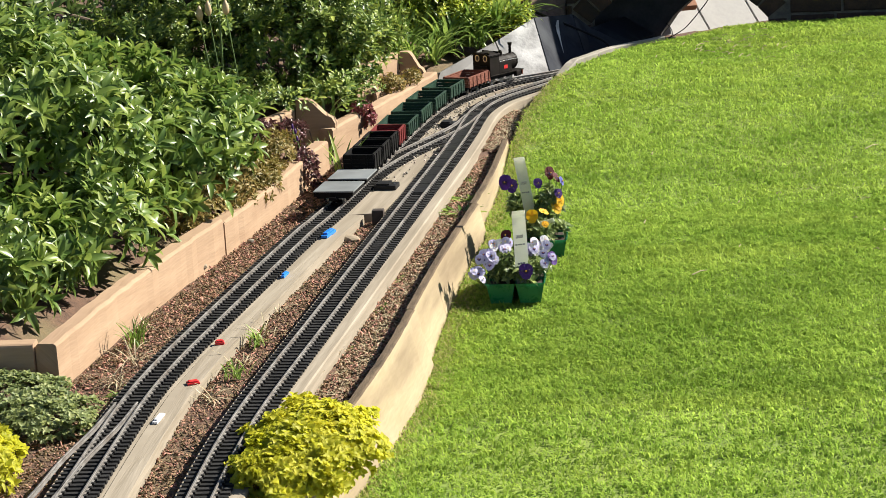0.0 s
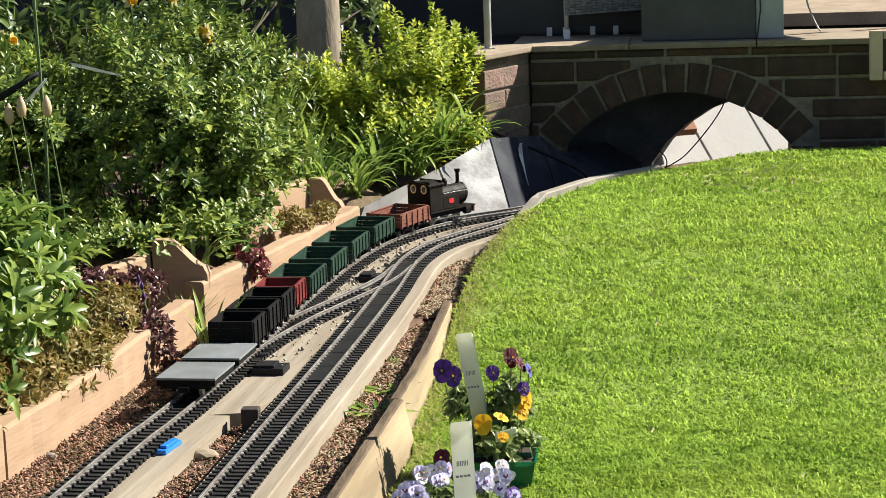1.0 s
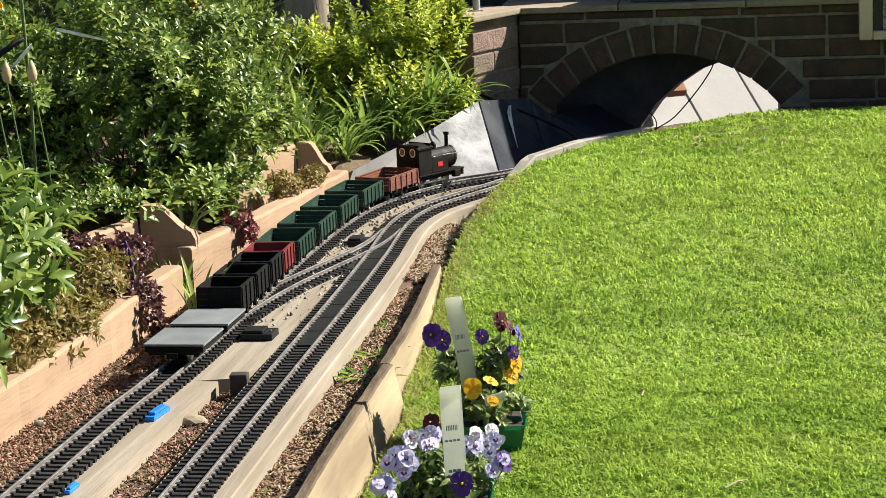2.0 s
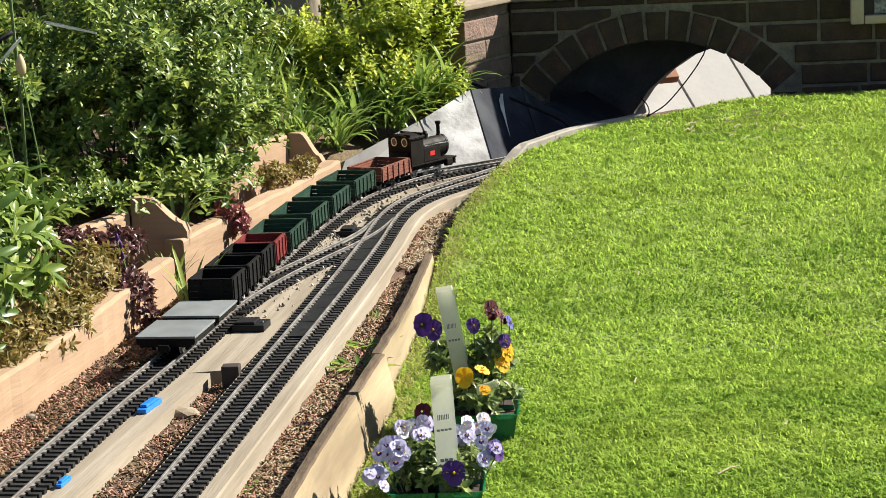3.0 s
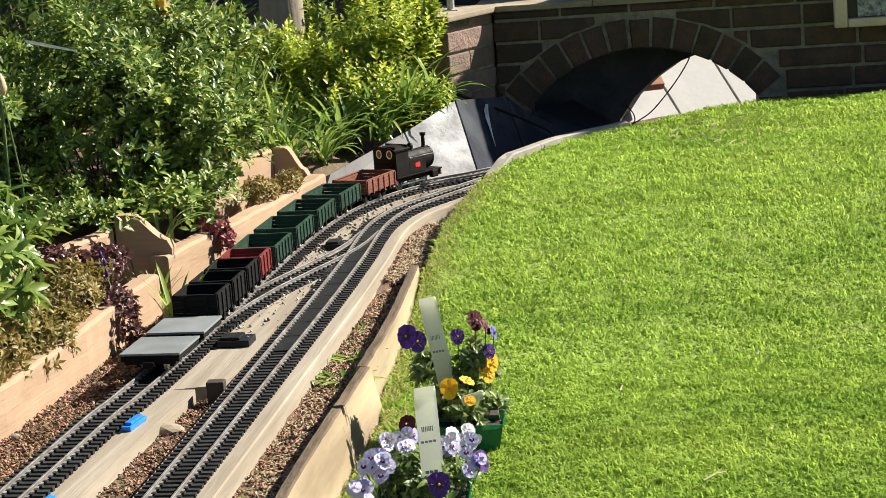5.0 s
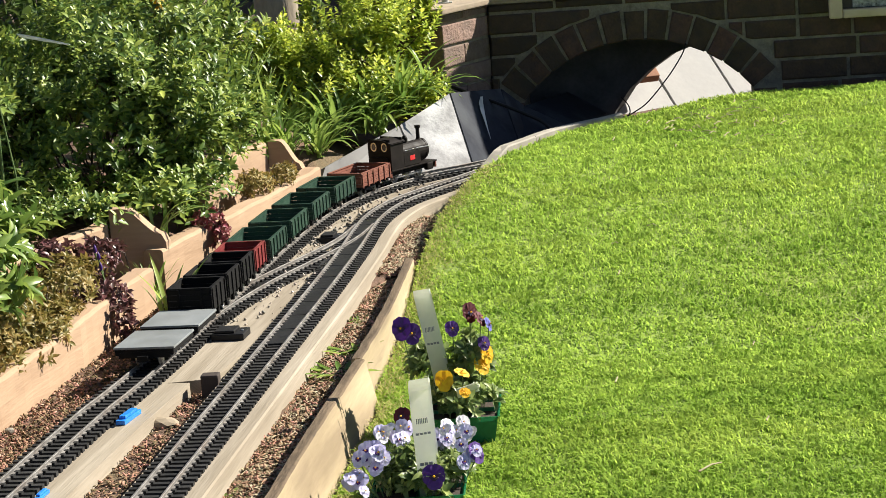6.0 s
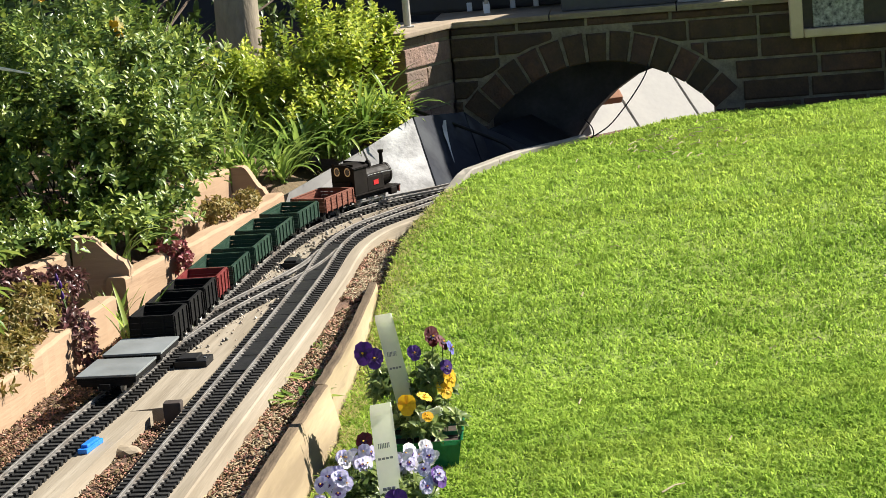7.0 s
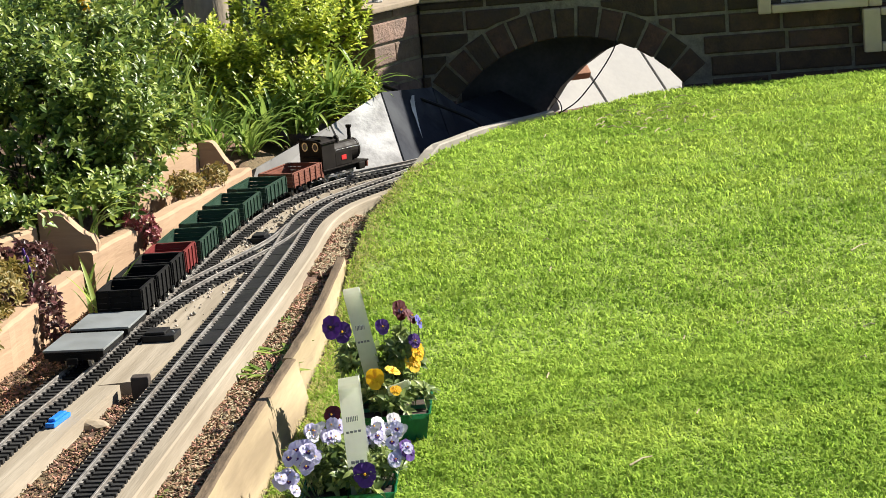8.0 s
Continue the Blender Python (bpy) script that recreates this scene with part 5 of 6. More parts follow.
shrub("lime_shrub", "bright yellow-green shrub with small leaves near the terrace", "shrub",
      [(-0.37, 6.72, 0.34, 0.19, 0.2, 0.18), (-0.62, 6.70, 0.29, 0.18, 0.20, 0.15), (-0.31, 6.85, 0.42, 0.11, 0.12, 0.13), (-0.47, 6.9, 0.46, 0.05, 0.06, 0.13), (-0.21, 6.76, 0.42, 0.05, 0.05, 0.10), (-0.50, 6.6, 0.24, 0.2, 0.2, 0.13), (-0.36, 6.62, 0.18, 0.2, 0.14, 0.12), (-0.62, 6.58, 0.20, 0.2, 0.14, 0.12), (-0.78, 6.62, 0.31, 0.14, 0.14, 0.13), (-0.68, 6.56, 0.37, 0.09, 0.10, 0.09), (-0.60, 6.85, 0.42, 0.04, 0.04, 0.08)],
      1300, 14, 0.026, 0.0155, "leaf_lime", 23, (-0.45, 6.75, 0.08), 60, 0.003, shoot=0.085, lift=2.2, shell=0.35)
shrub("shaded_shrub", "dark green shrub in shade behind the planting", "shrub",
      [(-1.3, 6.75, 0.30, 0.40, 0.4, 0.32), (-1.9, 6.2, 0.4, 0.5, 0.5, 0.45), (-0.95, 8.1, 0.4, 0.4, 0.3, 0.45), (-2.1, 5.0, 0.4, 0.45, 0.6, 0.42), (-1.7, 7.4, 0.5, 0.5, 0.4, 0.5)],
      1900, 6, 0.06, 0.021, "leaf_dark", 24, (-1.4, 6.8, 0.06), 30, 0.008)
shrub("ground_cover", "low bronze and yellow-green ground cover spilling over the timber", "ground cover",
      [(-1.01, 4.10, 0.085, 0.085, 0.30, 0.075), (-0.945, 4.40, 0.09, 0.07, 0.18, 0.07), (-1.085, 3.75, 0.075, 0.08, 0.2, 0.06), (-0.925, 4.18, 0.05, 0.035, 0.2, 0.06), (-0.965, 3.98, 0.05, 0.03, 0.15, 0.055)],
      1900, 5, 0.018, 0.0075, "leaf_bronze", 25, (-1.0, 4.15, 0.04), 10, 0.002)
shrub("trailing_plant", "small-leaved trailing plant on the timber wall", "ground cover",
      [(-0.595, 5.72, 0.085, 0.04, 0.09, 0.03), (-0.66, 5.58, 0.085, 0.05, 0.09, 0.04)], 330, 6, 0.015, 0.006, "leaf_bronze", 26, (-0.63, 5.7, 0.06), 8, 0.002)
shrub("purple_bugle", "dark purple leafy plant spilling over the timber wall", "plant",
      [(-0.872, 4.45, 0.055, 0.045, 0.07, 0.045), (-0.830, 4.40, 0.01, 0.022, 0.045, 0.055), (-0.905, 4.60, 0.10, 0.04, 0.08, 0.05), (-0.93, 4.76, 0.09, 0.05, 0.08, 0.03), (-0.985, 4.50, 0.13, 0.05, 0.10, 0.04)], 390, 5, 0.020, 0.010, "leaf_purple", 27, (-0.92, 4.62, 0.03), 8, 0.003)
shrub("red_heuchera", "small red-leaved plant behind the timber wall", "plant",
      [(-0.735, 5.17, 0.080, 0.04, 0.06, 0.022), (-0.704, 5.15, 0.035, 0.018, 0.05, 0.04)], 74, 6, 0.016, 0.010, "leaf_red", 28, (-0.74, 5.18, 0.04), 6, 0.002)
shrub("golden_bush", "rounded golden-yellow leafed bush beside the inner track", "bush",
      [(-0.555, 1.93, -0.01, 0.125, 0.20, 0.062), (-0.60, 1.80, -0.01, 0.10, 0.14, 0.055)], 2000, 7, 0.0155, 0.013, "leaf_yellow", 29, (-0.56, 1.9, -0.04), 10, 0.003, lift=0.8, spread_angle=66, shell=0.8)
shrub("stonecrop", "grey-green stonecrop mound on the soil", "plant",
      [(-1.26, 2.28, 0.0, 0.14, 0.13, 0.04), (-1.15, 2.16, -0.01, 0.10, 0.10, 0.035)], 900, 7, 0.015, 0.0095, "leaf_sedum", 30, (-1.23, 2.25, -0.03), 5, 0.002, lift=2.0, spread_angle=66, shell=0.8)
shrub("golden_bush", "small golden-leafed plant beside the outer track", "bush",
      [(-1.20, 1.84, 0.0, 0.06, 0.17, 0.05)], 520, 6, 0.022, 0.013, "leaf_yellow", 31, (-1.20, 1.84, -0.04), 6, 0.002)


def strap_clump(label, foot, n, length, width, seed, mat="leaf_strap", upright=0.6, name="strap_plant", arch=1.0, rise=None):
    """A clump of long arching strap leaves, each a folded ribbon."""
    r = rng(seed)
    top = thing(name, label, "plant", m=pose(*foot))
    vs, ts, k = [], [], 0
    for i in range(n):
        a = r.uniform(0, math.tau)
        L, w = length * r.uniform(0.6, 1.15), width * r.uniform(0.7, 1.2)
        out = np.array([math.cos(a), math.sin(a), 0])
        side = np.array([-math.sin(a), math.cos(a), 0])
        p = np.array([r.normal(0, 0.012), r.normal(0, 0.012), 0.0])
        ang = radians(90) * (upright + (1 - upright if rise is None else rise) * r.uniform(0, 1))
        bend = arch * r.uniform(0.5, 1.4)
        rows, m = [], 7
        for j in range(m + 1):
            u = j / m
            wj = w * (0.75 + 0.6 * u) * (1 - u ** 3)
            fold = np.array([0, 0, wj * 0.25])
            rows += [p - side * wj / 2 + fold, p, p + side * wj / 2 + fold]
            th = ang - bend * 1.6 * u ** 1.4
            p = p + (out * math.cos(th) + np.array([0, 0, 1]) * math.sin(th)) * L / m
        vs.append(np.array(rows))
        t = []
        for j in range(m):
            for q in (0, 1):
                a0, b0 = j * 3 + q, j * 3 + q + 1
                t += [(a0, b0, b0 + 3), (a0, b0 + 3, a0 + 3)]
        ts.append(np.array(t) + k)
        k += len(rows)
    ob = new("leaves", cloud_mesh("leaves", np.vstack(vs), np.vstack(ts), M[mat]))
    hang(ob, top)
    return top


ST = "clump of long arching green strap leaves"
for i, (foot, n, L, w, up, ar) in enumerate([
        ((-0.50, 6.36, 0.08), 46, 0.24, 0.012, 0.45, 1.1), ((-0.40, 6.45, 0.10), 40, 0.24, 0.012, 0.40, 1.1), ((-0.62, 6.12, 0.06), 40, 0.20, 0.011, 0.45, 1.1),
        ((-0.66, 6.30, 0.06), 40, 0.22, 0.010, 0.7, 0.8), ((-0.80, 6.40, 0.08), 36, 0.28, 0.011, 0.72, 0.7), ((-0.52, 6.50, 0.08), 30, 0.22, 0.011, 0.6, 0.9),
        ((-0.22, 6.60, 0.14), 34, 0.24, 0.011, 0.4, 1.0), ((-0.54, 6.18, 0.06), 44, 0.22, 0.011, 0.35, 1.0), ((-0.42, 6.46, 0.08), 40, 0.21, 0.011, 0.5, 1.0), ((-0.70, 6.10, 0.06), 36, 0.17, 0.009, 0.4, 1.0), ((-0.30, 6.52, 0.12), 40, 0.27, 0.012, 0.5, 1.0), ((-0.95, 6.30, 0.12), 44, 0.52, 0.012, 0.8, 0.6), ((-0.98, 6.72, 0.10), 40, 0.5, 0.012, 0.8, 0.6), ((-0.88, 6.12, 0.08), 34, 0.30, 0.012, 0.72, 0.7), ((-0.60, 6.40, 0.07), 30, 0.24, 0.012, 0.65, 0.8),
        ((-0.76, 6.06, 0.05), 34, 0.42, 0.011, 0.80, 0.5), ((-0.67, 6.10, 0.05), 26, 0.32, 0.011, 0.76, 0.6), ((-0.84, 6.34, 0.08), 30, 0.52, 0.011, 0.84, 0.5), ((-0.36, 6.40, 0.08), 22, 0.26, 0.010, 0.42, 1.0)]):
    strap_clump(ST, foot, n, L * 0.92, w * 1.05, 40 + i, upright=up, arch=ar)
strap_clump("spiky green iris clump beside the outer track", (-0.742, 4.50, -0.035), 9, 0.185, 0.0115, 60, upright=0.70, name="iris_plant", arch=0.35)
strap_clump("small green plant growing in the step of the timber wall", (-0.822, 4.785, -0.03), 30, 0.10, 0.007, 69, upright=0.7, name="green_tuft", arch=0.4)
strap_clump("long drooping strap leaves over the timber wall", (-0.83, 4.97, 0.07), 9, 0.25, 0.011, 61, upright=0.45, arch=1.0)
strap_clump("dry and green grass tuft at the foot of the timber wall", (-1.075, 2.75, -0.03), 26, 0.085, 0.004, 62, upright=0.6, name="grass_tuft", arch=0.6)
strap_clump("grass tuft growing behind the timber wall", (-1.22, 2.95, 0.07), 40, 0.16, 0.006, 63, upright=0.65, name="grass_tuft", arch=0.7)
strap_clump("grass tuft growing behind the timber wall", (-1.32, 2.72, 0.06), 40, 0.16, 0.007, 64, upright=0.65, name="grass_tuft", arch=0.7)
strap_clump("small weed tuft between the tracks", (-0.80, 2.46, -0.03), 18, 0.06, 0.006, 65, upright=0.4, name="weed", arch=0.8)
strap_clump("small weed tuft between the tracks", (-0.78, 2.72, -0.03), 16, 0.06, 0.006, 66, upright=0.4, name="weed", arch=0.8)
strap_clump("flat green weed on the mulch", (-0.36, 4.08, -0.052), 26, 0.085, 0.012, 67, upright=0.02, rise=0.22, name="weed", arch=0.12)
strap_clump("flat green weed on the mulch", (-0.345, 4.24, -0.052), 22, 0.075, 0.011, 68, upright=0.02, rise=0.22, name="weed", arch=0.12)


DRY = "dry straw-coloured grass tuft on the soil"
for i, (x, y, n, L) in enumerate([(-0.775, 2.80, 22, 0.075), (-0.80, 2.58, 18, 0.06), (-0.765, 3.0, 16, 0.055), (-1.055, 2.62, 24, 0.08), (-1.08, 2.92, 22, 0.07), (-0.83, 2.32, 20, 0.06), (-1.06, 2.46, 24, 0.07),
                                  (-0.60, 2.62, 18, 0.05), (-0.56, 2.90, 18, 0.05), (-0.515, 3.20, 16, 0.045), (-0.47, 3.45, 14, 0.045), (-0.61, 2.44, 18, 0.05)]):
    strap_clump(DRY, (x, y, -0.034 if x < -0.63 else -0.053), n, L, 0.003, 110 + i, mat="straw", upright=0.15, rise=0.6, name="dry_tuft", arch=0.7)
for i, (x, y, n, L) in enumerate([(-0.585, 2.72, 26, 0.03), (-0.535, 3.05, 24, 0.028), (-0.49, 3.32, 22, 0.028), (-0.62, 2.52, 26, 0.03), (-0.36, 4.5, 18, 0.03), (-1.03, 2.36, 30, 0.04)]):
    strap_clump("small yellow-green weed growing in the bark mulch", (x, y, -0.034 if x < -0.7 else -0.053), n, L, 0.007, 130 + i, upright=0.05, rise=0.6, name="weed", arch=0.4)


def build_trunk():
    bm = bmesh.new()
    pts = [(-0.76 + 0.02 * math.sin(i), 7.42, -0.05 + 0.35 * i) for i in range(8)]
    tube(bm, pts, 0.082, 14, 0.06)
    top = thing("tree", "tree with a pale bare trunk behind the shrubs", "tree", m=pose(0, 0, 0))
    part("trunk", bm, M["bark"], top, smooth=True)
    bm = bmesh.new()
    tube(bm, [(-0.74, 7.42, 1.3), (-0.9, 7.3, 1.8), (-1.2, 7.3, 2.3)], 0.035, 8, 0.012)
    tube(bm, [(-0.74, 7.42, 1.7), (-0.5, 7.5, 2.2), (-0.3, 7.5, 2.7)], 0.03, 8, 0.01)
    part("limb", bm, M["bark"], top)
    r = rng(77)
    (v, t), c = whorls(r, [(-0.8, 7.5, 3.0, 0.8, 0.5, 0.6), (-0.4, 7.6, 3.3, 0.6, 0.5, 0.5)], 650, 6, 0.06, 0.025)
    hang(new("crown", cloud_mesh("crown", v, t, M["leaf_dark"])), top)


build_trunk()


def flower_stem(name, label, foot, top, head, mat, seed, size=0.02):
    t = thing(name, label, "flower", m=pose(*foot))
    d = Vector(top) - Vector(foot)
    bm = bmesh.new()
    tube(bm, [(0, 0, 0), d * 0.5 + Vector((0.01, 0, 0)), d], 0.0025, 6, 0.002)
    part("stem", bm, M["green_stem"], t)
    bm = bmesh.new()
    if head == "bud":
        lathe(bm, [(0.002, 0), (size * 0.42, size * 0.3), (size * 0.55, size * 0.9), (size * 0.42, size * 1.6), (size * 0.12, size * 2.3)], 10, Matrix.Translation(d))
        part("bud", bm, M[mat], t, smooth=True)
    else:
        r = rng(seed)
        n = 6
        turn = pose(0, 0, 0, float(r.uniform(-25, 10)), 0, float(r.uniform(-60, 60)))
        a = np.arange(n) * math.tau / n
        way = np.stack([np.cos(a), 0.15 - 0.3 * r.uniform(size=n), np.sin(a)], 1) @ np.array(turn.to_3x3()).T
        face = np.array(turn.to_3x3() @ Vector((0, -1, 0)))
        v, tr = leaf_arrays(np.tile(np.array(d), (n, 1)), way, np.tile(face, (n, 1)), size, size * 0.62, 0.15, 0.1)
        bm.free()
        hang(new("petals", cloud_mesh("petals", v, tr, M["petal_cream"])), t)
        bm = bmesh.new()
        lathe(bm, [(0.002, 0), (size * 0.32, 0.002), (size * 0.36, size * 0.55), (size * 0.48, size * 0.72), (size * 0.40, size * 0.70), (size * 0.25, size * 0.3)], 14, Matrix.Translation(d) @ turn @ pose(0, 0, 0, 90))
        part("trumpet", bm, M[mat], t, "orange-yellow trumpet", smooth=True)


for i, (x, y, z) in enumerate([(-1.144, 4.6, 0.50), (-1.172, 4.6, 0.485), (-1.088, 4.6, 0.50)]):
    flower_stem("tulip", "closed beige tulip bud on a thin stem", (x + 0.02, y + 0.02, 0.12), (x, y, z), "bud", "petal_beige", 70 + i, 0.021)
for i, (x, y, z) in enumerate([(-0.856, 5.5, 0.61), (-0.85, 5.52, 0.585), (-1.07, 5.6, 0.69), (-0.95, 5.6, 0.69), (-1.36, 5.45, 0.605), (-1.40, 5.5, 0.61)]):
    flower_stem("daffodil", "yellow daffodil flower above the shrubs", (x + 0.03, y + 0.03, 0.12), (x, y, z), "flower", "petal_yellow", 80 + i, 0.026)
for i, (x, y, z) in enumerate([(-0.880, 4.47, 0.135), (-0.872, 4.44, 0.118), (-0.892, 4.50, 0.145)]):
    flower_stem("bugle_flower", "small purple flower spike among purple leaves", (x, y, 0.04), (x, y, z), "bud", "petal_purple", 90 + i, 0.008)

# ---- pansy packs on the lawn ----
M["tray"] = material("green_plastic_tray", (0.010, 0.13, 0.055), (0.020, 0.20, 0.085), 30, 0.3, bump=0.1, through_light=0.25)
M["tag_white"] = material("white_label_card", (0.80, 0.83, 0.71), (0.88, 0.90, 0.79), 20, 0.5, bump=0.05, through_light=0.85)
M["tag_print"] = material("grey_label_print", (0.16, 0.17, 0.20), (0.24, 0.25, 0.28), 20, 0.6, bump=0)
M["compost"] = material("compost", (0.025, 0.017, 0.012), (0.06, 0.04, 0.03), 80, 0.95, bump=0.6)


def petal(bm, m, w, h):
    """One round petal, gently cupped, standing on its narrow end."""
    pts = [(0, 0, 0), (-0.30, 0.20, 0.03), (-0.50, 0.50, 0.09), (-0.47, 0.74, -0.03), (-0.27, 0.96, 0.06), (0, 1.02, -0.10), (0.27, 0.96, 0.05), (0.47, 0.74, -0.05), (0.50, 0.50, 0.08), (0.30, 0.20, 0.03)]
    vs = [bm.verts.new(m @ Vector((x * w, y * h, z * h + random.uniform(-0.008, 0.008) * h))) for x, y, z in pts]
    c = bm.verts.new(m @ Vector((0, 0.55 * h, -0.05 * h)))
    for i in range(len(vs)):
        bm.faces.new((c, vs[i], vs[(i + 1) % len(vs)]))


def pansy(pack, at, size, mat, face, heading, tilt):
    m = pose(*at, 90 - tilt, 0, heading)
    bm = bmesh.new()
    for a, s in ((35, 1.0), (-35, 1.0), (100, 0.9), (-100, 0.9), (180, 1.05)):
        petal(bm, m @ pose(0, 0, 0.0012 * (1 if abs(a) > 60 else 0), 0, 0, a), size * 0.62 * s, size * 0.52 * s)
    fl = part("pansy_flower", bm, M[mat], pack, smooth=True)
    bm = bmesh.new()
    for a in (100, -100, 180):
        petal(bm, m @ pose(0, 0, 0.003, 0, 0, a), size * 0.20, size * 0.19)
    part("flower_face", bm, M[face], fl)
    bm = bmesh.new()
    lathe(bm, [(0.0004, 0), (size * 0.06, 0.0005), (size * 0.03, 0.003)], 6, m @ pose(0, 0, 0.004))
    part("flower_eye", bm, M["petal_yellow"], fl)
    bm = bmesh.new()
    p = Vector(at)
    tube(bm, [(p.x * 0.7, p.y * 0.8 + 0.01, 0.045), (p.x, p.y + 0.012, p.z - 0.012), p - (m.to_3x3() @ Vector((0, 0, 0.002)))], 0.0012, 5)
    part("flower_stem", bm, M["green_stem"], pack)


def build_pack(label, x0, y0, w, d, z, heading, flowers, leaf_n, seed, handle, lush):
    pack = thing("pansy_pack", label, "flower tray", "pansy packs on the lawn", m=pose(x0, y0, z, 0, 0, heading))
    # a tapered six-cell tray
    h, cells = 0.055, []
    for iy in range(3):
        for ix in range(2):
            cx, cy = (ix - 0.5) * w / 2, (iy + 0.5) * d / 3
            a, b = w / 4 - 0.001, d / 6 - 0.001
            bm = bmesh.new()
            lo = [bm.verts.new((cx + sx * a * 0.72, cy + sy * b * 0.72, 0)) for sx, sy in ((-1, -1), (1, -1), (1, 1), (-1, 1))]
            hi = [bm.verts.new((cx + sx * a, cy + sy * b, h)) for sx, sy in ((-1, -1), (1, -1), (1, 1), (-1, 1))]
            rim = [bm.verts.new((cx + sx * (a + 0.003), cy + sy * (b + 0.003), h)) for sx, sy in ((-1, -1), (1, -1), (1, 1), (-1, 1))]
            bm.faces.new(lo[::-1])
            for i in range(4):
                j = (i + 1) % 4
                bm.faces.new((lo[i], lo[j], hi[j], hi[i]))
                bm.faces.new((hi[i], hi[j], rim[j], rim[i]))
            cells.append((cx, cy))
            part("tray_cell", bm, M["tray"], pack, "translucent green plastic cell")
    for cx, cy in cells:
        part("compost", boxes((cx - w / 4 * 0.86, cx + w / 4 * 0.86, cy - d / 6 * 0.86, cy + d / 6 * 0.86, h - 0.014, h - 0.006)), M["compost"], pack)
    rr = rng(seed)
    (v, t), c = whorls(rr, [(0, d * 0.5, 0.070, w * 0.44, d * 0.46, 0.034)] + lush, leaf_n, 6, 0.023, 0.012, shell=0.3, lift=0.8, droop=0.35)
    hang(new("leaves", cloud_mesh("leaves", v, t, M["leaf_pansy"])), pack)
    for f in flowers:
        pansy(pack, *f)
    # carry handle: a card band bent over the tray
    hx, wide, hy0, hy1, top, lean = handle
    n, pts = 56, []
    for i in range(n + 1):
        u = i / n
        if u < 0.42:
            pts.append((hy0, h - 0.02 + (top + 0.005 - h) * u / 0.42))
        elif u <= 0.58:
            th = math.pi * (u - 0.42) / 0.16
            pts.append(((hy0 + hy1) / 2 - (hy1 - hy0) / 2 * math.cos(th), top - 0.015 + 0.015 * math.sin(th)))
        else:
            pts.append((hy1, top - 0.015 - (top - 0.015 - h) * (u - 0.58) / 0.42))
    bm = bmesh.new()
    rows = []
    for y, zz in pts:
        sh = lean * (zz - h)
        rows.append([bm.verts.new((hx + sh - wide / 2, y - 0.006, zz)), bm.verts.new((hx + sh + wide / 2, y + 0.006, zz))])
    for a, b in zip(rows, rows[1:]):
        bm.faces.new((a[0], a[1], b[1], b[0]))
    card = part("label_band", bm, M["tag_white"], pack, "white card label band used as handle")
    L = top - 0.02 - h

    def bars(u, cols, hgt, mat, span=0.78):
        zz = h - 0.01 + L * u
        sh = lean * (zz - h)
        for i in range(cols):
            a = hx + sh - wide * span / 2 + wide * span * i / cols
            k = (a + wide * span / cols / 2 - hx - sh) / wide * 0.012
            part("print_bar", boxes((a + 0.0006, a + wide * span / cols - 0.0006, hy0 + k - 0.0022, hy0 + k - 0.0010, zz - hgt / 2, zz + hgt / 2)), M[mat], card)
    bars(0.80, 7, 0.0085, "tag_print", 0.6)
    bars(0.67, 4, 0.0035, "tag_print")
    bars(0.36, 3, 0.005, "tag_print", 0.66)
    return pack


def bunch(seed, spots):
    """Flowers scattered in loose bunches: centre, spread, count, size and colours."""
    r, out = random.Random(seed), []
    for (x, y, z), (sx, sy, sz), n, size, colours in spots:
        for k in range(n):
            mat, face = colours[k % len(colours)]
            out.append(((x + r.uniform(-sx, sx), y + r.uniform(-sy, sy), z + r.uniform(-sz, sz)), size * r.uniform(0.85, 1.12), mat, face,
                        r.uniform(-45, 50), r.uniform(10, 50)))
    return out


LI, WH, LW = ("petal_lilac", "petal_purple"), ("petal_white", "petal_lilac"), ("petal_lilac", "petal_white")
P1 = [((0.03, 0.0, 0.088), 0.040, "petal_purple", "petal_dark", 10, 20), ((0.098, 0.06, 0.106), 0.036, "petal_purple", "petal_white", 55, 20), ((-0.028, 0.16, 0.146), 0.032, "petal_red", "petal_dark", -20, 30)]
P1 += bunch(3, [((-0.098, 0.015, 0.082), (0.018, 0.02, 0.016), 9, 0.023, (LW, LI)), ((-0.070, 0.05, 0.112), (0.022, 0.03, 0.016), 13, 0.025, (LI, LW, LI)), ((-0.042, 0.12, 0.130), (0.028, 0.035, 0.012), 11, 0.025, (LI, LW, WH)),
                ((0.032, 0.09, 0.122), (0.024, 0.03, 0.016), 10, 0.025, (WH, LI, LW)), ((0.068, 0.11, 0.128), (0.024, 0.03, 0.016), 12, 0.025, (WH, LI, WH)), ((0.085, 0.06, 0.104), (0.014, 0.03, 0.014), 6, 0.024, (LI, LW))])
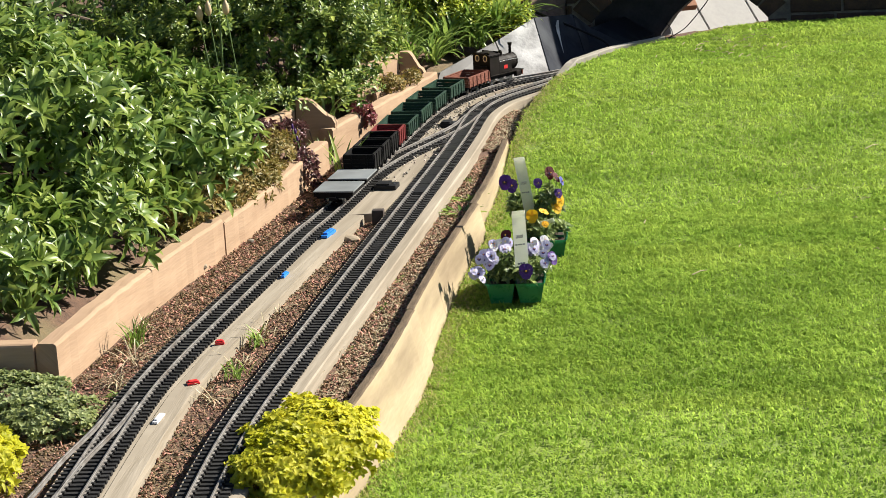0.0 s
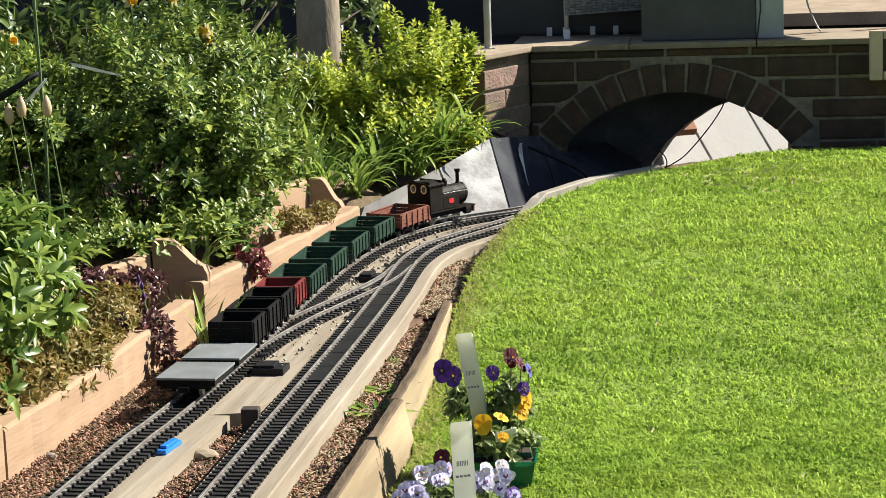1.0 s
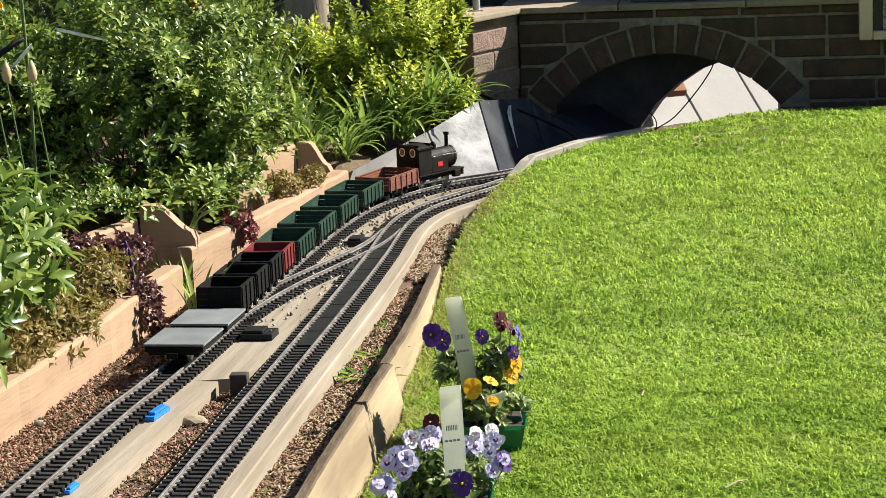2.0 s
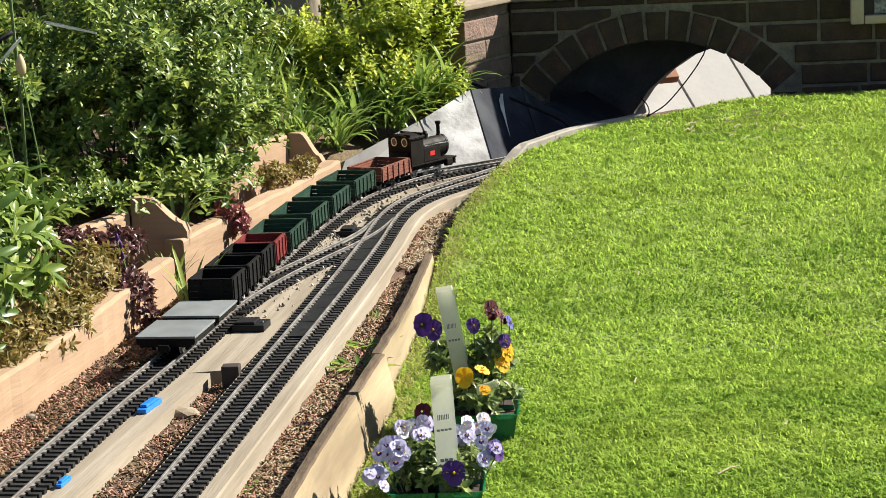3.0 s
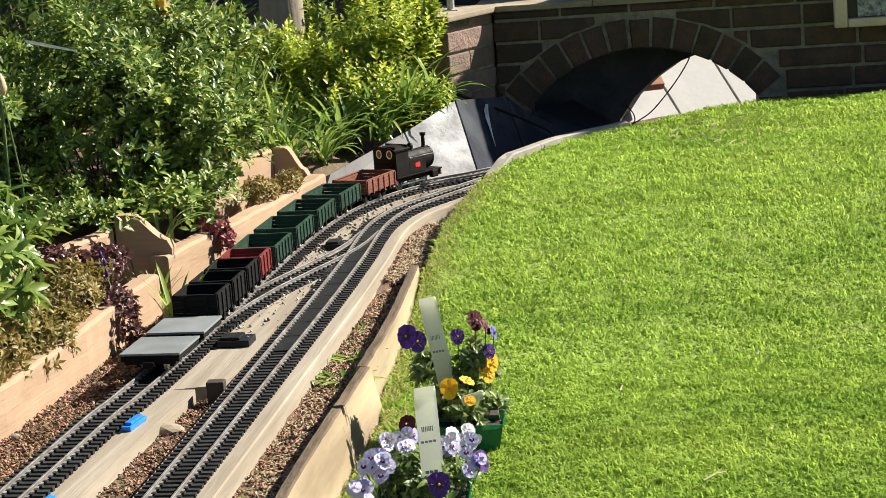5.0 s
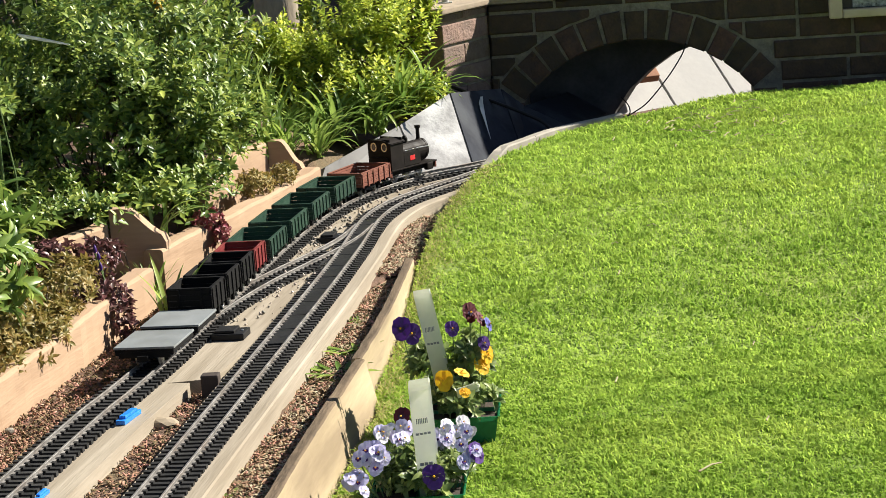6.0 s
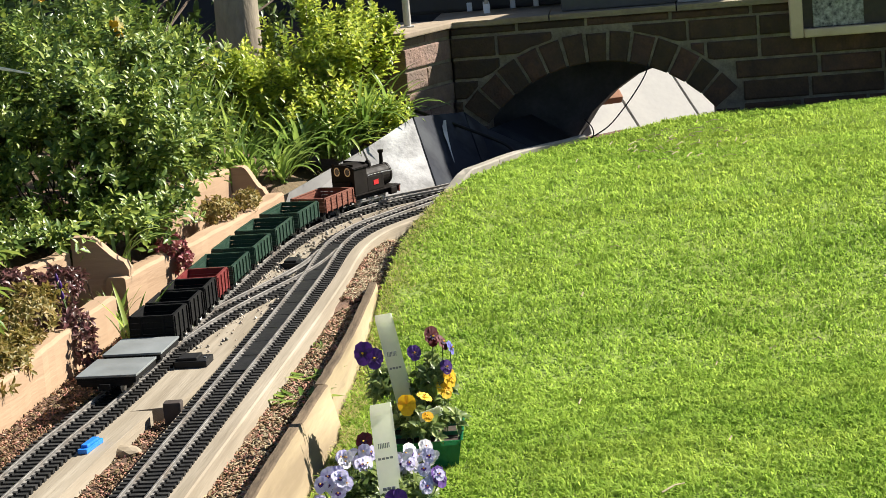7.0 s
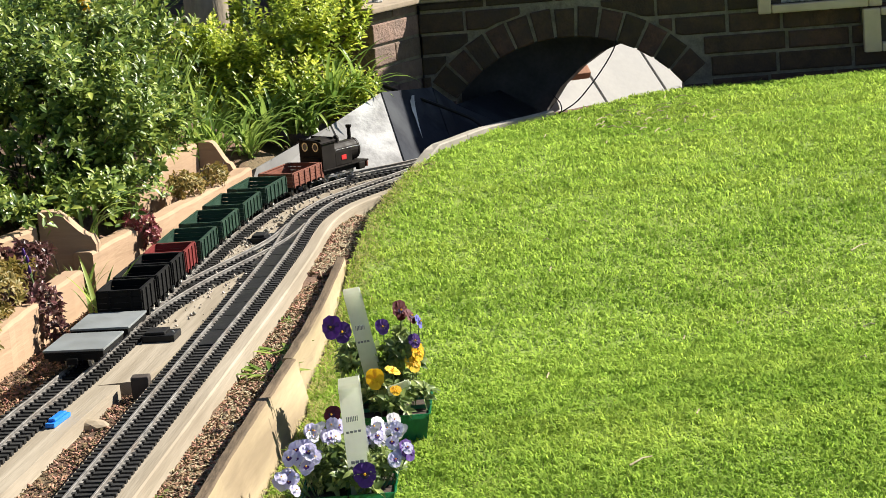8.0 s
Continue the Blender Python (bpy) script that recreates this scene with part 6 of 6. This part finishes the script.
P2 = [((-0.095, 0.08, 0.208), 0.042, "petal_purple", "petal_dark", -25, 15), ((-0.078, 0.085, 0.196), 0.038, "petal_purple", "petal_dark", 15, 20),
      ((0.03, 0.09, 0.228), 0.036, "petal_red", "petal_dark", 45, 10), ((0.048, 0.085, 0.216), 0.03, "petal_red", "petal_dark", 70, 25), ((0.062, 0.09, 0.204), 0.026, "petal_blue", "petal_dark", 75, 15),
      ((0.052, 0.085, 0.170), 0.026, "petal_purple", "petal_dark", 30, 20), ((0.046, 0.08, 0.130), 0.034, "petal_yellow", "petal_yellow", 35, 25), ((0.056, 0.09, 0.148), 0.034, "petal_yellow", "petal_yellow", 50, 10),
      ((-0.020, 0.01, 0.124), 0.037, "petal_yellow", "petal_yellow", -14, 8), ((0.012, 0.02, 0.134), 0.028, "petal_yellow", "petal_yellow", 60, 60), ((-0.004, 0.088, 0.200), 0.028, "petal_purple", "petal_dark", 20, 20),
      ((0.016, 0.0, 0.102), 0.022, "petal_yellow", "petal_yellow", 10, 50)]
build_pack("pack of lilac and white pansies in a green plastic tray", -0.186, 3.322, 0.153, 0.189, -0.1225, -2, P1, 520, 51, (0.020, 0.032, 0.020, 0.062, 0.240, -0.03), [])
build_pack("purple, yellow and dark red pansies in a green plastic tray", -0.121, 3.712, 0.146, 0.186, -0.107, -2, P2, 330, 52, (-0.018, 0.028, 0.062, 0.092, 0.278, -0.16),
           [(-0.055, 0.11, 0.125, 0.04, 0.035, 0.04), (0.03, 0.12, 0.135, 0.035, 0.035, 0.045)])

ob = part("plant_label", boxes((-0.009, 0.009, -0.0008, 0.0008, -0.022, 0.022), bevel=0.0005), M["tag_white"], m=pose(-0.100, 3.728, -0.005, -20, 82, 6))
tagged(ob, "small white plastic plant label lying in the pansy tray", "plant label")

# ---- terrace furniture ----
def build_post():
    top = thing("terrace_post", "thin pale metal post at the terrace corner", "post", m=pose(-0.150, 6.97, WALL_TOP + 0.0195))
    bm = bmesh.new()
    lathe(bm, [(0.0135, 0), (0.0135, 0.004), (0.012, 0.005), (0.012, 1.99), (0.0135, 2.0)], 14)
    part("pole", bm, M["grey_post"], top)
    part("base_plate", boxes((-0.022, 0.022, -0.022, 0.022, 0, 0.004), bevel=0.001), M["grey_post"], top)


build_post()


def build_chair():
    z = WALL_TOP + 0.0165
    top = thing("woven_chair", "grey woven garden chair with slim metal legs", "chair", m=pose(0.25, 7.43, z))
    for x, y in ((-0.135, -0.14), (0.26, -0.14), (-0.135, -0.035), (0.26, -0.035)):
        leg = part("leg", tube(bmesh.new(), [(x, y, 0.03), (x, y, 0.20)], 0.007, 8), M["grey_post"], top, "slim pale metal leg")
        part("foot", boxes((x - 0.011, x + 0.011, y - 0.011, y + 0.011, 0.0, 0.032), bevel=0.002), M["white_clip"], leg, "white plastic foot")
    # woven seat front: interlaced flat strands
    bm = bmesh.new()
    for i in range(22):
        x = -0.14 + 0.018 * i
        for j in range(9):
            zz = 0.080 + 0.009 * j + 0.06 * (x + 0.14) / 0.4 * 0.3
            d = 0.003 if (i + j) % 2 else 0.0
            box(bm, x, x + 0.017, -0.150 - d, -0.146 - d, zz, zz + 0.0075, bevel=0.001)
    part("woven_apron", bm, M["rattan"], top, "woven grey strands")
    part("seat", boxes((-0.14, 0.265, -0.145, -0.02, 0.085, 0.20), bevel=0.01), M["charcoal"], top)
    part("backrest", boxes((-0.14, 0.265, -0.06, -0.02, 0.2005, 0.55), bevel=0.01), M["rattan"], top)


build_chair()


M["cabinet"] = material("brown_grey_cabinet", (0.050, 0.046, 0.043), (0.085, 0.080, 0.074), 10, 0.65, bump=0.2)


def build_cabinet():
    z = WALL_TOP + 0.0205
    top = thing("storage_cabinet", "dark charcoal storage cabinet with a light grey side", "cabinet", m=pose(0.355, 7.06, z, 0, 0, -5))
    part("body", boxes((0.0, 0.372, 0, 0.17, 0.0, 0.16), bevel=0.003), M["cabinet"], top)
    part("side_panel", boxes((0.374, 0.462, -0.004, 0.17, 0.0, 0.16), bevel=0.003), M["light_grey"], top, "light grey panel")
    bm = bmesh.new()
    tube(bm, [(0.385, -0.008, 0.16), (0.388, -0.010, 0.10), (0.382, -0.012, 0.05), (0.376, -0.018, 0.003)], 0.0022, 6)
    part("cable", bm, M["black"], top)


build_cabinet()


def build_sofa():
    top = thing("garden_sofa", "dark woven garden sofa standing on the terrace", "sofa", m=pose(-0.05, 7.45, WALL_TOP + 0.0165, 0, 0, -5))
    part("base", boxes((-0.12, 0.75, 0, 0.6, 0.0, 0.22), bevel=0.012), M["charcoal"], top)
    for x in (0.10, 0.25, 0.33, 0.62):
        part("foot", boxes((x, x + 0.018, -0.012, -0.0005, 0.0, 0.030), bevel=0.002), M["white_clip"], top, "small white foot")
    for x in (-0.12, 0.63):
        part("armrest", boxes((x, x + 0.12, -0.002, 0.6, 0.222, 0.30), bevel=0.015), M["charcoal"], top)
    part("backrest", boxes((0.002, 0.628, 0.48, 0.6, 0.222, 0.40), bevel=0.015), M["charcoal"], top)


build_sofa()


# Added out of view: its canopy only throws shade on the right-hand slabs.
def build_unseen_shade():
    top = thing("parasol", "unseen parasol added over the terrace to shade the trackside slabs", "parasol", m=pose(1.47, 7.42, WALL_TOP + 0.016))
    bm = bmesh.new()
    lathe(bm, [(0.16, 0), (0.16, 0.03), (0.05, 0.05), (0.015, 0.055), (0.015, 1.12), (0.005, 1.13)], 14)
    part("pole", bm, M["grey_post"], top)
    bm = bmesh.new()
    lathe(bm, [(0.38, 0.80), (0.37, 0.795), (0.02, 1.10), (0.02, 1.112), (0.38, 0.812)], 8, loop=True)
    part("canopy", bm, M["charcoal"], top)


build_unseen_shade()


def cable(name, pts, r, label, mat="black", sides=8):
    line = []
    P = [Vector(p) for p in pts]
    P = [2 * P[0] - P[1]] + P + [2 * P[-1] - P[-2]]
    for i in range(1, len(P) - 2):
        for k in range(8):
            u = k / 8
            a, b, c, d = P[i - 1:i + 3]
            line.append(0.5 * (2 * b + (c - a) * u + (2 * a - 5 * b + 4 * c - d) * u * u + (3 * b - a - 3 * c + d) * u ** 3))
    line.append(P[-2])
    ob = part(name, tube(bmesh.new(), line, r, sides), M[mat], smooth=True)
    return tagged(ob, label, "cable")


cable("hose", [(-0.20, 6.86, 0.185), (-0.162, 6.80, 0.168), (-0.09, 6.72, 0.145), (-0.004, 6.66, 0.115), (0.07, 6.62, 0.085), (0.13, 6.60, 0.055), (0.16, 6.60, 0.02)], 0.0055, "black hose lying over the dark slab")
cable("wire", [(0.618, 6.975, 0.225), (0.605, 6.975, 0.19), (0.560, 6.975, 0.125), (0.489, 6.975, 0.045), (0.44, 6.975, 0.012), (0.396, 6.975, -0.008)], 0.0022, "thin black wire hanging in the arch")
cable("wire", [(0.405, 7.08, 0.05), (0.428, 7.08, 0.02), (0.430, 7.08, -0.008), (0.405, 7.08, -0.02)], 0.002, "short black wire loop in the arch")
cable("wire", [(0.89, 7.12, 0.62), (0.905, 7.12, 0.52), (0.93, 7.10, 0.45), (0.945, 7.09, 0.424)], 0.003, "pale cable hanging to the terrace floor", "grey_post")


M["pale_pine"] = material("pale_pine_frame", (0.46, 0.34, 0.23), (0.62, 0.48, 0.34), 8, 0.75, bump=0.3, stain=(0.45, 0.36, 0.25), stain_scale=6, stain_amount=0.4)


def build_plaque():
    top = thing("wall_plaque", "pale timber framed plaque with dark speckled panel on the wall", "plaque", m=pose(1.072, 6.90, 0.279, 0, 0, -5))
    part("frame_side", boxes((0, 0.042, -0.035, 0.0, 0.0, 0.16), bevel=0.006), M["pale_pine"], top)
    part("frame_side", boxes((0.35, 0.392, -0.035, 0.0, 0.0, 0.16), bevel=0.006), M["pale_pine"], top)
    part("frame_bottom", boxes((0.043, 0.349, -0.035, 0.0, 0.0, 0.028), bevel=0.006), M["pale_pine"], top)
    part("frame_top", boxes((0.043, 0.349, -0.035, 0.0, 0.132, 0.16), bevel=0.006), M["pale_pine"], top)
    part("back_panel", boxes((0.043, 0.349, -0.012, 0.0, 0.0285, 0.1315)), M["dark_brown"], top)
    part("speckled_panel", boxes((0.075, 0.235, -0.018, -0.0125, 0.031, 0.128), bevel=0.001), M["speckle"], top)


build_plaque()


def build_low_panel():
    top = thing("wall_plaque", "pale timber framed plaque with plain dark panel lower on the wall", "plaque", m=pose(1.400, 6.865, 0.133, 0, 0, -5))
    part("frame_side", boxes((0, 0.055, -0.035, 0.0, 0.0, 0.140), bevel=0.006), M["pale_pine"], top)
    part("frame_side", boxes((0.30, 0.355, -0.035, 0.0, 0.0, 0.140), bevel=0.006), M["pale_pine"], top)
    part("frame_bottom", boxes((0.056, 0.299, -0.035, 0.0, 0.0, 0.030), bevel=0.006), M["pale_pine"], top)
    part("frame_top", boxes((0.056, 0.299, -0.035, 0.0, 0.116, 0.140), bevel=0.006), M["pale_pine"], top)
    part("back_panel", boxes((0.056, 0.299, -0.012, 0.0, 0.0305, 0.1155)), M["dark_brown"], top)


build_low_panel()


# ---- trackside bits ----
def point_motor(line, y, off, turn, sx, sy, h, label):
    p = line.side(line.near(y), off)
    m = Matrix.Translation((p[0], p[1], -0.007)) @ Matrix.Rotation(radians(turn), 4, "Z")
    top = thing("point_motor", label, "point motor", "point motors beside the track", m=m)
    part("body", boxes((-sx / 2, sx / 2, -sy / 2, sy / 2, 0, h * 0.7), bevel=0.002), M["black"], top)
    part("cover", boxes((-sx * 0.42, sx * 0.2, -sy * 0.40, sy * 0.40, h * 0.7 + 0.0002, h), bevel=0.002), M["black"], top)
    for k in (-1, 1):
        bm = bmesh.new()
        lathe(bm, [(0.001, 0), (0.003, 0), (0.003, 0.002), (0.001, 0.0025)], 8, pose(k * sx * 0.36, 0, h * 0.7 + 0.0003))
        part("screw", bm, M["steel"], top)
    part("lever", boxes((-sx / 2 - 0.02, -sx / 2, -0.002, 0.002, 0.004, 0.008)), M["black"], top)


point_motor(LEFT, 4.285, 0.092, -8, 0.068, 0.060, 0.020, "low black point motor on the plank between tracks")
point_motor(LEFT, 5.25, 0.105, -10, 0.052, 0.060, 0.020, "low black point motor beside the outer track")


def build_block():
    top = thing("timber_block", "dark brown block standing at the plank end", "block", m=pose(-0.585, 3.905, -0.045, 0, 0, -4))
    part("block", boxes((-0.017, 0.017, -0.014, 0.014, 0, 0.058), bevel=0.003), M["dark_brown"], top)


build_block()


def clip(x, y, turn, mat, label, l=0.036, w=0.013, h=0.012, z=-0.0055):
    top = thing("track_clip", label, "clip", "coloured clips beside the track", m=pose(x, y, z, 0, 0, turn))
    part("body", boxes((-w / 2, w / 2, -l / 2, l / 2, 0, h * 0.6), bevel=0.0015), M[mat], top)
    part("grip", boxes((-w * 0.36, w * 0.36, -l * 0.36, l * 0.36, h * 0.6 + 0.0002, h), bevel=0.0015), M[mat], top)


clip(-0.707, 3.69, -14, "blue_clip", "bright blue plastic clip on the plank beside track", 0.075, 0.018, 0.014)
clip(-0.778, 3.26, -10, "blue_clip", "bright blue plastic clip on the plank beside track", 0.045, 0.010, 0.010)
clip(-0.872, 2.36, -70, "red_clip", "small red plastic clip on the plank", 0.028, 0.022, 0.008)
clip(-0.858, 2.66, -80, "red_clip", "small red plastic clip on the plank", 0.022, 0.018, 0.010)
clip(-0.905, 2.12, -6, "white_clip", "small white plastic clip on the plank", 0.06, 0.012, 0.008)


def build_rock(x, y, z, s, seed, label, mat):
    r = rng(seed)
    bm = bmesh.new()
    bmesh.ops.create_icosphere(bm, subdivisions=2, radius=1)
    for v in bm.verts:
        k = 1 + 0.25 * noise.noise(v.co * 1.7 + Vector((seed, 0, 0)))
        v.co = Vector((v.co.x * s[0] * k, v.co.y * s[1] * k, v.co.z * s[2] * k))
    tagged(part("stone", bm, M[mat], smooth=False, m=pose(x, y, z, 0, 0, float(r.uniform(0, 180)))), label, "stone", "loose stones on the soil")


build_rock(-0.660, 3.73, -0.028, (0.035, 0.022, 0.012), 4, "flat brown stone lying between the tracks", "coping")
for i, (x, y, s) in enumerate([(-0.52, 5.96, 0.014), (-0.50, 5.98, 0.010), (-0.545, 5.94, 0.012), (-0.30, 5.60, 0.012), (-0.41, 5.42, 0.010), (-0.44, 5.35, 0.009), (-1.02, 3.45, 0.012), (-0.93, 3.72, 0.010), (-0.38, 5.58, 0.009), (-0.46, 5.28, 0.010)]):
    build_rock(x, y, -0.02 if i < 3 or i in (6, 7) else -0.003, (s, s * 0.8, s * 0.6), 10 + i, "small grey-brown stone beside the track", "rim_stone" if i % 2 else "coping")


# dry stems lying on the lawn
def build_stems():
    r = rng(91)
    spots = [(0.301, 3.45, 35, 0.05), (0.94, 4.75, 40, 0.06), (0.556, 6.02, -30, 0.035), (0.312, 6.40, -30, 0.045), (0.70, 6.42, -20, 0.05), (0.76, 6.5, 10, 0.04), (0.50, 6.25, 70, 0.03), (0.62, 6.32, -60, 0.04), (0.18, 4.0, 80, 0.03), (-0.02, 5.8, -45, 0.03)]
    spots += [(0.60 + r.normal(0, 0.13), 6.25 + r.normal(0, 0.14), r.uniform(-90, 90), r.uniform(0.018, 0.045)) for _ in range(34)]
    spots += [(r.uniform(0.0, 1.0), r.uniform(3.4, 6.0), r.uniform(-90, 90), r.uniform(0.015, 0.03)) for _ in range(14)]
    for x, y, a, L in spots:
        z = float(lawn_z(x, y)) + 0.018
        d = Vector((math.cos(radians(a)), math.sin(radians(a)), 0.08)) * L / 2
        c = Vector((x, y, z))
        ob = part("dry_straw", tube(bmesh.new(), [c - d, c + Vector((0.003, 0.002, 0.004)), c + d], 0.0020, 5, 0.0012), M["straw"])
        tagged(ob, "pale dry straw lying on the lawn grass", "straw", "dry straws on the lawn")


build_stems()


def build_stake():
    """A garden stake with a dark bar and clear wing plates."""
    top = thing("garden_stake", "green garden stake with dark bar and clear plastic wing plates", "garden ornament", m=pose(-1.155, 4.85, 0.1))
    bm = bmesh.new()
    tube(bm, [(0, 0, -0.05), (0.004, 0, 0.3), (-0.002, 0, 0.70)], 0.004, 8)
    part("stake", bm, M["green_stem"], top)
    bm = bmesh.new()
    tube(bm, [(-0.10, -0.02, 0.418), (-0.05, -0.012, 0.445), (0.0, -0.008, 0.475)], 0.009, 10, 0.006)
    part("bar", bm, M["black"], top, "black plastic bar", smooth=True)
    for a, b, wide, tip in (((0.075, 0, 0.492), (0.195, -0.03, 0.465), 0.034, 0.012), ((0.02, -0.02, 0.46), (-0.03, -0.06, 0.405), 0.040, 0.030)):
        a, b = Vector(a), Vector(b)
        d = (b - a).normalized()
        side = d.cross(Vector((0, 0.45, 1))).normalized()
        nor = d.cross(side).normalized()
        bm = bmesh.new()
        n, loop = 10, []
        for k in range(n + 1):
            u = k / n
            w = (wide + (tip - wide) * u) * math.sin(math.pi * min(1, 0.12 + 0.80 * u)) ** 0.5
            loop.append((a.lerp(b, u) - side * w * 0.5, a.lerp(b, u) + side * w * 0.5))
        outline = [p for p, q in loop] + [q for p, q in loop[::-1]]
        f = [bm.verts.new(p + nor * 0.001) for p in outline]
        g = [bm.verts.new(p - nor * 0.001) for p in outline]
        bm.faces.new(f)
        bm.faces.new(g[::-1])
        for k in range(len(f)):
            j = (k + 1) % len(f)
            bm.faces.new((f[k], g[k], g[j], f[j]))
        bmesh.ops.recalc_face_normals(bm, faces=bm.faces[:])
        part("wing_plate", bm, M["clear_wing"], top, "pale clear plastic plate")


M["clear_wing"] = material("frosted_plastic", (0.42, 0.46, 0.46), (0.60, 0.63, 0.62), 30, 0.25, bump=0.1, stretch=(1, 1, 4), through_light=0.4)
build_stake()
